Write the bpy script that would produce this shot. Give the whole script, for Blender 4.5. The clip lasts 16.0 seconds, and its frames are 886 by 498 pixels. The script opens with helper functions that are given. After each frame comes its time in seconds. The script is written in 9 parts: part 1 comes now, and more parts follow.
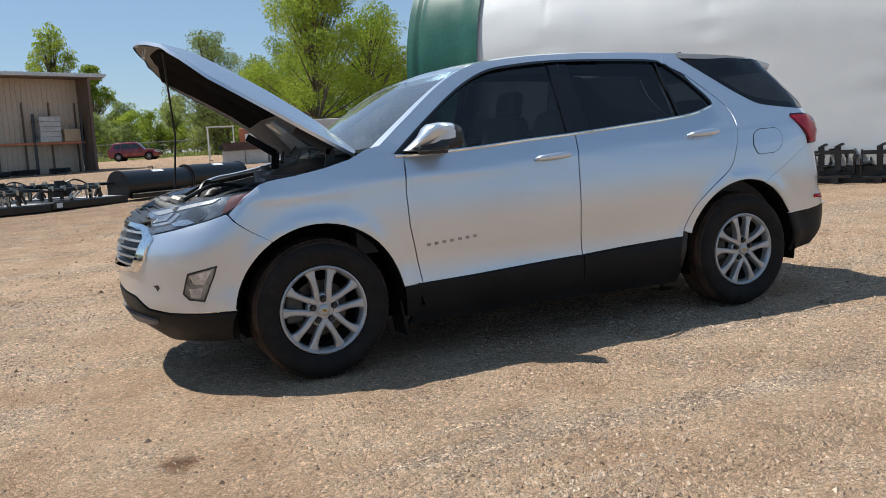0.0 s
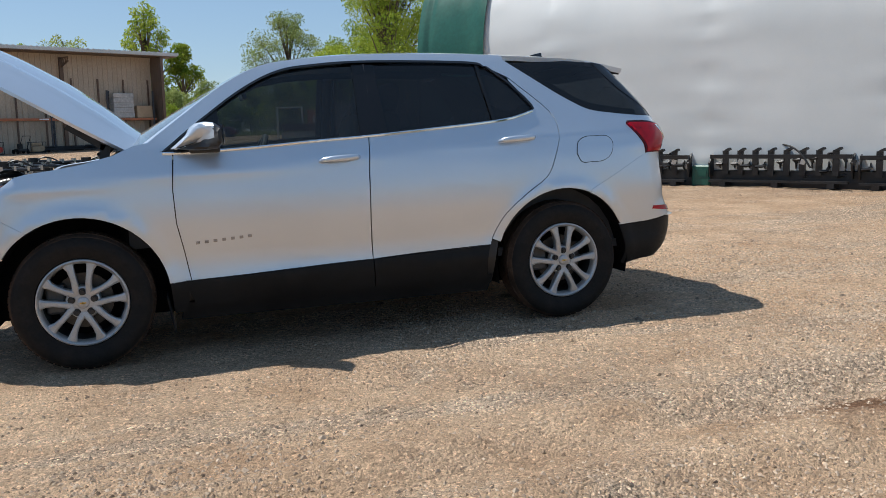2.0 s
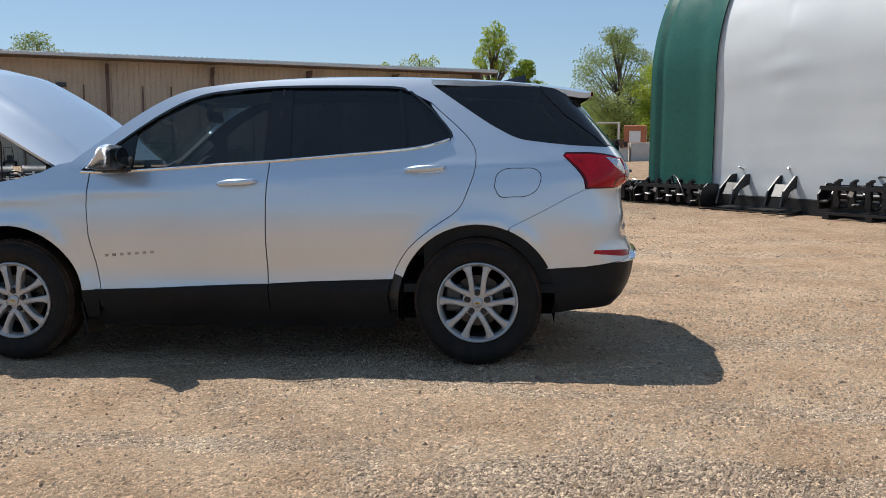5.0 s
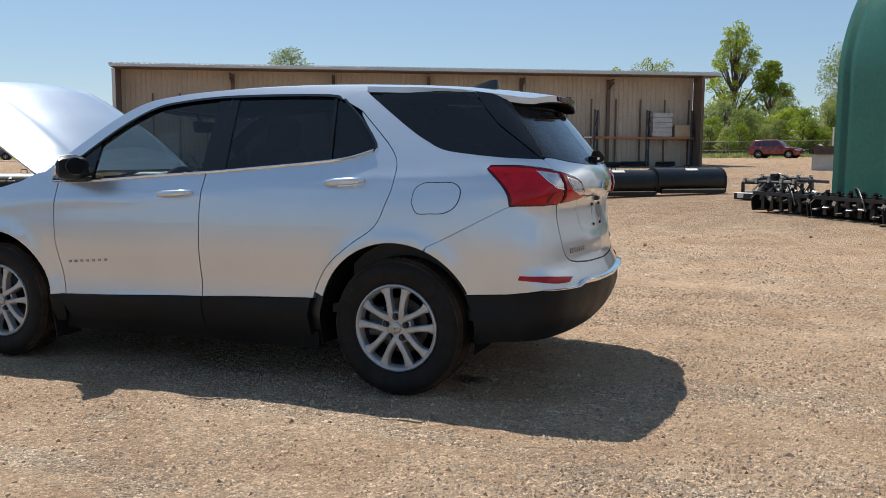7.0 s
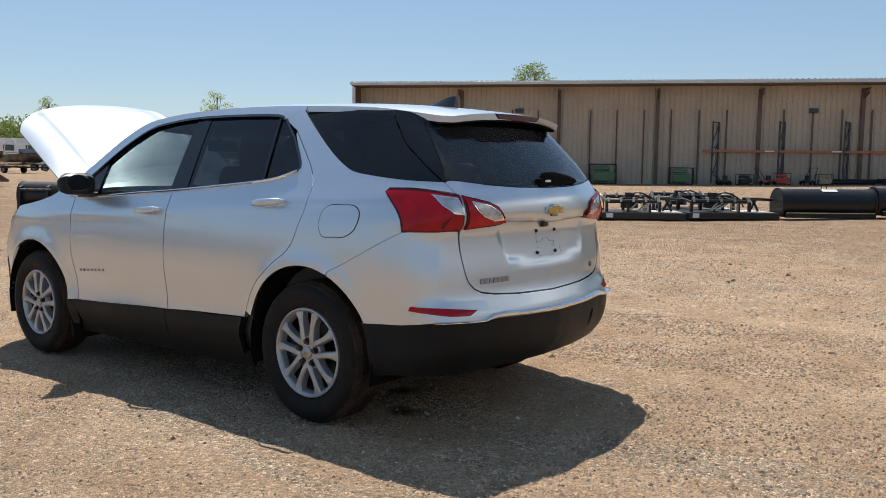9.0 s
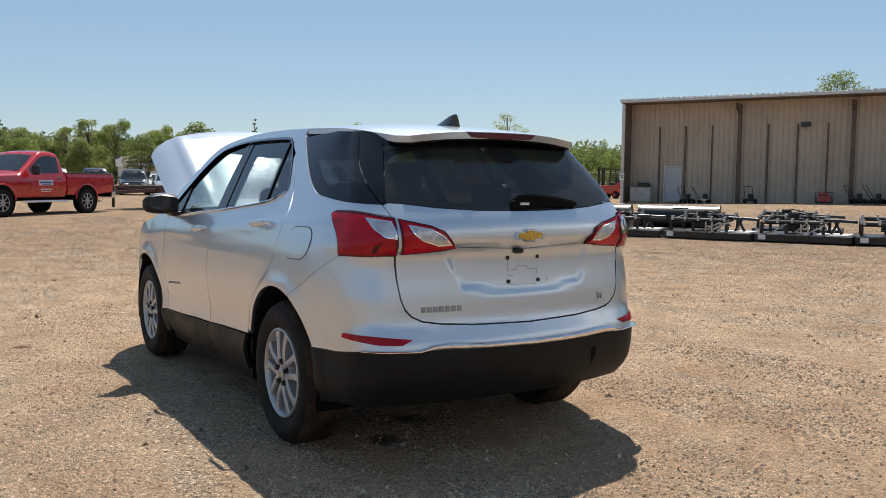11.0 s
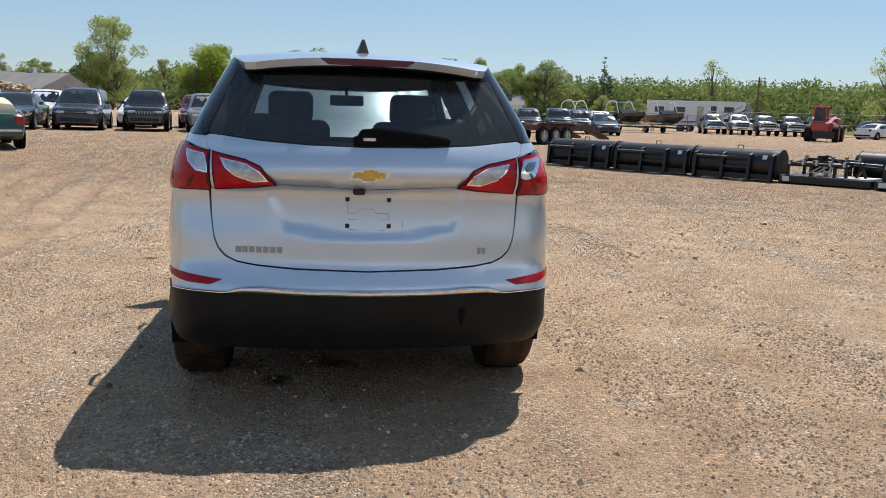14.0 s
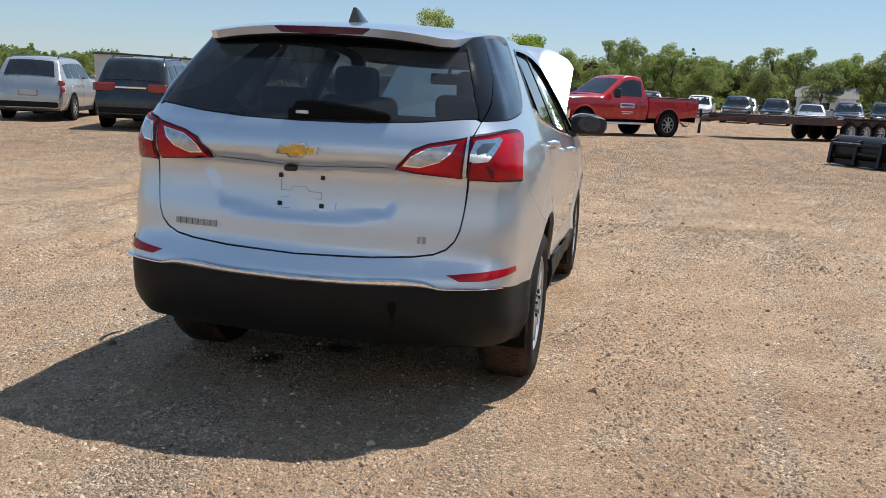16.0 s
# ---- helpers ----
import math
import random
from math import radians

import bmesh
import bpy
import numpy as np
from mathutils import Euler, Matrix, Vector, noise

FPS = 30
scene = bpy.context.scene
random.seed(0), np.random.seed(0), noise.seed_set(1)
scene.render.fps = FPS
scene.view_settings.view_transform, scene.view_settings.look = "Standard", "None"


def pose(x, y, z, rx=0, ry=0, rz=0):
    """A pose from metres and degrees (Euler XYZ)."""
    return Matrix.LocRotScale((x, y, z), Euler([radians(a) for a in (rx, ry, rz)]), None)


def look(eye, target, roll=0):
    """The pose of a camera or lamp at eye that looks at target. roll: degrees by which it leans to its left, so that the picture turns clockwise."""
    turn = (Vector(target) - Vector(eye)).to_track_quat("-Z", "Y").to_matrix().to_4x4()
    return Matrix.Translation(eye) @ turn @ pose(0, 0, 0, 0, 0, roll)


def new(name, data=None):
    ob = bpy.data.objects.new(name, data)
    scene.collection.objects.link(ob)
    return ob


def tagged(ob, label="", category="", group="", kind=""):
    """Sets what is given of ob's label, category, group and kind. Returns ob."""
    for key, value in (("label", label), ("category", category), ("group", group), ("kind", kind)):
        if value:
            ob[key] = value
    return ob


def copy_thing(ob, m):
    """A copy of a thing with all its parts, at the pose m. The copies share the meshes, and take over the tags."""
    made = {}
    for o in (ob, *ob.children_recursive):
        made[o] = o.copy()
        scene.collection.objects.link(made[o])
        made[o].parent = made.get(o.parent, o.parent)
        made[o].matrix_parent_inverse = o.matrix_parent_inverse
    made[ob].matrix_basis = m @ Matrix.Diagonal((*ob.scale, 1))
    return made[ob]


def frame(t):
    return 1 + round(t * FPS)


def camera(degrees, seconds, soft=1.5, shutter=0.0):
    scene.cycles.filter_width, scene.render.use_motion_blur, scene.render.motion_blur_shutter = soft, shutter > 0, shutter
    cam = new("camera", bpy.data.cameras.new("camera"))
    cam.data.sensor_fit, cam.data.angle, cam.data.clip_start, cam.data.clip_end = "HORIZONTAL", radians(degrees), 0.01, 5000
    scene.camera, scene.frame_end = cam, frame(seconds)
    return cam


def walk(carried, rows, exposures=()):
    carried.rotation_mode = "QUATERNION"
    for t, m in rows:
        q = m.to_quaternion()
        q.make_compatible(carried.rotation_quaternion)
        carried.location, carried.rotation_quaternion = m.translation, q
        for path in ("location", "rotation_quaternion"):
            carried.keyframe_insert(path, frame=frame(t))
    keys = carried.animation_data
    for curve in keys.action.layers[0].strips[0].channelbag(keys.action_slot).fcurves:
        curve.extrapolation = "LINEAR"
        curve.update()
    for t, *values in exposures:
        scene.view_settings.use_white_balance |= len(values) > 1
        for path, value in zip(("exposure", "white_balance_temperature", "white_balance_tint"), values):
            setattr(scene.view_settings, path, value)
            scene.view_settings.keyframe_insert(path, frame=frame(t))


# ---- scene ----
cam = camera(55.2, 16.0, soft=0.8)
EXPOSURES = [(0.0, 0.32, 6300, 10), (5.0, 0.32, 6350, 10), (8.0, 0.32, 6500, 10), (11.0, 0.28, 6650, 10), (13.0, 0.30, 6450, 10), (16.0, 0.34, 6300, 10)]
METRES, START, TURN = 12.944, (-2.457, -5.024, 1.135), -23.1
ROWS = [
    (0.0, 0.0, 0.0, 0.0, -0.38, -7.05, 3.07),
    (0.5, 0.0342, 0.0018, 0.0017, 3.9, -7.38, 2.28),
    (1.0, 0.0667, 0.0083, 0.0019, 5.74, -7.49, 1.61),
    (1.5, 0.0987, 0.0085, 0.0012, 5.18, -7.81, 1.37),
    (2.0, 0.1286, 0.0095, 0.0023, 5.51, -7.82, 1.28),
    (2.5, 0.1564, 0.0204, 0.0033, 7.44, -7.64, 1.29),
    (3.0, 0.1884, 0.0252, 0.0048, 10.7, -7.52, 1.23),
    (3.5, 0.2179, 0.0367, 0.0032, 14.79, -7.3, 0.99),
    (6.0, 0.3508, 0.134, 0.0096, 37.02, -6.29, -0.54),
    (6.5, 0.369, 0.1613, 0.01, 40.63, -6.31, -0.37),
    (7.0, 0.3901, 0.1866, 0.0097, 44.53, -6.33, -0.39),
    (7.5, 0.4075, 0.2141, 0.0103, 48.7, -6.14, -0.51),
    (8.0, 0.4203, 0.2429, 0.013, 52.97, -5.95, -0.63),
    (8.5, 0.4381, 0.2708, 0.0137, 57.25, -5.87, -0.7),
    (11.0, 0.4771, 0.4188, 0.0163, 80.94, -4.54, -0.57),
    (11.5, 0.4777, 0.4467, 0.0169, 86.71, -5.25, -0.52),
    (12.0, 0.4704, 0.4763, 0.0164, 88.81, -6.38, -1.09),
    (12.5, 0.4669, 0.5073, 0.0174, 91.48, -7.15, -1.83),
    (13.0, 0.461, 0.5334, 0.0172, 95.26, -7.79, -1.98),
    (13.5, 0.448, 0.5587, 0.0174, 99.88, -8.34, -1.76),
    (14.0, 0.4377, 0.5875, 0.0175, 104.62, -9.06, -1.81),
    (14.5, 0.421, 0.6144, 0.0161, 109.54, -9.82, -2.12),
    (15.0, 0.4044, 0.6381, 0.0164, 114.71, -10.41, -2.56),
    (15.5, 0.3867, 0.6619, 0.0168, 120.18, -10.68, -2.75),
    (16.0, 0.3634, 0.6784, 0.0167, 125.5, -10.54, -2.84),
]
walk(cam, [(t, pose(*START, 0, 0, TURN) @ pose(METRES * x, METRES * y, METRES * z, 90 + pitch, roll, yaw)) for t, x, y, z, yaw, pitch, roll in ROWS], EXPOSURES)

# ---- daylight: clear noon sky, sun from ahead and beyond the car's right front ----
SUN_TO = Vector((-0.79, 0.61, 0.0)).normalized()
SUN_ELEV = radians(60)
world = bpy.data.worlds.new("world")
scene.world = world
world.use_nodes = True
_nt = world.node_tree
_nt.nodes.clear()
_sky = _nt.nodes.new("ShaderNodeTexSky")
_sky.sky_type = "NISHITA"
_sky.sun_disc = False
_sky.sun_elevation = SUN_ELEV
_sky.sun_rotation = math.atan2(SUN_TO.x, SUN_TO.y)
_sky.altitude = 200
_sky.air_density = 1.0
_sky.dust_density = 0.25
_sky.ozone_density = 2.0
_bg = _nt.nodes.new("ShaderNodeBackground")
_bg.inputs["Strength"].default_value = 0.090
_wo = _nt.nodes.new("ShaderNodeOutputWorld")
_haze = _nt.nodes.new("ShaderNodeMix")
_haze.data_type = "RGBA"
_haze.inputs[0].default_value = 0.45
_haze.inputs[7].default_value = (2.35, 3.75, 5.5, 1)
_nt.links.new(_sky.outputs[0], _haze.inputs[6])
_nt.links.new(_haze.outputs[2], _bg.inputs[0])
_nt.links.new(_bg.outputs[0], _wo.inputs[0])
sun_data = bpy.data.lights.new("sun", "SUN")
sun_data.energy = 5.0
sun_data.angle = radians(0.53)
sun_data.color = (1.0, 0.95, 0.87)
sun = new("sun", sun_data)
_dir = Vector((SUN_TO.x * math.cos(SUN_ELEV), SUN_TO.y * math.cos(SUN_ELEV), math.sin(SUN_ELEV)))
sun.matrix_world = look(_dir * 80, (0, 0, 0))


# ---- materials ----
def nodes_of(name):
    m = bpy.data.materials.new(name)
    m.use_nodes = True
    nt = m.node_tree
    return m, nt, nt.nodes["Principled BSDF"]


def noise_node(nt, scale, detail=4.0, rough=0.55, coord="Object", stretch=None):
    tc = nt.nodes.new("ShaderNodeTexCoord")
    n = nt.nodes.new("ShaderNodeTexNoise")
    n.inputs["Scale"].default_value = scale
    n.inputs["Detail"].default_value = detail
    n.inputs["Roughness"].default_value = rough
    if stretch:
        mp = nt.nodes.new("ShaderNodeMapping")
        mp.inputs["Scale"].default_value = stretch
        nt.links.new(tc.outputs[coord], mp.inputs[0])
        nt.links.new(mp.outputs[0], n.inputs["Vector"])
    else:
        nt.links.new(tc.outputs[coord], n.inputs["Vector"])
    return n


def ramp(nt, src, lo, hi, p0=0.35, p1=0.65):
    r = nt.nodes.new("ShaderNodeValToRGB")
    r.color_ramp.elements[0].position, r.color_ramp.elements[1].position = p0, p1
    r.color_ramp.elements[0].color, r.color_ramp.elements[1].color = (*lo, 1), (*hi, 1)
    nt.links.new(src, r.inputs[0])
    return r


def mixc(nt, fac, a, b, mode="MIX"):
    m = nt.nodes.new("ShaderNodeMix")
    m.data_type, m.blend_type = "RGBA", mode
    for sock, v in ((m.inputs[0], fac), (m.inputs[6], a), (m.inputs[7], b)):
        if isinstance(v, (int, float)):
            sock.default_value = v
        elif isinstance(v, tuple):
            sock.default_value = (*v, 1)
        else:
            nt.links.new(v, sock)
    return m.outputs[2]


def surface(name, c1, c2, scale=3.0, rough=0.6, metal=0.0, bump=0.15, fine=60.0, coat=0.0, dirt=None, dirt_amt=0.35,
            vary=0.0, stretch=None, spec=0.5, bump_dist=0.01, coord="Object", amp=1.0):
    """Two-scale procedural surface: broad patches of c1 and c2, fine grain, optional dust and per-object variation."""
    m, nt, b = nodes_of(name)
    broad = noise_node(nt, scale, 5, coord=coord, stretch=stretch)
    grain = noise_node(nt, fine, 3, 0.6, coord=coord, stretch=stretch)
    col = ramp(nt, broad.outputs[0], c1, c2).outputs[0]
    g = ramp(nt, grain.outputs[0], (1 - 0.18 * amp,) * 3, (1 + 0.12 * amp,) * 3, 0.3, 0.7).outputs[0]
    col = mixc(nt, 1.0, col, g, "MULTIPLY")
    if dirt:
        d = noise_node(nt, scale * 2.7, 6, 0.65, coord=coord)
        f = ramp(nt, d.outputs[0], (0, 0, 0), (dirt_amt,) * 3, 0.42, 0.72).outputs[0]
        col = mixc(nt, f, col, dirt)
    if vary:
        oi = nt.nodes.new("ShaderNodeObjectInfo")
        v = ramp(nt, oi.outputs["Random"], (1 - vary,) * 3, (1 + vary,) * 3, 0, 1).outputs[0]
        col = mixc(nt, 1.0, col, v, "MULTIPLY")
    nt.links.new(col, b.inputs["Base Color"])
    rr = ramp(nt, broad.outputs[0], (max(0, rough - 0.08),) * 3, (min(1, rough + 0.08),) * 3).outputs[0]
    nt.links.new(rr, b.inputs["Roughness"])
    b.inputs["Metallic"].default_value = metal
    b.inputs["Coat Weight"].default_value = coat
    b.inputs["Coat Roughness"].default_value = 0.06
    b.inputs["Specular IOR Level"].default_value = spec
    if bump:
        bp = nt.nodes.new("ShaderNodeBump")
        bp.inputs["Strength"].default_value = bump
        bp.inputs["Distance"].default_value = bump_dist
        nt.links.new(grain.outputs[0], bp.inputs["Height"])
        nt.links.new(bp.outputs[0], b.inputs["Normal"])
    return m


def glass_mat(name, tint, gloss_rough=0.02, ior=1.5, dust=0.03):
    """Thin tinted pane: see-through, with a clear reflection that grows at grazing angles and a film of dust."""
    m, nt, b = nodes_of(name)
    nt.nodes.remove(b)
    out = nt.nodes["Material Output"]
    tr = nt.nodes.new("ShaderNodeBsdfTransparent")
    tr.inputs[0].default_value = (*tint, 1)
    gl = nt.nodes.new("ShaderNodeBsdfGlossy")
    gl.inputs["Color"].default_value = (0.95, 0.97, 1.0, 1)
    gl.inputs["Roughness"].default_value = gloss_rough
    f0 = ((ior - 1) / (ior + 1)) ** 2
    lw = nt.nodes.new("ShaderNodeLayerWeight")
    pw = nt.nodes.new("ShaderNodeMath")
    pw.operation = "POWER"
    pw.inputs[1].default_value = 5.0
    ma = nt.nodes.new("ShaderNodeMath")
    ma.operation = "MULTIPLY_ADD"
    ma.inputs[1].default_value, ma.inputs[2].default_value = 1 - f0, f0
    mx = nt.nodes.new("ShaderNodeMixShader")
    nt.links.new(lw.outputs["Facing"], pw.inputs[0])
    nt.links.new(pw.outputs[0], ma.inputs[0])
    nt.links.new(ma.outputs[0], mx.inputs[0])
    nt.links.new(tr.outputs[0], mx.inputs[1])
    nt.links.new(gl.outputs[0], mx.inputs[2])
    df = nt.nodes.new("ShaderNodeBsdfDiffuse")
    df.inputs[0].default_value = (0.60, 0.61, 0.62, 1)
    film = noise_node(nt, 3.5, 6, 0.65)
    amount = ramp(nt, film.outputs[0], (dust * 0.6,) * 3, (dust * 1.4,) * 3, 0.3, 0.7)
    md = nt.nodes.new("ShaderNodeMixShader")
    nt.links.new(amount.outputs[0], md.inputs[0])
    nt.links.new(mx.outputs[0], md.inputs[1])
    nt.links.new(df.outputs[0], md.inputs[2])
    nt.links.new(md.outputs[0], out.inputs[0])
    return m


def paint(name, col, metal=0.0, rough=0.35, dust=(0.42, 0.34, 0.26), dust_amt=0.12):
    return surface(name, col, tuple(min(1, c * 1.06) for c in col), 1.3, rough, metal, 0.012, 900.0, coat=0.8, dirt=dust, dirt_amt=dust_amt, amp=0.2)


def ground_material():
    """Sandy gravel yard: smooth tan sand, drifts of crushed stone along the wheel tracks, damp and oily spots."""
    m, nt, b = nodes_of("gravel_ground")

    def math_node(op, x, y):
        n = nt.nodes.new("ShaderNodeMath")
        n.operation = op
        n.use_clamp = op == "ADD"
        for sock, v in ((n.inputs[0], x), (n.inputs[1], y)):
            if isinstance(v, (int, float)):
                sock.default_value = v
            else:
                nt.links.new(v, sock)
        return n.outputs[0]
    big = noise_node(nt, 0.30, 6, 0.6)
    mid = noise_node(nt, 1.7, 6, 0.65)
    patch = noise_node(nt, 1.1, 6, 0.7)
    track = noise_node(nt, 1.0, 5, 0.62, stretch=(0.22, 1.5, 1.0))
    sand = ramp(nt, mid.outputs[0], (0.53, 0.345, 0.214), (0.76, 0.550, 0.370), 0.3, 0.7).outputs[0]
    stone = ramp(nt, mid.outputs[0], (0.545, 0.396, 0.275), (0.785, 0.605, 0.442), 0.3, 0.7).outputs[0]
    m1 = ramp(nt, big.outputs[0], (0, 0, 0), (0.5, 0.5, 0.5), 0.50, 0.66).outputs[0]
    m2 = ramp(nt, track.outputs[0], (0, 0, 0), (0.85, 0.85, 0.85), 0.53, 0.59).outputs[0]
    m3 = ramp(nt, patch.outputs[0], (0, 0, 0), (0.8, 0.8, 0.8), 0.56, 0.63).outputs[0]
    mask = math_node("ADD", math_node("ADD", m1, m2), m3)
    col = mixc(nt, mask, sand, stone)
    tc = nt.nodes.new("ShaderNodeTexCoord")

    def cells(scale):
        v = nt.nodes.new("ShaderNodeTexVoronoi")
        v.inputs["Scale"].default_value = scale
        nt.links.new(tc.outputs["Object"], v.inputs["Vector"])
        sp = nt.nodes.new("ShaderNodeSeparateColor")
        nt.links.new(v.outputs["Color"], sp.inputs[0])
        return v, sp
    vor, sep = cells(58)
    vor2, sep2 = cells(140)
    # most grains near the mean, a few dark, a few pale
    def grains(src, dark, pale):
        r = ramp(nt, src, dark, pale, 0.0, 1.0)
        for at, c in ((0.16, 0.80), (0.80, 1.06)):
            e = r.color_ramp.elements.new(at)
            e.color = (c, c, c, 1)
        return r.outputs[0]
    peb = grains(sep.outputs[0], (0.30, 0.28, 0.27), (1.9, 1.9, 1.88))
    peb2 = grains(sep2.outputs[1], (0.30, 0.29, 0.28), (1.9, 1.9, 1.88))
    f1 = math_node("ADD", math_node("MULTIPLY", mask, 0.36), 0.34)
    f2 = math_node("ADD", math_node("MULTIPLY", mask, 0.42), 0.45)
    col = mixc(nt, f1, col, mixc(nt, 1.0, col, peb, "MULTIPLY"))
    col = mixc(nt, f2, col, mixc(nt, 1.0, col, peb2, "MULTIPLY"))
    # crumbs and scuffs of darker earth, about a hand wide
    crumb = noise_node(nt, 13.0, 7, 0.75)
    col = mixc(nt, ramp(nt, crumb.outputs[0], (0, 0, 0), (0.60, 0.60, 0.60), 0.54, 0.68).outputs[0], col, mixc(nt, 1.0, col, (0.62, 0.58, 0.54), "MULTIPLY"))
    damp = noise_node(nt, 2.1, 5, 0.65)
    sf = ramp(nt, damp.outputs[0], (0, 0, 0), (0.55, 0.55, 0.55), 0.62, 0.74).outputs[0]
    col = mixc(nt, sf, col, mixc(nt, 1.0, col, (0.52, 0.46, 0.42), "MULTIPLY"))
    # backlit rough ground's self-shading put into the colour: darker away from the car
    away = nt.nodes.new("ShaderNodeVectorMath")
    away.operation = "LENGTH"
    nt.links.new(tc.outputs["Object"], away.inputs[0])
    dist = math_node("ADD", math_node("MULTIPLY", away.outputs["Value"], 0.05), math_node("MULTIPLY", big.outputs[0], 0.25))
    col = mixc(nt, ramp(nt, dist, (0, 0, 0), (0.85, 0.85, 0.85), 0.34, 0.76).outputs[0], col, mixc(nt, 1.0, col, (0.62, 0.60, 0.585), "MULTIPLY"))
    # oil and damp spots of their own: x, y, radius
    wob = noise_node(nt, 7.0, 5, 0.7)
    for x, y, r, tint in ((1.72, -2.88, 0.26, (0.34, 0.24, 0.19)), (1.60, -0.43, 0.13, (0.10, 0.09, 0.08)), (1.30, -0.15, 0.16, (0.16, 0.14, 0.12)), (-2.2, -1.74, 0.12, (0.35, 0.27, 0.22))):
        ds = nt.nodes.new("ShaderNodeVectorMath")
        ds.operation = "DISTANCE"
        fl = nt.nodes.new("ShaderNodeVectorMath")
        fl.operation = "MULTIPLY"
        fl.inputs[1].default_value = (1, 1, 0)
        nt.links.new(tc.outputs["Object"], fl.inputs[0])
        nt.links.new(fl.outputs[0], ds.inputs[0])
        ds.inputs[1].default_value = (x, y, 0)
        edge = math_node("ADD", math_node("MULTIPLY", ds.outputs["Value"], 0.5 / r), math_node("MULTIPLY", wob.outputs[0], 0.55))
        k = ramp(nt, edge, (0.9, 0.9, 0.9), (0, 0, 0), 0.42, 0.72).outputs[0]
        col = mixc(nt, k, col, mixc(nt, 1.0, col, tint, "MULTIPLY"))
    nt.links.new(col, b.inputs["Base Color"])
    b.inputs["Roughness"].default_value = 0.95
    b.inputs["Specular IOR Level"].default_value = 0.15
    fine = noise_node(nt, 34, 7, 0.72)
    h1 = math_node("MULTIPLY", math_node("MULTIPLY", vor.outputs["Distance"], -0.9), f1)
    h2 = math_node("MULTIPLY", math_node("MULTIPLY", vor2.outputs["Distance"], -0.5), f2)
    hn = nt.nodes.new("ShaderNodeMath")
    hn.operation = "ADD"
    nt.links.new(h1, hn.inputs[0])
    nt.links.new(h2, hn.inputs[1])
    hs = nt.nodes.new("ShaderNodeMath")
    hs.operation = "ADD"
    nt.links.new(hn.outputs[0], hs.inputs[0])
    nt.links.new(fine.outputs[0], hs.inputs[1])
    lump = math_node("MULTIPLY", crumb.outputs[0], -1.3)
    hl = nt.nodes.new("ShaderNodeMath")
    hl.operation = "ADD"
    nt.links.new(hs.outputs[0], hl.inputs[0])
    nt.links.new(lump, hl.inputs[1])
    bp = nt.nodes.new("ShaderNodeBump")
    bp.inputs["Strength"].default_value = 1.0
    bp.inputs["Distance"].default_value = 0.05
    nt.links.new(hl.outputs[0], bp.inputs["Height"])
    nt.links.new(bp.outputs[0], b.inputs["Normal"])
    return m


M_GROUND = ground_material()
M_CLOD = surface("earth_clod", (0.12, 0.085, 0.06), (0.26, 0.19, 0.13), 12.0, 0.95, 0, 0.4, 90.0)
M_BLACKSTEEL = surface("black_painted_steel", (0.007, 0.007, 0.008), (0.013, 0.013, 0.014), 2.0, 0.38, 0, 0.08, 80.0, dirt=(0.14, 0.11, 0.085), dirt_amt=0.06, vary=0.15)
M_STEEL = surface("bright_steel", (0.45, 0.44, 0.42), (0.6, 0.59, 0.57), 5.0, 0.35, 0.9, 0.05, 150.0)
M_STICKER = surface("white_label", (0.74, 0.74, 0.72), (0.8, 0.8, 0.78), 6, 0.5)
M_RUBBER = surface("tyre_rubber", (0.009, 0.009, 0.009), (0.014, 0.013, 0.012), 5.0, 0.7, 0, 0.2, 70.0, dirt=(0.16, 0.11, 0.08), dirt_amt=0.07, spec=0.2)
M_TREAD = surface("muddy_tread", (0.030, 0.022, 0.017), (0.085, 0.056, 0.040), 7.0, 0.9, 0, 0.4, 60.0, spec=0.1)
M_CLADDING = surface("dark_grey_plastic", (0.007, 0.008, 0.009), (0.011, 0.012, 0.013), 4.0, 0.5, 0, 0.12, 400.0, dirt=(0.12, 0.095, 0.07), dirt_amt=0.03, spec=0.18)
M_BLACKPL = surface("black_plastic", (0.010, 0.010, 0.011), (0.018, 0.018, 0.018), 6.0, 0.42, 0, 0.06, 300.0)
M_GLOSSBLACK = paint("gloss_black", (0.008, 0.008, 0.009), 0, 0.12, dust_amt=0.02)
M_CHROME = surface("chrome", (0.78, 0.78, 0.78), (0.86, 0.86, 0.86), 3.0, 0.09, 1.0, 0)
M_ALLOY = surface("machined_alloy", (0.56, 0.56, 0.55), (0.66, 0.66, 0.65), 4.0, 0.33, 0.85, 0.02, 300.0, dirt=(0.25, 0.20, 0.15), dirt_amt=0.18)
M_BARREL = surface("wheel_barrel", (0.06, 0.06, 0.06), (0.11, 0.11, 0.11), 6.0, 0.5, 0.7, 0.05)
M_DISC = surface("brake_disc", (0.06, 0.055, 0.05), (0.11, 0.10, 0.09), 8.0, 0.45, 0.9, 0.05)
M_WHITEPAINT = paint("white_paint", (0.74, 0.74, 0.72))


# ---- building helpers ----
def link_bm(name, bm, material, smooth=False):
    me = bpy.data.meshes.new(name)
    bm.normal_update()
    bm.to_mesh(me)
    bm.free()
    me.materials.append(material)
    if smooth:
        me.shade_smooth()
        me.set_sharp_from_angle(angle=radians(38))
    return me


def part(name, bm, material, parent, label="", smooth=False):
    ob = new(name, link_bm(name, bm, material, smooth))
    ob.parent = parent
    if label:
        ob["label"] = label
    return ob


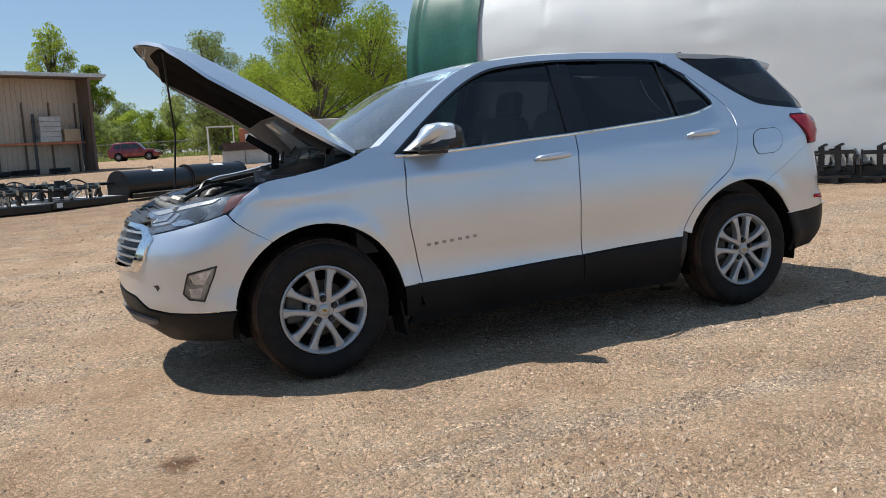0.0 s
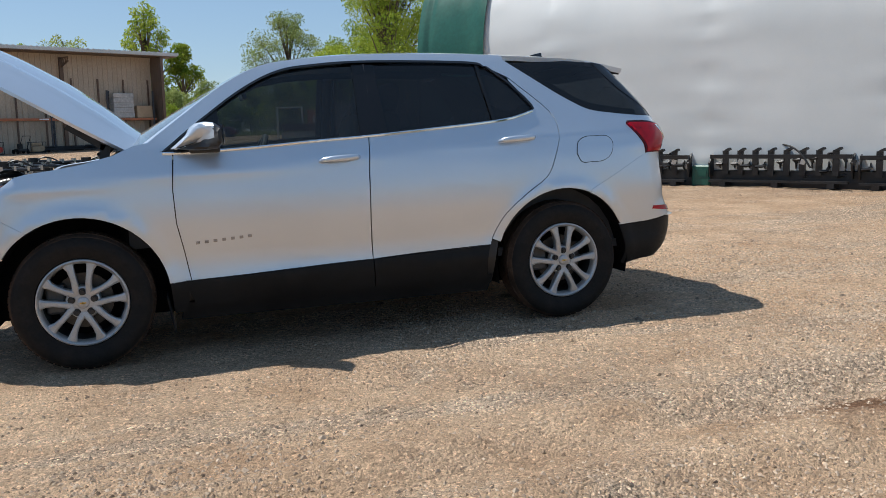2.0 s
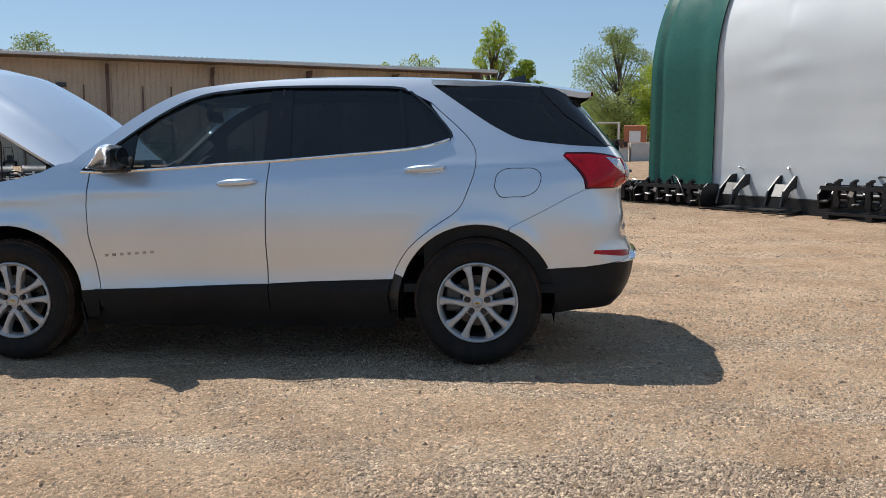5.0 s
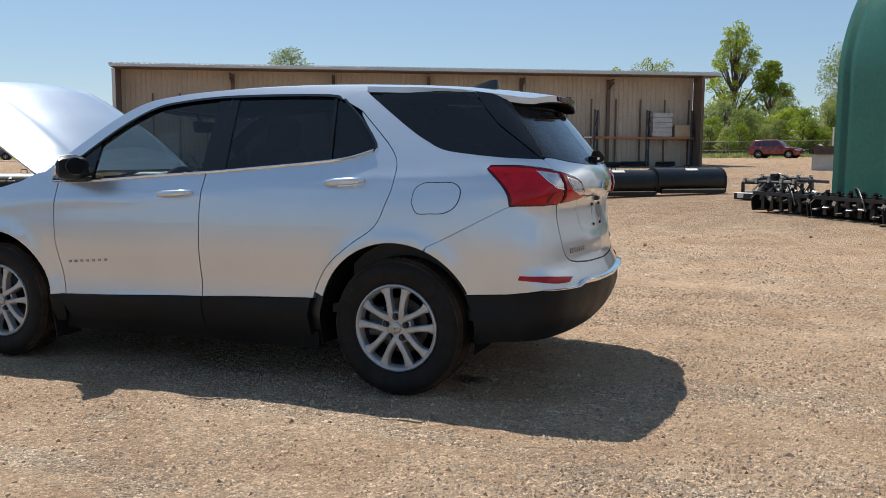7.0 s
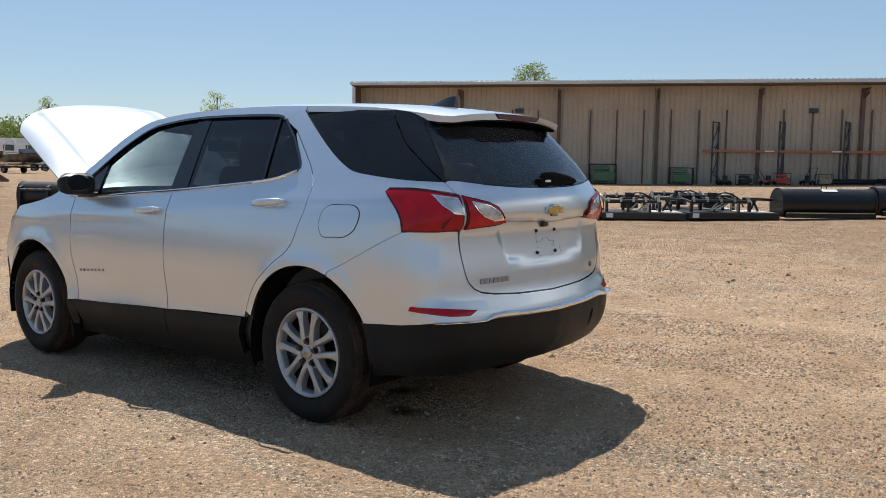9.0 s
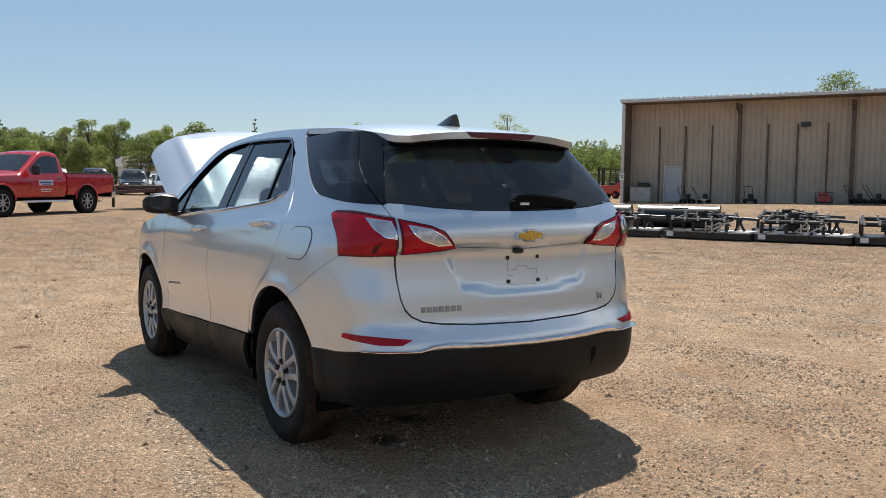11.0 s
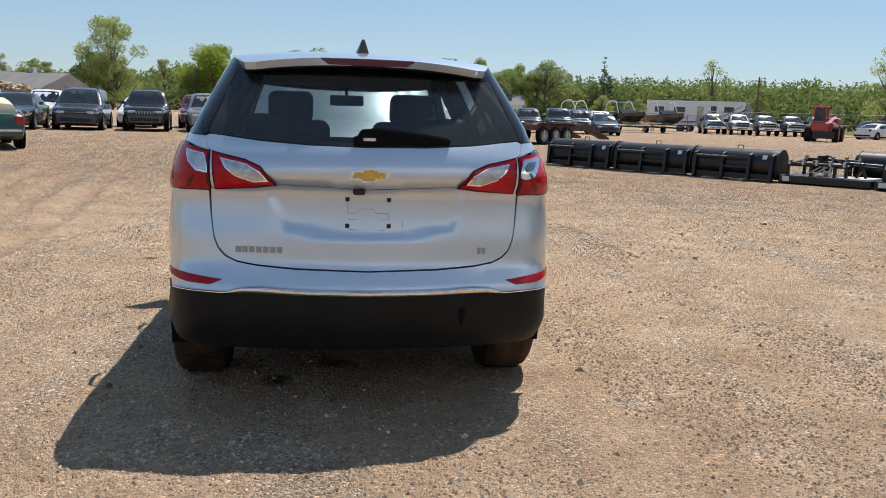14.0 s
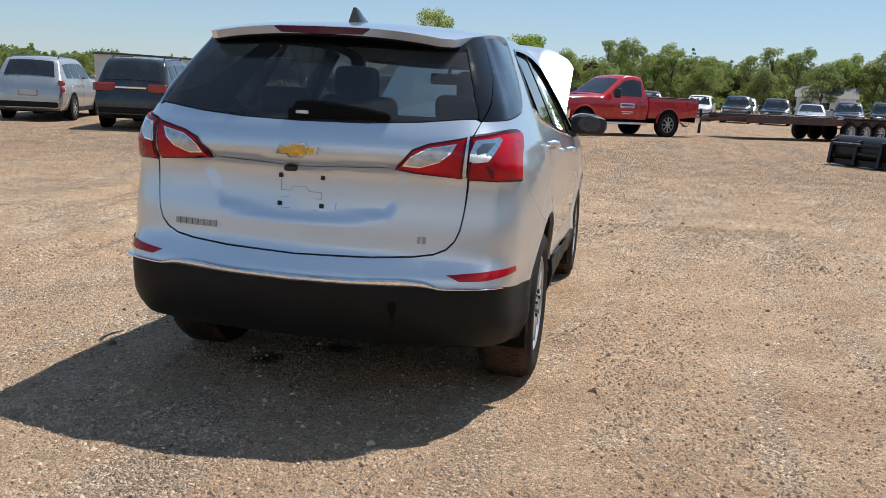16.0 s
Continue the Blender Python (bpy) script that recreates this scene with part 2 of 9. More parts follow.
def thing(name, loc, rz=0.0, label="", category="", group="", kind="", rx=0.0, ry=0.0):
    ob = new(name)
    ob.empty_display_size = 0.2
    ob.matrix_world = pose(*loc, rx, ry, rz)
    return tagged(ob, label, category, group, kind)


def solid(name, bm, material, label, category, group="", kind="", smooth=False, at=None):
    ob = new(name, link_bm(name, bm, material, smooth))
    if at is not None:
        ob.matrix_world = at
    return tagged(ob, label, category, group, kind)


def box(bm, size, loc=(0, 0, 0), rot=(0, 0, 0), bev=0.0, seg=1):
    g = bmesh.ops.create_cube(bm, size=1.0)
    vs = g["verts"]
    bmesh.ops.scale(bm, vec=size, verts=vs)
    if bev:
        es = list({e for v in vs for e in v.link_edges})
        r = bmesh.ops.bevel(bm, geom=es, offset=bev, segments=seg, affect="EDGES", profile=0.5)
        vs = list({v for f in r["faces"] for v in f.verts} | {v for v in vs if v.is_valid})
    bmesh.ops.transform(bm, matrix=pose(*loc, *rot), verts=vs)
    return vs


def cyl(bm, r, h, loc=(0, 0, 0), rot=(0, 0, 0), n=20, r2=None, caps=True):
    g = bmesh.ops.create_cone(bm, cap_ends=caps, cap_tris=False, segments=n, radius1=r, radius2=r if r2 is None else r2, depth=h)
    bmesh.ops.transform(bm, matrix=pose(*loc, *rot), verts=g["verts"])
    return g["verts"]


def rod(bm, a, b, r, n=8, r2=None):
    a, b = Vector(a), Vector(b)
    d = b - a
    m = Matrix.Translation((a + b) / 2) @ d.to_track_quat("Z", "Y").to_matrix().to_4x4()
    g = bmesh.ops.create_cone(bm, cap_ends=True, segments=n, radius1=r, radius2=r if r2 is None else r2, depth=d.length)
    bmesh.ops.transform(bm, matrix=m, verts=g["verts"])


def beam(bm, a, b, w, h):
    """A square bar from a to b."""
    a, b = Vector(a), Vector(b)
    d = b - a
    g = bmesh.ops.create_cube(bm, size=1.0)
    bmesh.ops.scale(bm, vec=(w, h, d.length), verts=g["verts"])
    m = Matrix.Translation((a + b) / 2) @ d.to_track_quat("Z", "Y").to_matrix().to_4x4()
    bmesh.ops.transform(bm, matrix=m, verts=g["verts"])


def tube(bm, pts, r, n=8, closed=False):
    """A round bar along a line of points."""
    pts = [Vector(p) for p in pts]
    rings = []
    k = len(pts)
    for i, p in enumerate(pts):
        if closed:
            d = pts[(i + 1) % k] - pts[i - 1]
        else:
            d = pts[min(i + 1, k - 1)] - pts[max(i - 1, 0)]
        q = d.to_track_quat("Z", "Y")
        rr = r[i] if isinstance(r, (list, tuple)) else r
        rings.append([bm.verts.new(p + q @ Vector((rr * math.cos(2 * math.pi * j / n), rr * math.sin(2 * math.pi * j / n), 0))) for j in range(n)])
    for i in range(k if closed else k - 1):
        a, b = rings[i], rings[(i + 1) % k]
        for j in range(n):
            bm.faces.new((a[j], a[(j + 1) % n], b[(j + 1) % n], b[j]))
    if not closed:
        bm.faces.new(rings[0][::-1])
        bm.faces.new(rings[-1])


def prism(bm, poly, lo, hi, axis="y"):
    """A polygon (list of pairs) pushed out between lo and hi along an axis."""
    def at(p, d):
        return {"y": (p[0], d, p[1]), "z": (p[0], p[1], d), "x": (d, p[0], p[1])}[axis]
    a = [bm.verts.new(at(p, lo)) for p in poly]
    b = [bm.verts.new(at(p, hi)) for p in poly]
    fs = [bm.faces.new(a), bm.faces.new(b)]
    for i in range(len(poly)):
        j = (i + 1) % len(poly)
        fs.append(bm.faces.new((a[i], a[j], b[j], b[i])))
    bmesh.ops.recalc_face_normals(bm, faces=fs)
    return a + b


def loft(bm, rings, close_ends=True, closed=True):
    """Skin rings of equal length."""
    vr = [[bm.verts.new(p) for p in ring] for ring in rings]
    n = len(vr[0])
    fs = []
    for a, b in zip(vr, vr[1:]):
        for j in range(n if closed else n - 1):
            k = (j + 1) % n
            fs.append(bm.faces.new((a[j], a[k], b[k], b[j])))
    if close_ends and closed:
        fs.append(bm.faces.new(vr[0][::-1]))
        fs.append(bm.faces.new(vr[-1]))
    bmesh.ops.recalc_face_normals(bm, faces=fs)
    return vr


def spin(bm, prof, n=32, axis="y"):
    """Turn a profile of (radius, offset) round an axis."""
    rings = []
    for i in range(n):
        a = 2 * math.pi * i / n
        c, s = math.cos(a), math.sin(a)
        rings.append([bm.verts.new((r * c, o, r * s) if axis == "y" else (r * c, r * s, o)) for r, o in prof])
    fs = []
    for i in range(n):
        a, b = rings[i], rings[(i + 1) % n]
        for j in range(len(prof) - 1):
            fs.append(bm.faces.new((a[j], a[j + 1], b[j + 1], b[j])))
    bmesh.ops.remove_doubles(bm, verts=bm.verts, dist=1e-5)
    bmesh.ops.recalc_face_normals(bm, faces=bm.faces)


# ---- ground: one sheet to the horizon ----
GX = ([-1600, -300, -60, -30, -22, -14, -8, -3, 0, 3, 8, 20, 60, 300, 1600], [0.3, 0.3, 0.25, 0.2, 0.22, 0.06, -0.02, -0.045, 0, 0.047, 0.12, 0.2, 0.25, 0.3, 0.3])


def gz(x, y):
    """Height of the yard."""
    slope = np.interp(x, [-30, -5], [0.0, 0.014])
    return float(np.interp(x, *GX) + slope * np.clip(y, 0, 110))


def build_ground():
    def axis(lo, hi, step, far):
        mid = list(np.arange(lo, hi + step / 2, step))
        out_hi, out_lo, d = [], [], step
        x = hi
        while x < far:
            d *= 1.22
            x += d
            out_hi.append(x)
        d, x = step, lo
        while x > -far:
            d *= 1.22
            x -= d
            out_lo.append(x)
        return np.array(out_lo[::-1] + mid + out_hi)
    xs, ys = axis(-5.5, 9.0, 0.055, 1500), axis(-7.0, 4.5, 0.055, 1500)
    verts, nx, ny = [], len(xs), len(ys)
    for y in ys:
        for x in xs:
            z = gz(x, y)
            near = math.exp(-max(0.0, math.hypot(x, y) - 12) / 10)
            if near > 0.02:
                z += near * (0.020 * noise.noise((x * 0.55, y * 0.9, 3)) + 0.011 * noise.noise((x * 2.1, y * 2.6, 9)) + 0.008 * noise.noise((x * 6, y * 6.5, 1))
                             + 0.007 * noise.noise((x * 14, y * 14, 5)))
                # a pair of shallow wheel tracks running past the car's side
                for off in (-2.9, -3.55, -4.35):
                    c = y - (off + 0.10 * x + 0.05 * math.sin(x * 0.8))
                    z -= near * (0.034 * math.exp(-(c / 0.14) ** 2) - 0.026 * math.exp(-((abs(c) - 0.26) / 0.09) ** 2))
            verts.append((x, y, z))
    faces = [(j * nx + i, j * nx + i + 1, (j + 1) * nx + i + 1, (j + 1) * nx + i) for j in range(ny - 1) for i in range(nx - 1)]
    me = bpy.data.meshes.new("ground")
    me.from_pydata(verts, [], faces)
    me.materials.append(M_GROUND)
    me.shade_smooth()
    return tagged(new("ground", me), "tan sandy gravel yard with tyre tracks and grey stones", "ground", kind="structure")


ground = build_ground()


def ground_at(x, y):
    hit, place, *_ = ground.ray_cast(Vector((x, y, 5)), Vector((0, 0, -1)))
    return place.z if hit else gz(x, y)


# ---- the silver crossover ----
M_SILVER = surface("silver_metallic_paint", (0.585, 0.64, 0.705), (0.62, 0.675, 0.74), 1.1, 0.34, 0.76, 0.0, 1500.0, coat=1.0, dirt=(0.45, 0.40, 0.34), dirt_amt=0.04, amp=0.15)
# clear-coated panels keep one even gloss
_sp = M_SILVER.node_tree.nodes["Principled BSDF"].inputs["Roughness"]
for _l in list(_sp.links):
    M_SILVER.node_tree.links.remove(_l)
_sp.default_value = 0.33
M_TINT = glass_mat("tinted_glass", (0.07, 0.076, 0.082), dust=0.010)
M_TINTF = glass_mat("front_door_glass", (0.29, 0.32, 0.32), dust=0.012)
M_SHIELD = glass_mat("windscreen_glass", (0.72, 0.82, 0.80), ior=2.2, dust=0.07)
M_LENSCOVER = glass_mat("clear_lens_cover", (0.90, 0.92, 0.93), ior=1.7, dust=0.03)
M_REARGLASS = glass_mat("rear_window_glass", (0.36, 0.39, 0.39), dust=0.04)
M_REDLENS = surface("red_lens", (0.30, 0.0015, 0.008), (0.52, 0.004, 0.016), 5.0, 0.14, 0.0, 0.12, 40.0, coat=0.0, amp=0.5, bump_dist=0.003, spec=0.32)
M_DARKRED = surface("dark_red_lens", (0.070, 0.001, 0.006), (0.10, 0.002, 0.010), 6.0, 0.10, 0.0, 0.0, spec=0.35)
M_CLEARLENS = surface("clear_lamp_lens", (0.34, 0.35, 0.37), (0.62, 0.63, 0.65), 14, 0.10, 0.55, 0.25, 45.0, coat=1.0)
M_WHEEL = surface("silver_wheel_paint", (0.43, 0.435, 0.44), (0.52, 0.525, 0.53), 5.0, 0.40, 0.55, 0.02, 300.0, dirt=(0.27, 0.22, 0.17), dirt_amt=0.22)
M_AMBER = paint("amber_lens", (0.12, 0.022, 0.010), 0, 0.12, dust_amt=0.03)
M_LAMPDARK = surface("lamp_housing", (0.07, 0.08, 0.09), (0.24, 0.26, 0.28), 9, 0.12, 0.6, 0.1, 40.0, coat=1.0)
M_GOLD = surface("gold_emblem", (0.72, 0.43, 0.06), (0.80, 0.50, 0.09), 6, 0.3, 0.6, 0.02, coat=0.7)
M_TRIM = surface("interior_grey", (0.045, 0.045, 0.047), (0.07, 0.07, 0.072), 5, 0.8, 0, 0.1, 200.0)
M_PILLAR = surface("black_pillar_film", (0.006, 0.006, 0.007), (0.009, 0.009, 0.010), 4, 0.06, 0, 0.0, 300.0, spec=0.45)
M_UNDER = surface("underbody", (0.006, 0.006, 0.006), (0.011, 0.010, 0.010), 4, 0.95, 0, 0.1, 40.0, spec=0.08)
M_BADGE = surface("grey_badge_metal", (0.30, 0.30, 0.305), (0.38, 0.38, 0.385), 6, 0.35, 0.5, 0.02, 200.0)
M_FELT = surface("black_felt", (0.010, 0.010, 0.010), (0.018, 0.017, 0.017), 5, 1.0, 0, 0.2, 150.0, spec=0.02)
M_ENGINE = surface("engine_plastic", (0.018, 0.018, 0.019), (0.045, 0.043, 0.04), 7, 0.55, 0, 0.15, 60.0, dirt=(0.28, 0.23, 0.17), dirt_amt=0.4)
M_CASTALU = surface("cast_aluminium", (0.15, 0.145, 0.135), (0.28, 0.27, 0.255), 9, 0.55, 0.5, 0.2, 60.0, dirt=(0.2, 0.16, 0.12), dirt_amt=0.4)
M_SEALANT = surface("grey_primer", (0.13, 0.125, 0.118), (0.20, 0.19, 0.178), 6, 0.6, 0.1, 0.1, 60.0)

CAR = thing("sport_utility_vehicle", (0, -0.028, 0), label="silver crossover SUV with dusty paint and its hood propped open", category="car", ry=-math.degrees(math.atan2(0.043, 2.725)))

PLAN = [(-2.275, 0.0), (-2.26, 0.22), (-2.215, 0.44), (-2.13, 0.62), (-2.02, 0.75), (-1.88, 0.835), (-1.70, 0.872), (-1.36, 0.889), (-0.9, 0.884),
        (0.0, 0.884), (0.9, 0.888), (1.36, 0.892), (1.70, 0.880), (1.93, 0.846), (2.08, 0.785), (2.175, 0.66), (2.235, 0.44), (2.27, 0.22), (2.285, 0.0)]


def spline(pts, k=14):
    """Smooth line through points (Catmull-Rom)."""
    out = []
    for i in range(len(pts) - 1):
        p0 = pts[i - 1] if i else tuple(2 * a - b for a, b in zip(pts[0], pts[1]))
        p1, p2 = pts[i], pts[i + 1]
        p3 = pts[i + 2] if i + 2 < len(pts) else tuple(2 * a - b for a, b in zip(pts[-1], pts[-2]))
        for j in range(k):
            t = j / k
            out.append(tuple(0.5 * (2 * b + (c - a) * t + (2 * a - 5 * b + 4 * c - d) * t * t + (3 * b - a - 3 * c + d) * t ** 3) for a, b, c, d in zip(p0, p1, p2, p3)))
    out.append(pts[-1])
    return out


# the rear corners turn more sharply, most of all in the glass above the belt
PLAN_TOP = PLAN[:13] + [(1.93, 0.863), (2.09, 0.838), (2.198, 0.745), (2.25, 0.50), (2.275, 0.25), (2.285, 0.0)]
_pl = np.array(spline(PLAN, 16))
_pt = np.array(spline(PLAN_TOP, 16))
_arc = np.r_[0, np.cumsum(np.hypot(*np.diff(_pl, axis=0).T))]
_mid = np.interp(0.0, _pl[:, 0], _arc)
_arc -= _mid


def curve_of(pairs):
    a = np.array(spline(pairs, 12))
    a = a[np.argsort(a[:, 0])]
    return a[:, 0], a[:, 1]


WIDTH = curve_of([(0.15, 0.80), (0.28, 0.845), (0.40, 0.878), (0.47, 0.873), (0.55, 0.870), (0.64, 0.880), (0.74, 0.889), (0.84, 0.888), (0.93, 0.881), (1.01, 0.870), (1.09, 0.848),
                  (1.16, 0.822), (1.30, 0.757), (1.45, 0.683), (1.58, 0.612), (1.68, 0.54)])
REAR = curve_of([(0.15, 2.06), (0.27, 2.15), (0.36, 2.235), (0.45, 2.28), (0.54, 2.297), (0.60, 2.290), (0.655, 2.264), (0.70, 2.248), (0.80, 2.240), (0.90, 2.225), (0.985, 2.225),
                 (1.02, 2.25), (1.07, 2.26), (1.13, 2.245), (1.19, 2.21), (1.30, 2.12), (1.40, 2.04), (1.50, 1.955), (1.58, 1.90), (1.68, 1.84)])
FRONT = curve_of([(0.15, -2.02), (0.24, -2.12), (0.33, -2.22), (0.42, -2.265), (0.52, -2.275), (0.64, -2.28), (0.74, -2.26), (0.84, -2.20), (0.92, -2.10), (1.0, -1.98), (1.1, -1.8), (1.7, -1.2)])


def smooth01(a, b, x):
    t = min(1.0, max(0.0, (x - a) / (b - a)))
    return t * t * (3 - 2 * t)


ARCH = 0.425
S_END, S_FRONT = float(_arc[-1]), float(_arc[0])


def shell(s, z):
    """A point of the car's skin: s runs round the plan (0 abeam of the middle, + to the rear), z is height. Left half."""
    if s > S_END or s < S_FRONT:
        p = shell(2 * (S_END if s > S_END else S_FRONT) - s, z)
        return Vector((p.x, -p.y, p.z))
    x, y = float(np.interp(s, _arc, _pl[:, 0])), float(np.interp(s, _arc, _pl[:, 1]))
    if x > 1.3:
        k = 0.55 + 0.45 * smooth01(1.16, 1.30, z)
        x += k * (float(np.interp(s, _arc, _pt[:, 0])) - x)
        y += k * (float(np.interp(s, _arc, _pt[:, 1])) - y)
    w = float(np.interp(z, *WIDTH)) / 0.884
    side = smooth01(2.24, 1.9, abs(x))
    if x > 0:
        x += smooth01(1.42, 2.12, x) * (float(np.interp(z, *REAR)) - 2.285)
    else:
        x += smooth01(-1.52, -2.1, x) * (float(np.interp(z, *FRONT)) + 2.275)
    y *= w
    # flares round the wheel openings
    for cx in (-1.3625, 1.3625):
        d = math.hypot(x - cx, z - 0.36)
        y += side * 0.014 * math.exp(-((d - ARCH - 0.015) / 0.05) ** 2)
    # shoulder crease that rises to the tail
    zc = 0.985 + 0.055 * (x + 0.9)
    y += side * 0.006 * math.exp(-((z - zc) / 0.035) ** 2)
    # sunken plate area of the tailgate, with a curved lower ledge
    if x > 2.0 and 0.7 < z < 1.02:
        zu = 0.790 + 0.30 * y * y + 26 * max(0.0, y - 0.33) ** 2
        x -= 0.015 * smooth01(-0.010, 0.040, z - zu)
    return Vector((x, -y, z))


def shell_n(s, z, e=0.009):
    n = (shell(s + e, z) - shell(s - e, z)).cross(shell(s, z + e) - shell(s, z - e))
    return n.normalized()


def sx(x, z):
    """The s of the skin's point at x on the flank."""
    lo, hi = (-2.6, 2.6)
    for _ in range(40):
        m = (lo + hi) / 2
        if shell(m, z).x < x:
            lo = m
        else:
            hi = m
    return (lo + hi) / 2


def sy(y, z, rear=True):
    """The s of the skin's point at half width y on the tail or the nose."""
    lo, hi = (1.6, S_END) if rear else (S_FRONT, -1.6)
    for _ in range(40):
        m = (lo + hi) / 2
        if (-shell(m, z).y > y) == rear:
            lo = m
        else:
            hi = m
    return (lo + hi) / 2


def inside(p, poly):
    x, y = p
    c = False
    for i in range(len(poly)):
        (x1, y1), (x2, y2) = poly[i - 1], poly[i]
        if (y1 > y) != (y2 > y) and x < (x2 - x1) * (y - y1) / (y2 - y1) + x1:
            c = not c
    return c


def sheet(name, poly, surf, norm, material, parent, flip=False, thick=0.02, res=0.05, off=0.0, gap=0.0, label="", mirror=False, fine=0.03):
    """A panel cut from a surface: poly is its outline in the surface's two parameters, its rim is turned in by thick."""
    from mathutils.geometry import delaunay_2d_cdt
    pts = []
    area = sum(a[0] * b[1] - b[0] * a[1] for a, b in zip(poly, poly[1:] + poly[:1]))
    if area < 0:
        poly = poly[::-1]
    for a, b in zip(poly, poly[1:] + poly[:1]):
        k = max(1, int(math.dist(a, b) / fine))
        pts += [(a[0] + (b[0] - a[0]) * i / k, a[1] + (b[1] - a[1]) * i / k) for i in range(k)]
    if gap:
        q = []
        for i, p in enumerate(pts):
            d = Vector(pts[(i + 1) % len(pts)]) - Vector(pts[i - 1])
            d = d.normalized() if d.length > 1e-9 else Vector((1, 0))
            q.append((p[0] - d.y * gap, p[1] + d.x * gap))
        pts = q
    nb = len(pts)
    arr = np.array(pts)
    x0, y0 = arr.min(0)
    x1, y1 = arr.max(0)
    inner = []
    row = 0
    y = y0 + res / 2
    while y < y1:
        x = x0 + res / 2 + (res / 2 if row % 2 else 0)
        while x < x1:
            if np.hypot(arr[:, 0] - x, arr[:, 1] - y).min() > res * 0.55 and inside((x, y), pts):
                inner.append((x, y))
            x += res
        y += res * 0.87
        row += 1
    allp = [Vector(p) for p in pts + inner]
    vs, _, fs, *_ = delaunay_2d_cdt(allp, [], [list(range(nb))], 1, 1e-6)
    verts, norms = [], []
    for v in vs:
        p, n = surf(v.x, v.y), norm(v.x, v.y)
        verts.append(p + n * off)
        norms.append(n)
    faces = [tuple(f) for f in fs]
    k0 = len(verts)
    rim = [(surf(*p), norm(*p)) for p in pts]
    for p, n in rim:
        verts += [p + n * off, p + n * (off - thick)]
    cen = sum((p for p, _ in rim), Vector()) / nb
    for p, n in rim:
        o = (p - cen).normalized()
        norms += [o, o]
    for i in range(nb):
        a, b = k0 + 2 * i, k0 + 2 * ((i + 1) % nb)
        faces.append((a, a + 1, b + 1, b))
    if flip:
        faces = [f[::-1] for f in faces]
    if mirror:
        verts = [Vector((v.x, -v.y, v.z)) for v in verts]
        norms = [Vector((v.x, -v.y, v.z)) for v in norms]
        faces = [f[::-1] for f in faces]
    me = bpy.data.meshes.new(name)
    me.from_pydata(verts, [], faces)
    me.materials.append(material)
    me.shade_smooth()
    me.normals_split_custom_set_from_vertices([tuple(n) for n in norms])
    ob = new(name, me)
    ob.parent = parent
    if label:
        ob["label"] = label
    return ob


def skin(name, poly, material, parent=CAR, both=True, **kw):
    """A panel of the car's skin on both flanks."""
    a = sheet(name, poly, shell, shell_n, material, parent, **kw)
    if both:
        sheet(name, poly, shell, shell_n, material, parent, mirror=True, **kw)
    return a


def span(half, material, name, rear=True, **kw):
    """A panel across the car's middle, from the outline of its left half (first and last points at the middle)."""
    c = S_END if rear else S_FRONT
    return sheet(name, half + [(2 * c - a, z) for a, z in half[::-1] if abs(a - c) > 1e-4], shell, shell_n, material, CAR, **kw)


def X(pairs):
    """Outline given as x and height on the flank."""
    return [(sx(x, z), z) for x, z in pairs]


def Y(pairs, rear=True):
    return [(sy(y, z, rear), z) for y, z in pairs]


def arc_pts(cx, a0, a1, n, r=ARCH, cz=0.36):
    return [(cx + r * math.cos(radians(a0 + (a1 - a0) * i / n)), cz + r * math.sin(radians(a0 + (a1 - a0) * i / n))) for i in range(n + 1)]


DLO_TOP = spline([(-0.915, 1.115), (-0.71, 1.275), (-0.477, 1.438), (-0.274, 1.535), (-0.074, 1.568), (0.197, 1.585), (0.579, 1.582), (0.90, 1.568), (0.967, 1.54)], 5)
DLO_REAR = [(1.091, 1.437), (1.175, 1.345), (1.211, 1.297), (1.218, 1.272)]
DLO_BOT = spline([(-0.915, 1.098), (-0.788, 1.097), (-0.458, 1.109), (-0.144, 1.129), (0.184, 1.146), (0.527, 1.17), (0.886, 1.197), (1.075, 1.22), (1.213, 1.258)], 5)
ROOF_EDGE = spline([(-1.02, 1.135), (-0.80, 1.30), (-0.56, 1.47), (-0.36, 1.565), (-0.15, 1.60), (0.07, 1.617), (0.41, 1.626), (0.77, 1.621), (1.14, 1.605), (1.52, 1.582), (1.72, 1.560), (2.02, 1.512)], 5)
DOOR_FRONT = [(-0.862, 1.095), (-0.878, 0.914), (-0.872, 0.737), (-0.843, 0.586), (-0.818, 0.425)]
DOOR_SPLIT = [(0.195, 1.147), (0.178, 0.948), (0.172, 0.696), (0.176, 0.46)]
DOOR_REAR = spline([(1.10, 1.472), (1.327, 1.256), (1.358, 1.122), (1.318, 0.99), (1.259, 0.875), (1.125, 0.782), (0.992, 0.673), (0.917, 0.562), (0.889, 0.488)], 4)
CLAD_TOP = [(-0.927, 0.42), (-0.508, 0.434), (-0.065, 0.453), (0.438, 0.472), (0.93, 0.493)]


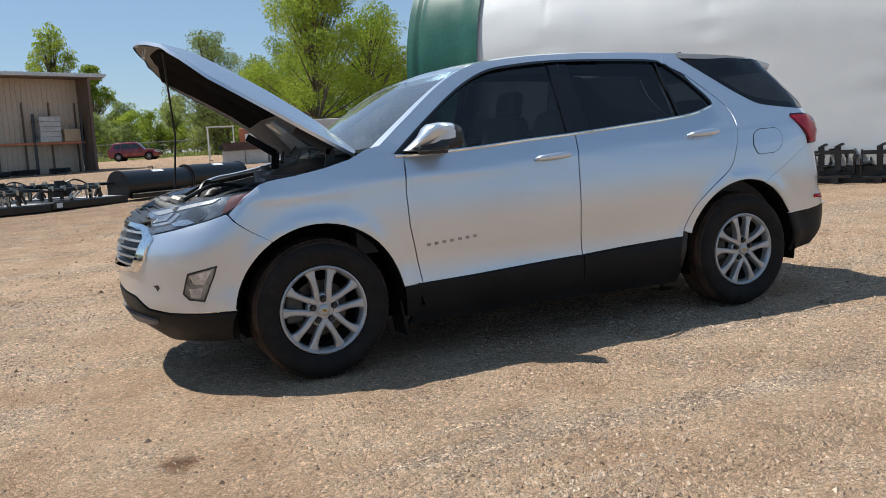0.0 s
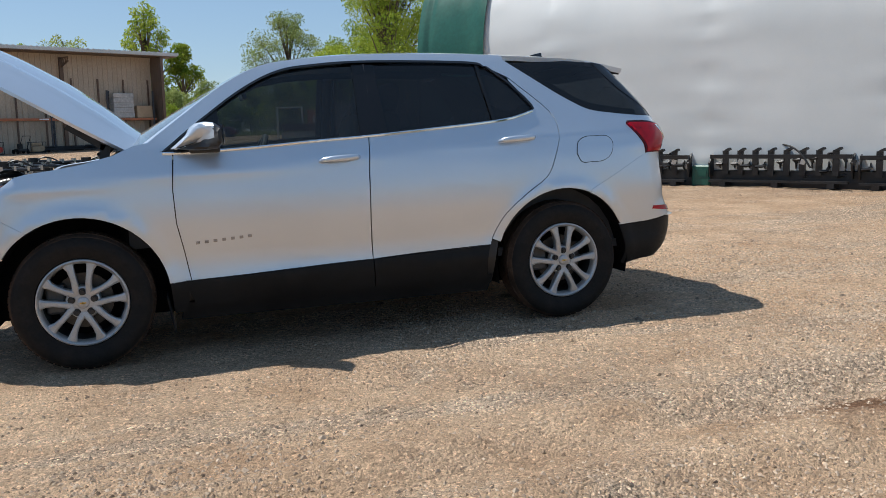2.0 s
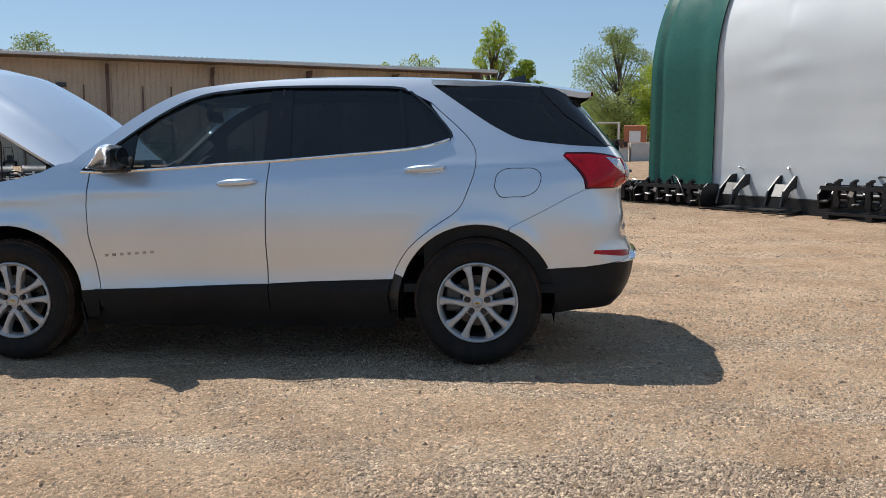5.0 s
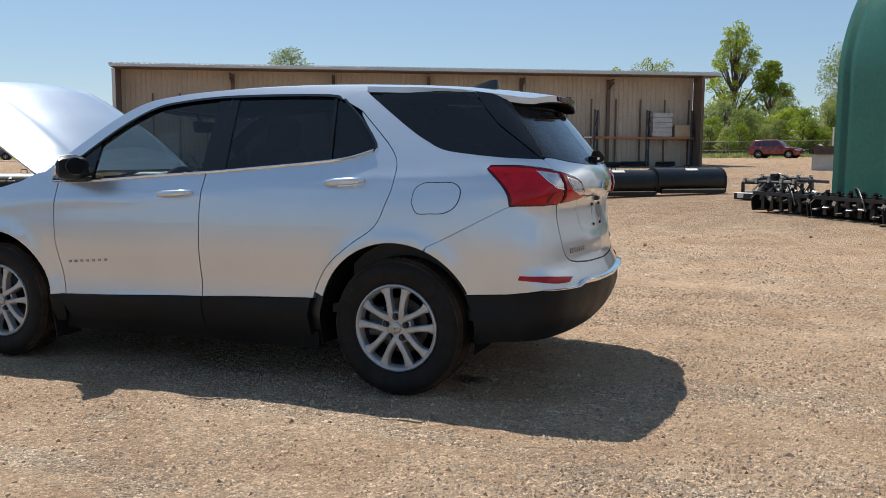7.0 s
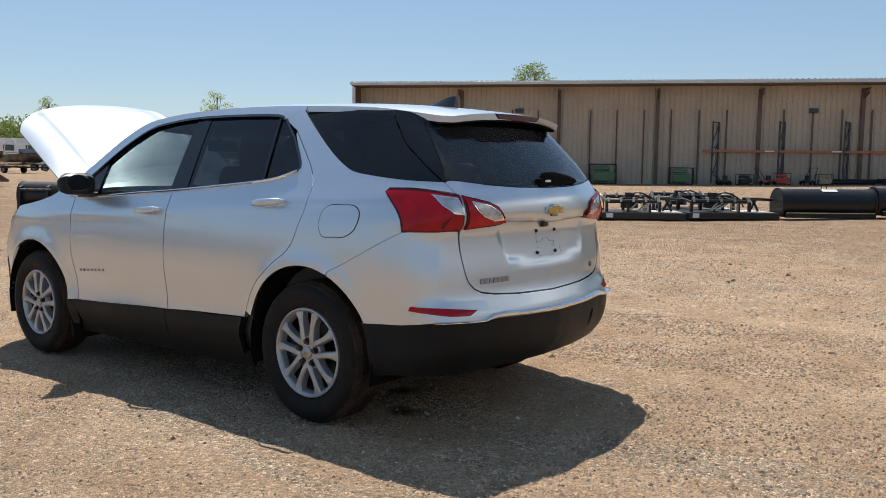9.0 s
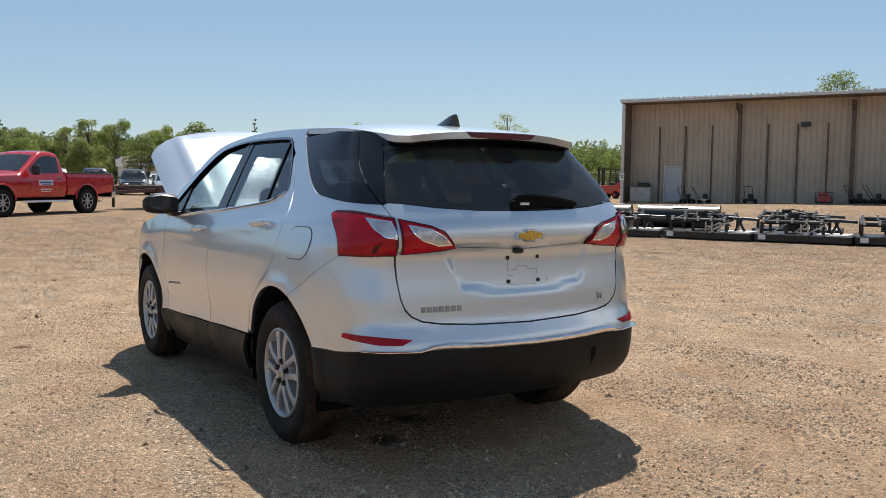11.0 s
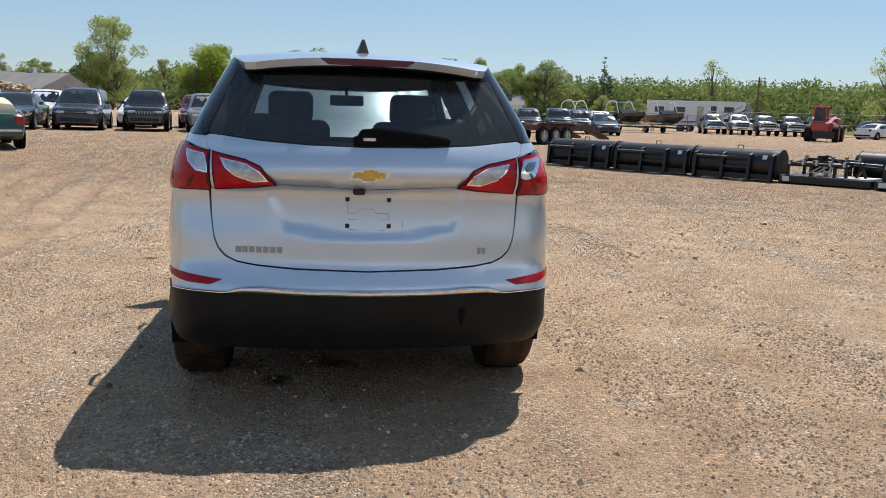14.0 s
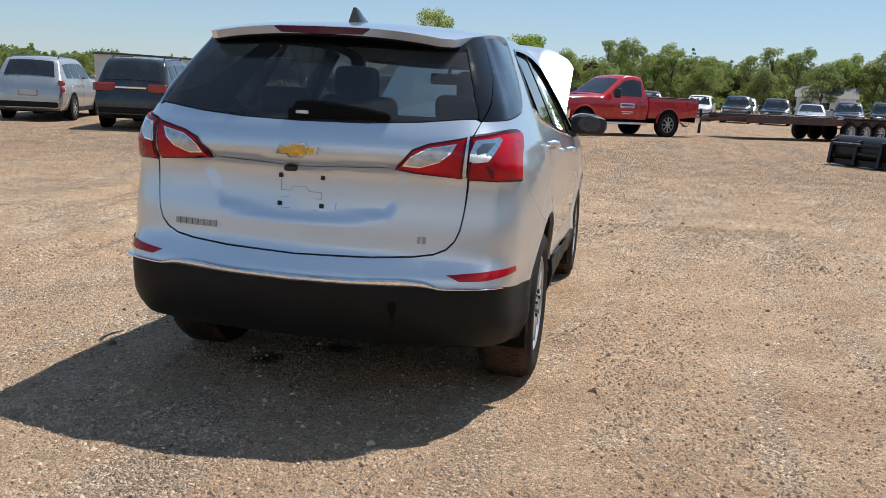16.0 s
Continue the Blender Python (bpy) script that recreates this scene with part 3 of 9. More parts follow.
def car_skin():
    # front fender
    seam = [(-1.785, 0.882), (-1.60, 0.742)]
    fender = [(-1.785, 0.882), (-1.70, 0.965), (-1.625, 1.015), (-1.45, 1.045), (-1.30, 1.07), (-1.16, 1.105), (-1.06, 1.15), (-0.98, 1.165), (-0.93, 1.12), (-0.865, 1.095)]
    fender += DOOR_FRONT[1:] + [(-0.925, 0.42)]
    fender += [p for p in arc_pts(-1.3625, 8, 122, 18, 0.437, 0.36)]
    skin("front_fender", X(fender), M_SILVER, gap=0.0025)
    # doors
    fd = [p for p in DLO_BOT if -0.86 < p[0] < 0.19]
    front = [(-0.862, 1.095)] + fd + [(0.195, 1.147)] + DOOR_SPLIT[1:] + [(x, z) for x, z in CLAD_TOP[::-1] if x < 0.17] [:-1] + [(-0.818, 0.425)] + DOOR_FRONT[::-1][1:-1]
    skin("front_door", X(front), M_SILVER, gap=0.003)
    rd = [p for p in DLO_BOT if p[0] > 0.2]
    rear = [(0.195, 1.147)] + rd + [(1.218, 1.272), (1.20, 1.325), (1.10, 1.45)] + DOOR_REAR + [(0.44, 0.474), (0.176, 0.46)] + DOOR_SPLIT[::-1][1:-1]
    skin("rear_door", X(rear), M_SILVER, gap=0.003)
    # lower cladding
    skin("front_door_cladding", X([(-0.85, 0.43), (-0.508, 0.434), (-0.065, 0.453), (0.176, 0.46), (0.182, 0.30), (-0.5, 0.285), (-0.80, 0.285), (-0.83, 0.35)]), M_CLADDING, off=0.014, gap=0.003)
    skin("rear_door_cladding", X([(0.176, 0.46), (0.438, 0.472), (0.885, 0.49), (0.865, 0.40), (0.872, 0.29), (0.435, 0.285), (0.182, 0.30)]), M_CLADDING, off=0.014, gap=0.003)
    skin("sill", X([(-0.86, 0.30), (0.90, 0.30), (0.88, 0.20), (-0.88, 0.20)]), M_CLADDING, off=-0.012)
    skin("front_cladding", X([(-0.925, 0.42), (-0.83, 0.425), (-0.84, 0.30), (-0.86, 0.26), (-0.915, 0.26)]), M_CLADDING, off=0.012)
    # quarter panel with the rear pillar
    tail = [(1.955, 0.982), (1.834, 1.165), (1.845, 1.185)]
    glass_low = spline([(1.122, 1.562), (1.379, 1.382), (1.50, 1.308), (1.60, 1.262), (1.735, 1.24), (1.90, 1.222), (shell(sy(0.681, 1.211), 1.211).x, 1.211)], 4)
    rail = ([(-1.02, 1.135)] + ROOF_EDGE[1:] + [(1.86, 1.55)])
    quarter = X(DOOR_REAR[::-1][2:] + [(0.967, 1.54)] + [p for p in ROOF_EDGE if 0.97 < p[0] < 1.12] + glass_low)
    quarter += Y([(0.664, 1.160), (0.745, 1.178)]) + X([(1.97, 1.184), (1.85, 1.184), (1.834, 1.165), (1.955, 0.982), (1.744, 0.877), (1.545, 0.780)] + arc_pts(1.3625, 67, 161, 16, 0.437, 0.36))
    skin("quarter_panel", quarter, M_SILVER, gap=0.0013)
    # roof rail and windscreen pillar above the side windows
    railp = [p for p in ROOF_EDGE if p[0] < 1.1] + [(1.09, 1.607), (1.10, 1.585)] + [(0.985, 1.545)] + DLO_TOP[::-1] + [(-0.945, 1.12), (-1.0, 1.12)]
    skin("roof_rail", X(railp), M_SILVER, thick=0.03)
    # side glass
    top = [p for p in DLO_TOP if p[0] < 0.15]
    bot = [p for p in DLO_BOT if p[0] < 0.15]
    skin("front_side_window", X([(-0.62, 1.106)] + [p for p in bot if p[0] > -0.6] + [(0.15, 1.144), (0.158, 1.578)] + [p for p in top[::-1] if p[1] > 1.345] + [(-0.615, 1.345)]), M_TINTF, off=-0.016, thick=0.004)
    skin("mirror_corner", X([(-0.915, 1.10), (-0.62, 1.106), (-0.615, 1.345)] + [p for p in top[::-1] if p[1] < 1.34]), M_PILLAR, off=-0.008)
    skin("door_pillar_trim", X([(0.15, 1.146), (0.31, 1.157), (0.285, 1.581), (0.158, 1.579)]), M_PILLAR, off=-0.010)
    top = [p for p in DLO_TOP if 0.29 < p[0] < 0.90]
    bot = [p for p in DLO_BOT if 0.31 < p[0] < 0.95]
    skin("rear_side_window", X([(0.31, 1.157)] + bot + [(0.955, 1.203), (0.905, 1.562)] + top[::-1] + [(0.285, 1.581)]), M_TINT, off=-0.014, thick=0.004)
    bot = [p for p in DLO_BOT if p[0] > 0.975]
    skin("quarter_light", X([(0.97, 1.206)] + bot + DLO_REAR[::-1] + [(0.967, 1.538), (0.925, 1.555)]), M_TINT, off=-0.012, thick=0.004)
    skin("window_divider", X([(0.953, 1.203), (0.972, 1.205), (0.925, 1.558), (0.906, 1.562)]), M_PILLAR, off=-0.004)
    skin("rear_quarter_glass", X(glass_low + [(1.85, 1.39), (1.70, 1.562), (1.50, 1.572)]), M_TINT, off=-0.004, thick=0.004, gap=0.003)
    # bright strip under the side windows
    for sgn in (1, -1):
        bm = bmesh.new()
        rings = []
        for x, z in DLO_BOT:
            k = sx(x, z + 0.003)
            p, n = shell(k, z + 0.003), shell_n(k, z + 0.003)
            rings.append([(p.x + n.x * d, sgn * (p.y + n.y * d), p.z + dz) for d, dz in ((-0.008, 0.010), (0.004, 0.0095), (0.010, 0.004), (0.010, -0.003), (0.004, -0.0075), (-0.008, -0.008))])
        loft(bm, rings)
        part("belt_moulding", bm, M_CHROME, CAR, smooth=True)
    up = DLO_TOP + DLO_REAR
    skin("window_surround", X(up + [(x + (0.012 if i > len(DLO_TOP) - 2 else 0), z - (0.013 if i < len(DLO_TOP) - 1 else -0.004)) for i, (x, z) in reversed(list(enumerate(up)))]), M_GLOSSBLACK, off=0.003, thick=0.015, fine=0.05)
    # fuel flap: a proud panel with a dark joint round it
    flap = spline([(1.458, 1.0), (1.473, 1.067), (1.523, 1.099), (1.60, 1.102), (1.68, 1.098), (1.716, 1.057), (1.695, 0.985), (1.635, 0.948), (1.56, 0.944), (1.49, 0.946), (1.458, 1.0)], 4)[:-1]
    fc = (1.588, 1.022)
    skin("fuel_flap_joint", X(flap), M_BLACKPL, off=0.0012, thick=0.003, both=False)
    skin("fuel_flap", X([(fc[0] + (x - fc[0]) * 0.965, fc[1] + (z - fc[1]) * 0.95) for x, z in flap]), M_SILVER, off=0.0028, thick=0.003, both=False)
    # rear bumper: painted upper and dark lower
    paintb = [(1.545, 0.780), (1.744, 0.877), (1.955, 0.982)]
    b = [(S_END, 0.575)] + Y([(0.3, 0.578), (0.50, 0.588), (0.60, 0.57), (0.78, 0.578)]) + X([(1.95, 0.555), (1.745, 0.548)] + arc_pts(1.3625, 26, 66, 8, 0.437, 0.36))
    b += X(paintb) + Y([(0.78, 0.992), (0.655, 0.985), (0.645, 0.86), (0.635, 0.792), (0.618, 0.748), (0.588, 0.716), (0.54, 0.694), (0.46, 0.681), (0.30, 0.669)]) + [(S_END, 0.662)]
    span(b, M_SILVER, "rear_bumper", gap=0.0015)
    b = [(S_END, 0.572)] + Y([(0.3, 0.575), (0.60, 0.57), (0.78, 0.578)]) + X([(1.95, 0.555), (1.745, 0.548), (1.785, 0.42), (1.77, 0.30), (1.80, 0.30), (1.92, 0.315)]) + Y([(0.66, 0.32), (0.4, 0.315)]) + [(S_END, 0.315)]
    span(b, M_CLADDING, "rear_valance", off=0.004, gap=0.0025)
    # tailgate
    gate = [(S_END, 1.178)] + Y([(0.25, 1.182), (0.45, 1.195), (0.60, 1.213), (0.655, 1.218), (0.677, 1.208), (0.660, 1.160), (0.648, 1.154), (0.644, 0.997), (0.385, 1.012), (0.36, 1.02)]) + [(S_END, 1.004)]
    span(gate, M_SILVER, "tailgate_upper", gap=0.001)
    gate = [(S_END, 1.003)] + Y([(0.36, 1.019), (0.385, 1.011), (0.648, 0.996), (0.642, 0.86), (0.632, 0.795), (0.615, 0.752), (0.585, 0.720), (0.54, 0.699), (0.46, 0.686), (0.30, 0.674), (0.0, 0.666)])
    gate[-1] = (S_END, 0.666)
    span(gate, M_SILVER, "tailgate_lower", gap=0.0008, res=0.035)
    # tail lamps: outer on the flank, inner on the gate
    outer = X([(1.834, 1.165), (1.85, 1.180), (1.97, 1.178)]) + Y([(0.745, 1.172), (0.648, 1.15), (0.645, 0.99), (0.75, 0.982)]) + X([(1.958, 0.982)])
    skin("tail_lamp", outer, M_DARKRED, off=0.007, thick=0.03, gap=0.002)
    skin("tail_lens", outer, M_REDLENS, off=0.011, thick=0.008, gap=0.012)
    inner = Y([(0.64, 1.15), (0.50, 1.12), (0.44, 1.095), (0.375, 1.018), (0.45, 1.006), (0.63, 0.992)])
    skin("gate_lamp", inner, M_DARKRED, off=0.007, thick=0.03, gap=0.002)
    skin("gate_lens", inner, M_REDLENS, off=0.011, thick=0.008, gap=0.011)
    def shaped(poly, k):
        c = (sum(p[0] for p in poly) / len(poly), sum(p[1] for p in poly) / len(poly))
        return [(c[0] + (a - c[0]) * k, c[1] + (b - c[1]) * k) for a, b in poly]
    clear = [(0.605, 1.120), (0.50, 1.100), (0.44, 1.068), (0.408, 1.034), (0.47, 1.030), (0.545, 1.052), (0.585, 1.082)]
    skin("reversing_bezel", Y(clear), M_CHROME, off=0.0128, thick=0.006)
    skin("reversing_lens", Y(shaped(clear, 0.86)), M_CLEARLENS, off=0.0150, thick=0.004)
    turn = [(0.748, 1.150), (0.668, 1.134), (0.655, 1.09), (0.655, 1.060), (0.70, 1.066), (0.735, 1.10)]
    skin("indicator_bezel", Y(turn), M_CHROME, off=0.0128, thick=0.006)
    skin("indicator_lens", Y(shaped(turn, 0.84)), M_CLEARLENS, off=0.0150, thick=0.004, both=False)
    sheet("broken_indicator_bowl", Y(shaped([(0.762, 1.150), (0.668, 1.142), (0.655, 1.09), (0.655, 1.048), (0.72, 1.056), (0.742, 1.090)], 0.86)), shell, shell_n, M_CHROME, CAR, off=0.0150, thick=0.006, mirror=True, label="bare bright bowl of a broken lamp")
    sheet("indicator_socket", Y(shaped([(0.742, 1.132), (0.69, 1.128), (0.668, 1.10), (0.675, 1.078), (0.715, 1.09)], 0.8)), shell, shell_n, M_LAMPDARK, CAR, off=0.0172, thick=0.005, mirror=True)
    skin("rear_reflector", Y([(0.60, 0.623), (0.68, 0.632), (0.765, 0.642)]) + X([(2.01, 0.648), (2.0, 0.628)]) + Y([(0.74, 0.605), (0.65, 0.602)]), M_REDLENS, off=0.006, thick=0.01)
    # bright strip along the bumper
    top = [(0.0, 0.592), (0.25, 0.594), (0.44, 0.605), (0.52, 0.600), (0.58, 0.580), (0.79, 0.584)]
    low = [(0.79, 0.572), (0.575, 0.563), (0.50, 0.568), (0.3, 0.561), (0.0, 0.557)]
    ta, la = np.array(top), np.array(low[::-1])
    bm = bmesh.new()
    rings = []
    for y in np.linspace(-0.79, 0.79, 81):
        a, z0, z1 = abs(y), float(np.interp(abs(y), la[:, 0], la[:, 1])), float(np.interp(abs(y), ta[:, 0], ta[:, 1]))
        zm, h = (z0 + z1) / 2, (z1 - z0) / 2
        s = sy(a, zm)
        n = shell_n(s, zm)
        base = shell(s, zm)
        ring = []
        for t in np.linspace(math.pi / 2, -math.pi / 2, 8):
            p = base + n * (-0.004 + 0.030 * math.cos(t)) + Vector((0, 0, h * math.sin(t)))
            ring.append((p.x, math.copysign(p.y, y), p.z))
        rings.append(ring)
    loft(bm, rings)
    part("bumper_chrome_strip", bm, M_CHROME, CAR, smooth=True)
    # missing tow-eye cover with a dark run below it
    sheet("tow_eye_hole", Y([(0.410, 0.512), (0.419, 0.495), (0.416, 0.470), (0.408, 0.450), (0.405, 0.425), (0.398, 0.424), (0.394, 0.455), (0.384, 0.480), (0.388, 0.505), (0.398, 0.513)]), shell, shell_n, M_UNDER, CAR, off=0.0055, thick=0.004, mirror=True, res=0.1)


car_skin()


def top_surface():
    """Windscreen, roof and rear window, spanning between the two roof edges."""
    edge = np.array(ROOF_EDGE)
    centre = curve_of([(-1.26, 1.085), (-1.02, 1.228), (-0.76, 1.383), (-0.53, 1.515), (-0.36, 1.585), (-0.1, 1.632), (0.25, 1.66), (0.7, 1.662), (1.2, 1.642), (1.6, 1.612), (1.98, 1.564), (2.12, 1.53)])

    def bow(x):
        return float(np.interp(x, [-1.02, -0.36, 0.0, 1.2, 2.0], [-0.24, -0.13, 0.0, 0.0, 0.05]))

    def surf(x, v):
        ze = float(np.interp(x, edge[:, 0], edge[:, 1]))
        p = shell(sx(min(x, 1.75), ze), ze)
        p.x = x
        if x > 1.75:
            p.y *= 1 - 0.17 * (x - 1.75) / 0.25
        xc = x + bow(x)
        zc = float(np.interp(xc, *centre))
        k = 1 - abs(v) ** 2.4
        return Vector((p.x + (xc - x) * (1 - v * v), p.y * -v, ze + (zc - ze) * k))

    def norm(x, v, e=0.01):
        return (surf(x + e, v) - surf(x - e, v)).cross(surf(x, v + e) - surf(x, v - e)).normalized()
    return surf, norm


top_s, top_n = top_surface()
sheet("windscreen", [(-0.98, -0.93), (-0.36, -0.93), (-0.36, 0.93), (-0.98, 0.93)], top_s, top_n, M_SHIELD, CAR, thick=0.005, res=0.12, fine=0.1)
for _s in (-1, 1):
    sheet("windscreen_pillar", [(-1.0, _s * 0.93), (-0.36, _s * 0.93), (-0.36, _s * 1.0), (-1.0, _s * 1.0)], top_s, top_n, M_SILVER, CAR, thick=0.03, res=0.1, fine=0.06)
sheet("roof", [(-0.36, -1.0), (1.66, -1.0), (1.66, 1.0), (-0.36, 1.0)], top_s, top_n, M_SILVER, CAR, thick=0.03, res=0.1, fine=0.07)
_sp = [(1.66, -1.0), (1.94, -1.0), (1.985, -0.93), (1.995, 0.0), (1.985, 0.93), (1.94, 1.0), (1.66, 1.0)]
sheet("roof_spoiler", _sp, top_s, top_n, M_SILVER, CAR, thick=0.032, res=0.08, fine=0.05, gap=0.0015)
sheet("spoiler_underside", [(1.66 + (x - 1.66) * 0.97, v * 0.985) for x, v in _sp], lambda x, v: top_s(x, v) - top_n(x, v) * 0.033, top_n, M_FELT, CAR, thick=0.010, res=0.1, fine=0.06)


def rear_glass():
    pane = [(S_END, 1.512)] + Y([(0.25, 1.512), (0.50, 1.505), (0.562, 1.49), (0.637, 1.30), (0.666, 1.224), (0.60, 1.218), (0.45, 1.199), (0.25, 1.186)]) + [(S_END, 1.182)]
    span(pane, M_REARGLASS, "rear_window", off=-0.002, thick=0.005)
    # gloss black panel of the gate between the quarter glass and the rear window
    side = X([(1.704, 1.562), (1.854, 1.39)]) + Y([(0.679, 1.213), (0.669, 1.222), (0.640, 1.30), (0.565, 1.49), (0.548, 1.512), (0.545, 1.540)])
    skin("gate_corner_panel", side, M_PILLAR, off=-0.002, thick=0.012, gap=0.001)
    span([(S_END, 1.555)] + Y([(0.30, 1.55), (0.50, 1.540), (0.546, 1.532), (0.562, 1.488), (0.50, 1.482), (0.25, 1.486)]) + [(S_END, 1.488)], M_PILLAR, "rear_window_header", off=0.0, thick=0.012)


rear_glass()


def wheel_parts(cx, cy, side, parent):
    hub = new("wheel")
    hub.parent = parent
    hub.matrix_basis = pose(cx, cy, 0.357, 0, 0, 0 if side < 0 else 180)
    bm = bmesh.new()
    spin(bm, [(0.222, 0.02), (0.232, -0.012), (0.250, -0.020), (0.285, -0.034), (0.320, -0.030), (0.343, -0.012), (0.354, 0.02), (0.3565, 0.06), (0.3565, 0.13), (0.354, 0.175), (0.340, 0.205), (0.30, 0.222), (0.24, 0.215), (0.222, 0.19), (0.222, 0.02)], 56)
    part("tyre", bm, M_RUBBER, hub, "dusty black road tyre", True)
    bm = bmesh.new()
    for i in range(56):
        for yy in (0.035, 0.075, 0.115, 0.155):
            a = 2 * math.pi * (i + (0.5 if yy in (0.075, 0.155) else 0)) / 56
            box(bm, (0.008, 0.034, 0.030), (0.354 * math.cos(a), yy + 0.0, 0.356 * math.sin(a)), (0, -math.degrees(a), 0))
    spin(bm, [(0.336, -0.017), (0.3435, -0.012), (0.3545, 0.02), (0.357, 0.06), (0.357, 0.13), (0.3545, 0.175), (0.340, 0.206)], 56)
    part("tread", bm, M_TREAD, hub)
    bm = bmesh.new()
    spin(bm, [(0.228, -0.008), (0.226, -0.018), (0.219, -0.021), (0.208, -0.012), (0.203, 0.008), (0.200, 0.03)], 56)
    part("rim", bm, M_WHEEL, hub, "silver alloy rim", True)
    bm = bmesh.new()
    spin(bm, [(0.200, 0.03), (0.192, 0.17), (0.222, 0.19)], 48)
    part("barrel", bm, M_BARREL, hub, smooth=True)
    bm = bmesh.new()
    spin(bm, [(0.0, 0.075), (0.145, 0.075), (0.145, 0.09), (0.0, 0.09)], 36)
    part("brake_disc", bm, M_DISC, hub)
    bm = bmesh.new()
    spin(bm, [(0.0, 0.14), (0.196, 0.14)], 36)
    part("wheel_inner", bm, M_UNDER, hub)
    bm = bmesh.new()
    box(bm, (0.10, 0.05, 0.16), (-0.135, 0.065, 0.02), (0, 0, 0), 0.015, 2)
    part("brake_caliper", bm, M_BARREL, hub)
    for i in range(5):
        bm = bmesh.new()
        a0 = 2 * math.pi * i / 5 + math.pi / 2
        for sgn in (-1, 1):
            # each arm of the pair is a tapered bar that widens to the rim
            rings = []
            for r, da, w, y0, y1 in ((0.050, 0.52, 0.020, -0.010, 0.030), (0.080, 0.40, 0.017, -0.016, 0.030), (0.11, 0.315, 0.0148, -0.018, 0.030), (0.145, 0.275, 0.0148, -0.017, 0.028), (0.18, 0.270, 0.018, -0.015, 0.026), (0.214, 0.285, 0.030, -0.013, 0.028)):
                a = a0 + sgn * da
                c, s = math.cos(a), math.sin(a)
                tx, tz = -s, c
                rings.append([(r * c - w * tx, y1, r * s - w * tz), (r * c - w * tx, y0 + 0.006, r * s - w * tz), (r * c - 0.55 * w * tx, y0, r * s - 0.55 * w * tz), (r * c + 0.55 * w * tx, y0, r * s + 0.55 * w * tz),
                              (r * c + w * tx, y0 + 0.006, r * s + w * tz), (r * c + w * tx, y1, r * s + w * tz)])
            loft(bm, rings)
        part("spoke", bm, M_WHEEL, hub)
    bm = bmesh.new()
    spin(bm, [(0.0, -0.006), (0.034, -0.007), (0.070, -0.006), (0.084, 0.002), (0.090, 0.03), (0.0, 0.03)], 30)
    part("hub_plate", bm, M_WHEEL, hub, smooth=True)
    bm = bmesh.new()
    spin(bm, [(0.0, -0.020), (0.024, -0.019), (0.030, -0.014), (0.031, 0.0)], 28)
    part("centre_cap", bm, M_WHEEL, hub, smooth=True)
    bm = bmesh.new()
    for w, hh in ((0.030, 0.007), (0.011, 0.012)):
        box(bm, (w, 0.003, hh), (0, -0.021, 0))
    part("cap_emblem", bm, M_GOLD, hub)
    for i in range(5):
        a = 2 * math.pi * i / 5 + math.pi / 2
        bm = bmesh.new()
        cyl(bm, 0.0125, 0.03, (0.058 * math.cos(a), -0.010, 0.058 * math.sin(a)), (90, 0, 0), 6)
        cyl(bm, 0.019, 0.006, (0.058 * math.cos(a), -0.007, 0.058 * math.sin(a)), (90, 0, 0), 14)
        part("lug_nut", bm, M_BLACKPL, hub)
    return hub


for _cx in (-1.3625, 1.3625):
    wheel_parts(_cx, -0.86, -1, CAR)
    wheel_parts(_cx, 0.86, 1, CAR)


def car_liner():
    """Dark inner shell behind the panel joints, floor, wheel wells."""
    lin = [(-1.76, 0.90), (-1.6, 0.985), (-1.2, 1.055), (-0.9, 1.075), (0.2, 1.12), (1.2, 1.195), (1.93, 1.195), (1.96, 0.98), (1.80, 0.56)] + arc_pts(1.3625, 24, 172, 14, 0.445) + [(0.90, 0.24), (-0.90, 0.24)] + arc_pts(-1.3625, 8, 140, 14, 0.445)
    skin("inner_shell", X(lin), M_BLACKPL, off=-0.026, thick=0.01, res=0.08)
    gate = [(S_END, 1.17)] + Y([(0.4, 1.18), (0.62, 1.205), (0.74, 1.17), (0.74, 0.99), (0.66, 0.72), (0.4, 0.6)]) + [(S_END, 0.6)]
    span(gate, M_BLACKPL, "tailgate_inner", off=-0.03, thick=0.01, res=0.1)
    bm = bmesh.new()
    box(bm, (3.3, 1.30, 0.16), (-0.1, 0, 0.30), bev=0.03)
    box(bm, (1.75, 1.62, 0.14), (0.0, 0, 0.33), bev=0.03)
    box(bm, (0.40, 1.24, 0.14), (1.80, 0, 0.38), bev=0.04)
    part("underbody", bm, M_UNDER, CAR)
    bm = bmesh.new()
    cyl(bm, 0.075, 0.62, (1.90, 0.1, 0.385), (90, 0, 0), 16)
    part("silencer", bm, M_UNDER, CAR)
    for cx in (-1.3625, 1.3625):
        for sgn in (-1, 1):
            bm = bmesh.new()
            vs = []
            for yy in (0.60, 0.872):
                vs.append([bm.verts.new((cx + 0.436 * math.cos(radians(a)), sgn * yy, 0.36 + 0.436 * math.sin(radians(a)))) for a in range(-15, 196, 14)])
            for j in range(len(vs[0]) - 1):
                bm.faces.new((vs[0][j], vs[0][j + 1], vs[1][j + 1], vs[1][j]))
            bm.faces.new(vs[0])
            part("wheel_well", bm, M_UNDER, CAR)
            if cx < 0:
                bm = bmesh.new()
                box(bm, (0.012, 0.20, 0.20), (cx + 0.43, sgn * 0.77, 0.25), (0, -8, 0), 0.004)
                part("mud_flap", bm, M_CLADDING, CAR)


car_liner()


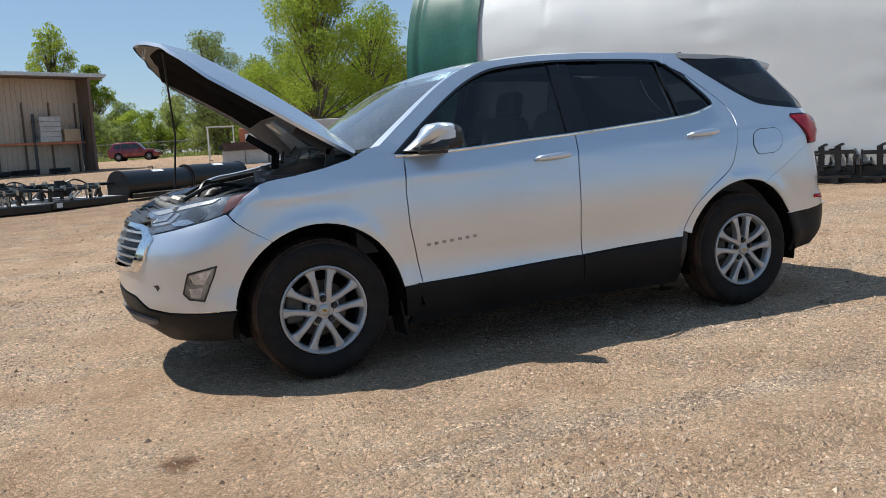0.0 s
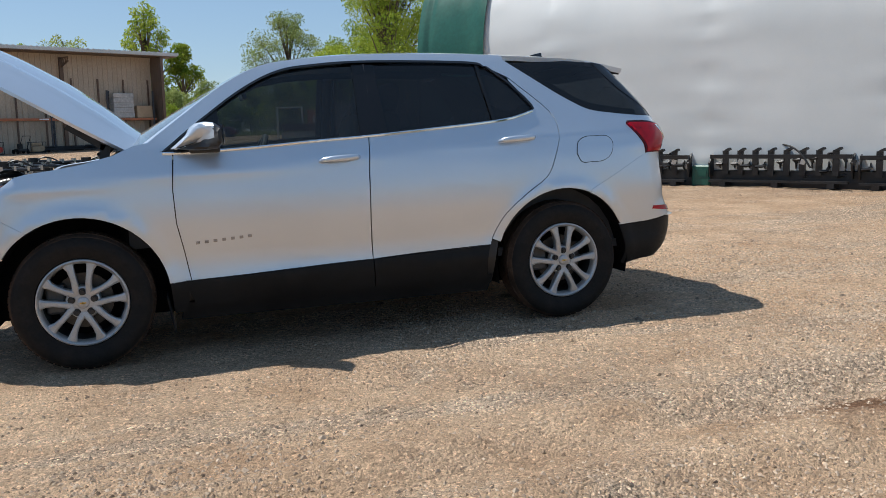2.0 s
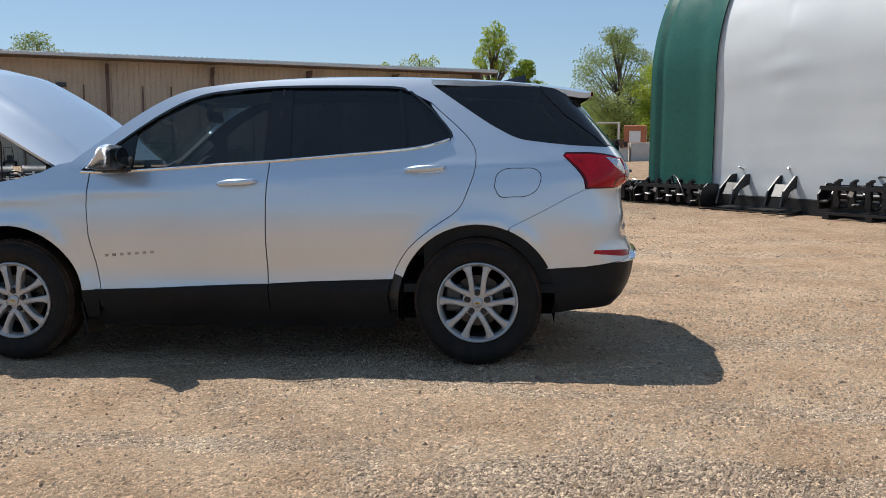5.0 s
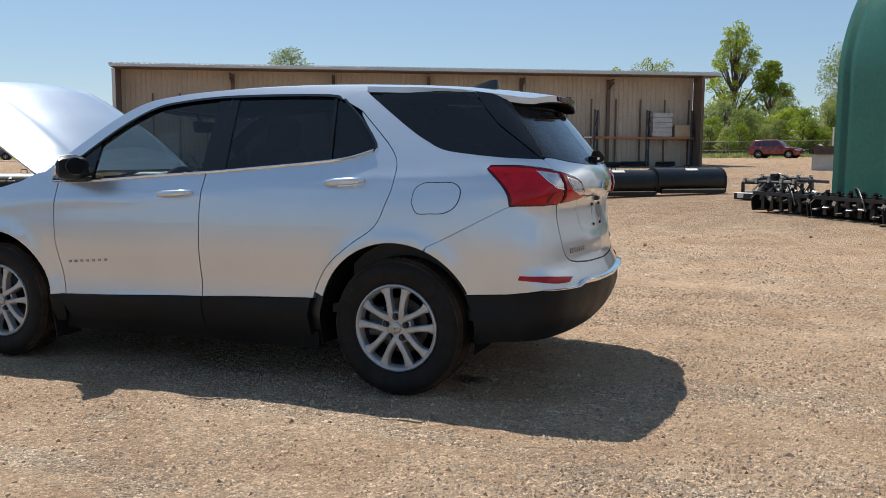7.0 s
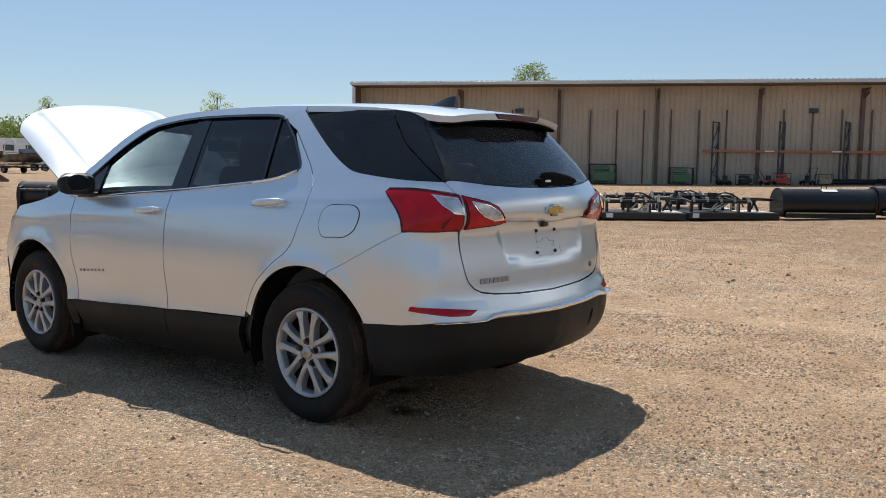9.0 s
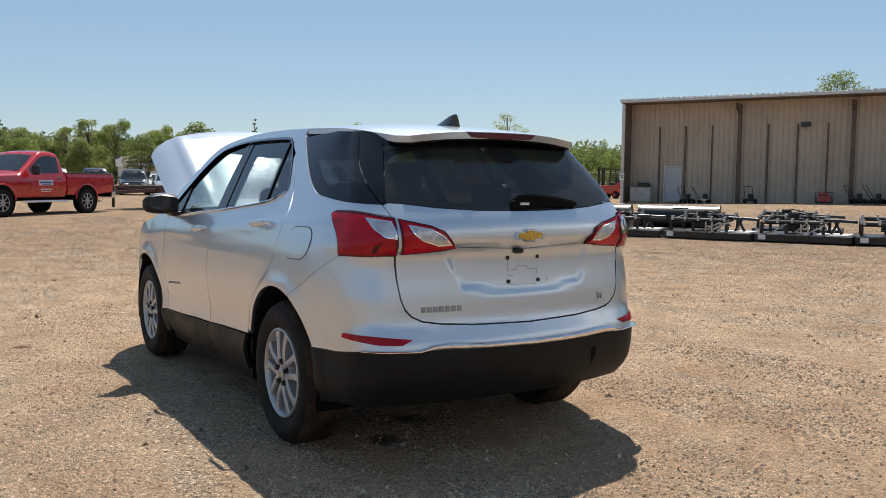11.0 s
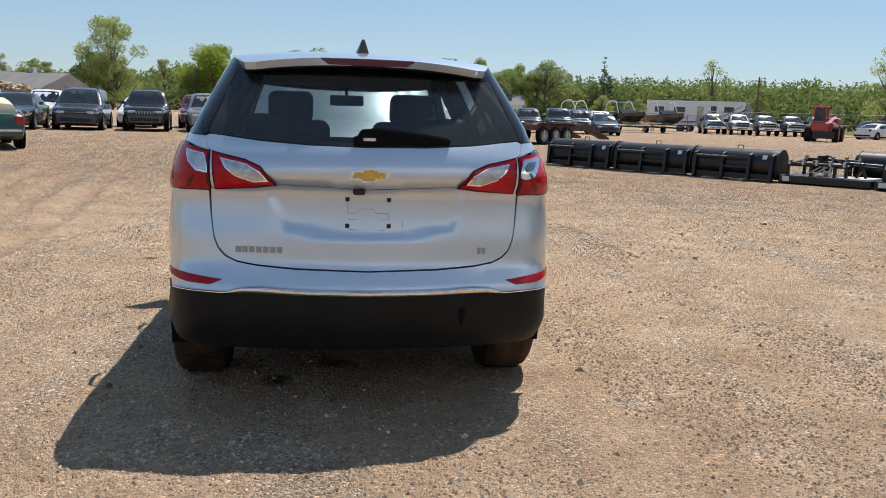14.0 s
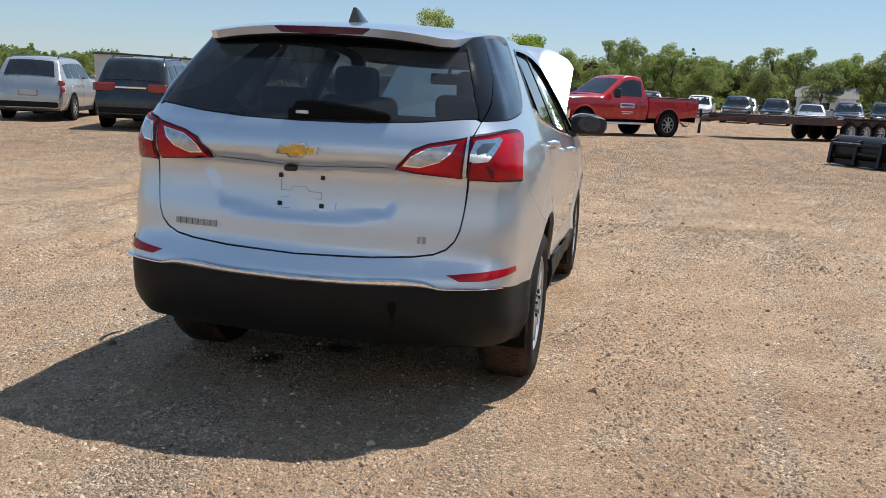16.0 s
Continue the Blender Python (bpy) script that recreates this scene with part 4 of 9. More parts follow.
def car_front():
    head = [(-2.125, 0.80), (-2.019, 0.827), (-1.883, 0.862), (-1.794, 0.889), (-1.724, 0.927), (-1.67, 0.985), (-1.807, 0.967), (-1.905, 0.95), (-2.015, 0.925), (-2.10, 0.895)]
    lamp = skin("headlamp", X(head), M_LAMPDARK, off=-0.004, thick=0.03, gap=0.002, label="clear headlamp with amber corner")
    skin("amber_reflector", X([(-1.815, 0.886), (-1.794, 0.893), (-1.724, 0.931), (-1.675, 0.98), (-1.755, 0.967)]), M_AMBER, off=0.0, thick=0.006)
    skin("lamp_top_trim", X([(-2.095, 0.897), (-1.992, 0.922), (-1.876, 0.946), (-1.80, 0.960), (-1.84, 0.940), (-1.975, 0.912), (-2.07, 0.888)]), M_BADGE, off=0.0, thick=0.006)
    skin("lamp_strip", X([(-2.114, 0.844), (-2.043, 0.860), (-1.996, 0.897), (-1.983, 0.894), (-2.033, 0.853), (-2.107, 0.837)]), M_CLEARLENS, off=0.001, thick=0.006)
    skin("lamp_strip", X([(-2.112, 0.858), (-2.058, 0.872), (-2.021, 0.899), (-2.010, 0.896), (-2.050, 0.865), (-2.107, 0.852)]), M_CLEARLENS, off=0.001, thick=0.006)
    skin("projector_lens", X([(-2.035, 0.850), (-1.990, 0.866), (-1.955, 0.866), (-1.935, 0.852), (-1.975, 0.842), (-2.02, 0.838)]), M_CHROME, off=0.001, thick=0.006)
    ring = [(-1.919 + 0.045 * math.cos(a / 10 * math.tau), 0.892 + 0.030 * math.sin(a / 10 * math.tau) + 0.008 * math.cos(a / 10 * math.tau)) for a in range(10)]
    skin("projector_bezel", X(ring), M_LAMPDARK, off=0.001, thick=0.006)
    skin("projector_bowl", X([(-1.919 + (x + 1.919) * 0.82, 0.892 + (z - 0.892) * 0.82) for x, z in ring]), M_GLOSSBLACK, off=0.003, thick=0.006)
    skin("headlamp_cover", X(head), M_LENSCOVER, off=0.010, thick=0.004, gap=0.003)
    bump = [(S_FRONT, 0.60), (sx(-2.275, 0.60), 0.60)] + X([(-2.211, 0.615), (-2.137, 0.773), (-2.128, 0.795), (-2.019, 0.823), (-1.883, 0.858), (-1.794, 0.885), (-1.785, 0.878), (-1.60, 0.738)] + arc_pts(-1.3625, 123, 172, 8, 0.437) + [(-1.79, 0.413), (-1.964, 0.413), (-2.086, 0.412), (-2.17, 0.425), (-2.22, 0.48)]) + [(S_FRONT, 0.50)]
    bump = [bump[0]] + bump[2:]
    span(bump, M_SILVER, "front_bumper", rear=False, gap=0.0025)
    low = [(S_FRONT, 0.495)] + X([(-2.22, 0.475), (-2.17, 0.42), (-2.086, 0.408), (-1.964, 0.408), (-1.79, 0.408), (-1.80, 0.26), (-1.95, 0.245), (-2.06, 0.225)]) + [(S_FRONT, 0.215)]
    span(low, M_CLADDING, "front_valance", rear=False, off=0.006, gap=0.002)
    lip = [(S_FRONT, 0.385)] + X([(-2.20, 0.385), (-2.14, 0.375), (-2.13, 0.355), (-2.20, 0.34)]) + [(S_FRONT, 0.335)]
    span(lip, M_SEALANT, "bumper_lip", rear=False, off=0.022, thick=0.03)
    # grille: frame, mesh and bars
    back = [(S_FRONT, 0.86)] + X([(-2.132, 0.836), (-2.14, 0.775), (-2.21, 0.63)]) + [(S_FRONT, 0.605)]
    span(back, M_BLACKPL, "grille_backing", rear=False, off=-0.03)
    for z in (0.645, 0.685, 0.725, 0.765, 0.805):
        k = -2.21 + (z - 0.63) * 0.42
        bar = [(S_FRONT, z + 0.006)] + X([(k, z + 0.006), (k, z - 0.005)]) + [(S_FRONT, z - 0.005)]
        span(bar, M_BADGE, "grille_bar", rear=False, off=0.0, thick=0.03)
    frame = [(S_FRONT, 0.842)] + X([(-2.19, 0.842), (-2.128, 0.838), (-2.12, 0.785), (-2.17, 0.68), (-2.20, 0.612)]) + [(S_FRONT, 0.595), (S_FRONT, 0.618)] + X([(-2.225, 0.632), (-2.20, 0.69), (-2.158, 0.78), (-2.155, 0.822)]) + [(S_FRONT, 0.826)]
    skin("grille_surround", frame, M_CHROME, off=0.010, thick=0.03)
    top = [(S_FRONT, 0.885)] + X([(-2.10, 0.885), (-2.126, 0.842)]) + [(S_FRONT, 0.845)]
    span(top, M_BLACKPL, "grille_header", rear=False, off=-0.004, thick=0.04)
    fog = [(-2.019, 0.511), (-1.993, 0.609), (-1.863, 0.64), (-1.88, 0.588), (-1.931, 0.47), (-1.996, 0.48)]
    c = (sum(p[0] for p in fog) / 6, sum(p[1] for p in fog) / 6)
    skin("fog_lamp_bezel", X([(c[0] + (x - c[0]) * 1.04, c[1] + (z - c[1]) * 1.03) for x, z in fog]), M_BLACKPL, off=0.004, thick=0.02)
    skin("fog_lamp", X([(c[0] + (x - c[0]) * 0.90, c[1] + (z - c[1]) * 0.91) for x, z in fog]), M_LAMPDARK, off=0.006, thick=0.01)
    skin("fog_lamp_reflector", X([(-1.985, 0.60), (-1.885, 0.625), (-1.925, 0.55), (-1.97, 0.56)]), M_CLEARLENS, off=0.008, thick=0.006)
    skin("fog_lamp_reflector", X([(-1.99, 0.535), (-1.93, 0.538), (-1.945, 0.487), (-1.985, 0.492)]), M_CLEARLENS, off=0.008, thick=0.006)
    skin("bumper_scrape", X([(-2.145, 0.548), (-2.125, 0.552), (-2.118, 0.538), (-2.128, 0.52), (-2.135, 0.537)]), M_BLACKPL, both=False, off=0.002, thick=0.003)


car_front()

_he = spline([(-1.10, 1.128), (-1.305, 1.250), (-1.579, 1.420), (-1.837, 1.577), (-1.96, 1.643), (-2.10, 1.712)], 10)


def hood_s(u, v):
    """The raised hood: u from hinge to tip, v across."""
    k = min(max(u, 0.0), 1.0) * (len(_he) - 1)
    i = min(int(k), len(_he) - 2)
    a, b = Vector(_he[i]), Vector(_he[i + 1])
    p = a + (b - a) * (k - i)
    d, n = Vector((-0.85, 0.52)), Vector((0.52, 0.85))
    av = abs(v)
    crown = float(np.interp(u, [0, 0.2, 0.35, 0.5, 0.7, 0.85, 1], [0.10, 0.13, 0.142, 0.140, 0.122, 0.10, 0.07])) * (1 - av ** 2.6)
    crown += 0.012 * math.exp(-((av - 0.66) / 0.07) ** 2) * smooth01(0.0, 0.2, u) * smooth01(1.0, 0.75, u)
    p = p + n * crown - d * (0.10 * (1 - v * v) * (1 - u) ** 4)
    return Vector((p.x, v * (0.755 - 0.03 * u ** 2), p.y + 0.032 * (v + 1) * smooth01(0.0, 0.35, u)))


def hood_front(v):
    return 1.0 - 0.28 * abs(v) ** 2.0 - 0.22 * smooth01(0.78, 1.12, abs(v))


def hood_n(u, v, e=0.02):
    return (hood_s(u, v + e) - hood_s(u, v - e)).cross(hood_s(u + e, v) - hood_s(u - e, v)).normalized()


def car_hood():
    out = [(0.0, -1.0), (0.0, 1.0)] + [(hood_front(v / 10), v / 10) for v in range(10, -11, -1)]
    if hood_n(0.5, 0).z < 0:
        raise ValueError("hood normal")
    sheet("hood", out, hood_s, hood_n, M_SILVER, CAR, flip=True, thick=0.018, res=0.07, fine=0.04, label="raised silver hood panel")
    # inner frame below it
    def low(u, v):
        return hood_s(u, v) - hood_n(u, v) * 0.024

    def low_n(u, v):
        return -hood_n(u, v)
    ins = [(0.02, -0.97), (0.02, 0.97)] + [(hood_front(v / 10) - 0.02, v / 10 * 0.97) for v in range(10, -11, -1)]
    sheet("hood_inner_frame", ins, low, low_n, M_SEALANT, CAR, thick=0.002, res=0.1, fine=0.08)
    sheet("hood_insulation", [(0.24, -0.90), (0.24, 0.90), (0.64, 0.93), (0.80, 0.6), (0.87, 0.3), (0.87, -0.3), (0.80, -0.6), (0.64, -0.93)], low, low_n, M_FELT, CAR, off=0.010, thick=0.01, res=0.1, fine=0.08, label="black sound-deadening mat")
    for v0 in (-0.55, 0.55):
        sheet("hood_hinge_rib", [(0.06, v0 - 0.18), (0.06, v0 + 0.18), (0.22, v0 + 0.12), (0.22, v0 - 0.12)], low, low_n, M_SILVER, CAR, off=0.018, thick=0.018, res=0.1, fine=0.06)
    bm = bmesh.new()
    tube(bm, [low(0.93, -0.09) + low_n(0.93, -0.09) * 0.0, low(0.93, -0.07) + low_n(0.93, 0) * 0.045, low(0.93, 0.07) + low_n(0.93, 0) * 0.045, low(0.93, 0.09)], 0.007)
    part("hood_latch_loop", bm, M_STEEL, CAR)
    bm = bmesh.new()
    a = low(0.84, -0.30)
    tube(bm, [(-1.935, -0.02, 1.0), (-1.905, -0.05, 1.28), a], 0.0055)
    part("hood_prop_rod", bm, M_BLACKPL, CAR, "thin black prop rod")
    for sgn in (-1, 1):
        bm = bmesh.new()
        beam(bm, (-1.22, sgn * 0.66, 1.02), (-1.20, sgn * 0.66, 1.16), 0.012, 0.05)
        beam(bm, (-1.20, sgn * 0.66, 1.15), (-1.38, sgn * 0.66, 1.27), 0.012, 0.05)
        part("hood_hinge", bm, M_BLACKPL, CAR)


car_hood()


def engine_bay():
    bm = bmesh.new()
    box(bm, (0.86, 1.22, 0.10), (-1.54, 0, 0.66))
    box(bm, (0.05, 1.46, 0.50), (-1.13, 0, 0.80))
    box(bm, (0.04, 1.05, 0.36), (-2.02, 0, 0.66))
    part("engine_bay_tub", bm, M_UNDER, CAR)
    for sgn in (-1, 1):
        bm = bmesh.new()
        prism(bm, [(-1.70, 0.86), (-1.69, 0.95), (-1.62, 0.975), (-1.45, 0.995), (-1.15, 1.045), (-1.12, 0.86)], sgn * 0.735, sgn * 0.755)
        part("inner_fender", bm, M_SEALANT, CAR)
    for sgn in (-1, 1):
        bm = bmesh.new()
        pts = [(-1.72, sgn * 0.775, 0.935), (-1.62, sgn * 0.79, 0.99), (-1.45, sgn * 0.80, 1.015), (-1.3, sgn * 0.80, 1.035), (-1.16, sgn * 0.79, 1.07)]
        tube(bm, pts, 0.012)
        part("hood_seal", bm, M_BLACKPL, CAR)
    bm = bmesh.new()
    box(bm, (0.08, 1.16, 0.04), (-1.97, 0, 0.905), (0, 12, 0), 0.015, 2)
    box(bm, (0.10, 0.4, 0.03), (-1.95, 0.1, 0.93), (0, 8, 0), 0.01)
    part("radiator_support", bm, M_SEALANT, CAR, "grey dusty radiator support beam")
    bm = bmesh.new()
    box(bm, (0.20, 0.98, 0.02), (-2.06, 0, 0.868), (0, -7, 0), 0.008)
    for i in range(3):
        box(bm, (0.015, 0.94, 0.018), (-2.12 + 0.05 * i, 0, 0.873 + 0.008 * i), (0, -7, 0), 0.004)
    part("radiator_cover", bm, M_BLACKPL, CAR)
    bm = bmesh.new()
    box(bm, (0.46, 0.58, 0.16), (-1.55, 0.06, 0.90), (0, 3, 4), 0.04, 3)
    for i in range(4):
        box(bm, (0.34, 0.03, 0.02), (-1.55, -0.12 + 0.12 * i, 0.985), (0, 3, 4), 0.006)
    part("engine_cover", bm, M_ENGINE, CAR)
    bm = bmesh.new()
    box(bm, (0.30, 0.22, 0.20), (-1.42, -0.53, 0.90), (0, 2, 0), 0.02, 2)
    box(bm, (0.26, 0.18, 0.03), (-1.42, -0.53, 1.012), (0, 2, 0), 0.01)
    part("fuse_box", bm, M_ENGINE, CAR)
    bm = bmesh.new()
    box(bm, (0.28, 0.30, 0.18), (-1.78, -0.50, 0.86), (0, 6, 5), 0.03, 2)
    part("air_filter_box", bm, M_ENGINE, CAR)
    bm = bmesh.new()
    pts = [(-1.80, -0.36, 0.93), (-1.76, -0.26, 0.95), (-1.68, -0.20, 0.955), (-1.60, -0.18, 0.94)]
    pts = spline(pts, 8)
    tube(bm, pts, [0.036 + 0.007 * (i % 2) for i in range(len(pts))], 14)
    part("ribbed_intake_hose", bm, M_BLACKPL, CAR, smooth=True)
    bm = bmesh.new()
    box(bm, (0.16, 0.26, 0.10), (-1.86, -0.10, 0.89), (0, 5, 12), 0.03, 2)
    cyl(bm, 0.05, 0.12, (-1.88, 0.12, 0.90), (70, 0, 20), 14)
    box(bm, (0.10, 0.10, 0.05), (-1.93, -0.28, 0.94), (10, 5, 30), 0.015)
    part("alloy_housing", bm, M_CASTALU, CAR)
    bm = bmesh.new()
    cyl(bm, 0.075, 0.10, (-1.30, 0.55, 1.0), (0, 0, 0), 18)
    cyl(bm, 0.03, 0.03, (-1.30, 0.55, 1.065), (0, 0, 0), 14)
    part("coolant_bottle", bm, M_SEALANT, CAR)
    rnd = random.Random(4)
    for i in range(11):
        a = Vector((rnd.uniform(-1.95, -1.4), rnd.uniform(-0.68, 0.2), 0.95))
        b = a + Vector((rnd.uniform(0.15, 0.5), rnd.uniform(-0.2, 0.35), rnd.uniform(-0.02, 0.05)))
        m1 = a.lerp(b, 0.35) + Vector((0, 0, rnd.uniform(0.02, 0.06)))
        m2 = a.lerp(b, 0.7) + Vector((0, 0.05, rnd.uniform(0.0, 0.05)))
        bm = bmesh.new()
        tube(bm, spline([tuple(a), tuple(m1), tuple(m2), tuple(b)], 6), rnd.uniform(0.006, 0.012), 6)
        part("hose", bm, M_BLACKPL, CAR, smooth=True)
    # cowl under the windscreen with wiper arms
    bm = bmesh.new()
    rings = []
    for v in np.linspace(-0.74, 0.74, 13):
        xb = -1.0 - 0.23 * (1 - (v / 0.74) ** 2)
        rings.append([(xb - 0.18, v, 1.035), (xb - 0.02, v, 1.075), (xb + 0.05, v, 1.11), (xb + 0.05, v, 1.02), (xb - 0.18, v, 0.99)])
    loft(bm, rings)
    part("cowl", bm, M_BLACKPL, CAR)
    for y0, y1 in ((-0.55, 0.0), (0.12, 0.55)):
        bm = bmesh.new()
        pa, pb = top_s(-0.97, -y0 / 0.8), top_s(-0.93, -y1 / 0.8)
        rod(bm, (pa.x - 0.03, y0, pa.z + 0.03), (pb.x - 0.03, y1, pb.z + 0.025), 0.008)
        rod(bm, (pa.x - 0.10, y0 - 0.05, pa.z - 0.02), (pa.x - 0.03, y0 + 0.2, pa.z + 0.035), 0.010)
        part("wiper_arm", bm, M_BLACKPL, CAR)


engine_bay()


def car_fittings():
    for sgn in (-1, 1):
        # door mirrors
        bm = bmesh.new()
        rings = []
        outline = [(-0.865, 1.132), (-0.835, 1.156), (-0.785, 1.200), (-0.762, 1.240), (-0.735, 1.260), (-0.69, 1.267), (-0.645, 1.262), (-0.620, 1.245), (-0.612, 1.215), (-0.615, 1.145), (-0.632, 1.124), (-0.70, 1.118), (-0.78, 1.120)]
        for y, k, dx in ((0.84, 0.70, 0.02), (0.865, 0.90, 0.006), (0.91, 1.0, 0.0), (0.98, 1.0, 0.004), (1.045, 0.92, 0.014), (1.075, 0.74, 0.024), (1.085, 0.45, 0.03)):
            rings.append([(-0.70 + (x + 0.69) * k + dx, sgn * (y - 0.55 * max(0.0, -0.62 - x) * (y - 0.84) / 0.2), 1.178 + (z - 1.185) * k) for x, z in outline])
        loft(bm, rings)
        cap = bm.copy()
        bmesh.ops.bisect_plane(cap, geom=cap.verts[:] + cap.edges[:] + cap.faces[:], plane_co=(-0.72, 0, 1.158), plane_no=(0.30, 0, -1.0), clear_outer=True)
        bmesh.ops.bisect_plane(cap, geom=cap.verts[:] + cap.edges[:] + cap.faces[:], plane_co=(-0.655, 0, 1.165), plane_no=(1.0, 0, 0), clear_outer=True)
        bmesh.ops.scale(bm, vec=(0.985, 0.985, 0.97), space=Matrix.Translation((0.70, -sgn * 0.94, -1.19)), verts=bm.verts[:])
        part("door_mirror", cap, M_SILVER, CAR, "silver mirror cap", True)
        part("mirror_housing", bm, M_BLACKPL, CAR, smooth=True)
        bm = bmesh.new()
        rings = [[(-0.606, sgn * (0.965 + 0.078 * math.cos(t)), 1.192 + 0.052 * math.sin(t)) for t in np.linspace(0, 2 * math.pi, 20, endpoint=False)],
                 [(-0.602, sgn * (0.965 + 0.074 * math.cos(t)), 1.192 + 0.048 * math.sin(t)) for t in np.linspace(0, 2 * math.pi, 20, endpoint=False)]]
        loft(bm, rings)
        part("mirror_glass", bm, M_GLOSSBLACK, CAR)
        bm = bmesh.new()
        box(bm, (0.16, 0.10, 0.035), (-0.70, sgn * 0.835, 1.115), (0, 0, 0), 0.012, 2)
        part("mirror_foot", bm, M_BLACKPL, CAR)
        # door handles
        for cx, cz in ((0.012, 1.030), (1.078, 1.097)):
            p = shell(sx(cx, cz), cz)
            y = -p.y
            bm = bmesh.new()
            rings = []
            for dx, dz, w, d in ((-0.115, -0.004, 0.006, 0.002), (-0.095, 0.0, 0.014, 0.030), (-0.04, 0.004, 0.019, 0.042), (0.04, 0.008, 0.019, 0.042), (0.10, 0.012, 0.016, 0.030), (0.118, 0.012, 0.008, 0.004)):
                rings.append([(cx + dx, sgn * (y + d + 0.010 * math.cos(t)), cz + dz + w * math.sin(t)) for t in np.linspace(0, 2 * math.pi, 12, endpoint=False)])
            loft(bm, rings)
            part("door_handle", bm, M_SILVER, CAR, "silver door handle", True)
            poly = [(cx - 0.01 + 0.068 * math.cos(t), cz - 0.008 + 0.030 * math.sin(t)) for t in np.linspace(0, 2 * math.pi, 22, endpoint=False)]
            sheet("handle_cup", X(poly), shell, shell_n, M_SILVER, CAR, off=0.0015, thick=0.003, mirror=sgn > 0)
    # name badges as plain raised bars
    for i in range(7):
        x0 = -0.782 + 0.0455 * i
        z0 = 0.626 + 0.0030 * i
        for mir in (False, True):
            poly = X([(x0, z0 - 0.008), (x0 + 0.020, z0 - 0.007), (x0 + 0.020, z0 + 0.008), (x0, z0 + 0.007)])
            sheet("door_badge_bar", poly, shell, shell_n, M_BADGE, CAR, off=0.004, thick=0.005, mirror=mir, res=0.1)
    for i in range(7):
        y0 = 0.545 - 0.0285 * i
        poly = Y([(y0, 0.735), (y0 - 0.020, 0.735), (y0 - 0.020, 0.760), (y0, 0.760)])
        sheet("gate_badge_bar", poly, shell, shell_n, M_BADGE, CAR, off=0.005, thick=0.006, res=0.1)
    for y0 in (0.475, 0.495):
        poly = Y([(y0 + 0.013, 0.735), (y0, 0.735), (y0, 0.762), (y0 + 0.013, 0.762)])
        sheet("trim_badge_bar", poly, shell, shell_n, M_BADGE, CAR, off=0.005, thick=0.006, res=0.1, mirror=True)
    # emblem on the gate
    def emblem(w, h, w2, h2, cut, z, grow):
        return [(-w, z - h + 0.0), (-w2 - cut, z - h), (-w2, z - h2), (w2 - cut, z - h2), (w2, z - h), (w - cut, z - h), (w, z + h), (w2 + cut, z + h), (w2, z + h2), (-w2 + cut, z + h2), (-w2, z + h), (-w + cut, z + h)]
    for nm, g, mt, d0, d1 in (("emblem_border", 1.0, M_CHROME, 0.0, 0.010), ("emblem", 0.82, M_GOLD, 0.010, 0.014)):
        zc = 1.066
        poly = [(y * g, zc + (z - zc) * (g if g == 1 else 0.72)) for y, z in emblem(0.085, 0.017, 0.032, 0.030, 0.010, zc, 0)]
        xb = shell(S_END, zc).x - 0.003
        bm = bmesh.new()
        prism(bm, poly, xb + d0, xb + d1, "x")
        part(nm, bm, mt, CAR, "gold emblem" if nm == "emblem" else "")
    # plate area: bolts and marks left by a plate
    for y0, z0 in ((-0.087, 0.962), (0.087, 0.962), (-0.087, 0.852), (0.087, 0.852)):
        xb = shell(sy(abs(y0), z0), z0).x
        bm = bmesh.new()
        box(bm, (0.008, 0.018, 0.018), (xb + 0.003, y0, z0), bev=0.003)
        cyl(bm, 0.005, 0.012, (xb + 0.004, y0, z0), (0, 90, 0), 8)
        part("plate_bolt", bm, M_BLACKPL, CAR)
    for pts in ([(-0.085, 0.878), (0.085, 0.878)], [(-0.085, 0.905), (-0.085, 0.95)], [(0.085, 0.905), (0.085, 0.88)], [(-0.085, 0.903), (-0.045, 0.905), (-0.03, 0.922), (0.02, 0.922), (0.035, 0.905), (0.085, 0.903)], [(-0.08, 0.836), (0.07, 0.834)], [(0.145, 0.845), (0.145, 0.87)]):
        bm = bmesh.new()
        tube(bm, [(shell(sy(abs(y), z), z).x + 0.0005, y, z) for y, z in pts], 0.0014, 5)
        part("plate_mark", bm, M_BADGE, CAR)
    bm = bmesh.new()
    box(bm, (0.03, 0.05, 0.022), (shell(S_END, 0.99).x + 0.012, -0.04, 0.993), bev=0.006)
    part("reversing_camera", bm, M_BLACKPL, CAR)
    # rear wiper
    xb = shell(S_END, 1.20).x
    bm = bmesh.new()
    rings = []
    for y, x, z, a, b in ((-0.045, xb - 0.004, 1.214, 0.010, 0.022), (-0.03, xb + 0.000, 1.221, 0.016, 0.034), (0.04, xb + 0.002, 1.225, 0.017, 0.037), (0.14, xb - 0.004, 1.223, 0.016, 0.032), (0.25, xb - 0.012, 1.217, 0.014, 0.024), (0.33, xb - 0.022, 1.211, 0.012, 0.016), (0.345, xb - 0.018, 1.209, 0.006, 0.008)):
        rings.append([(x + a * math.cos(t), y - 0.0, z + b * math.sin(t)) for t in np.linspace(0, 2 * math.pi, 10, endpoint=False)])
    loft(bm, rings)
    box(bm, (0.04, 0.07, 0.06), (xb - 0.005, -0.03, 1.198), bev=0.015, seg=2)
    wiper = part("rear_wiper", bm, M_UNDER, CAR, smooth=True)
    bm = bmesh.new()
    box(bm, (0.004, 0.05, 0.012), (xb + 0.019, 0.0, 1.212), (0, 0, 0))
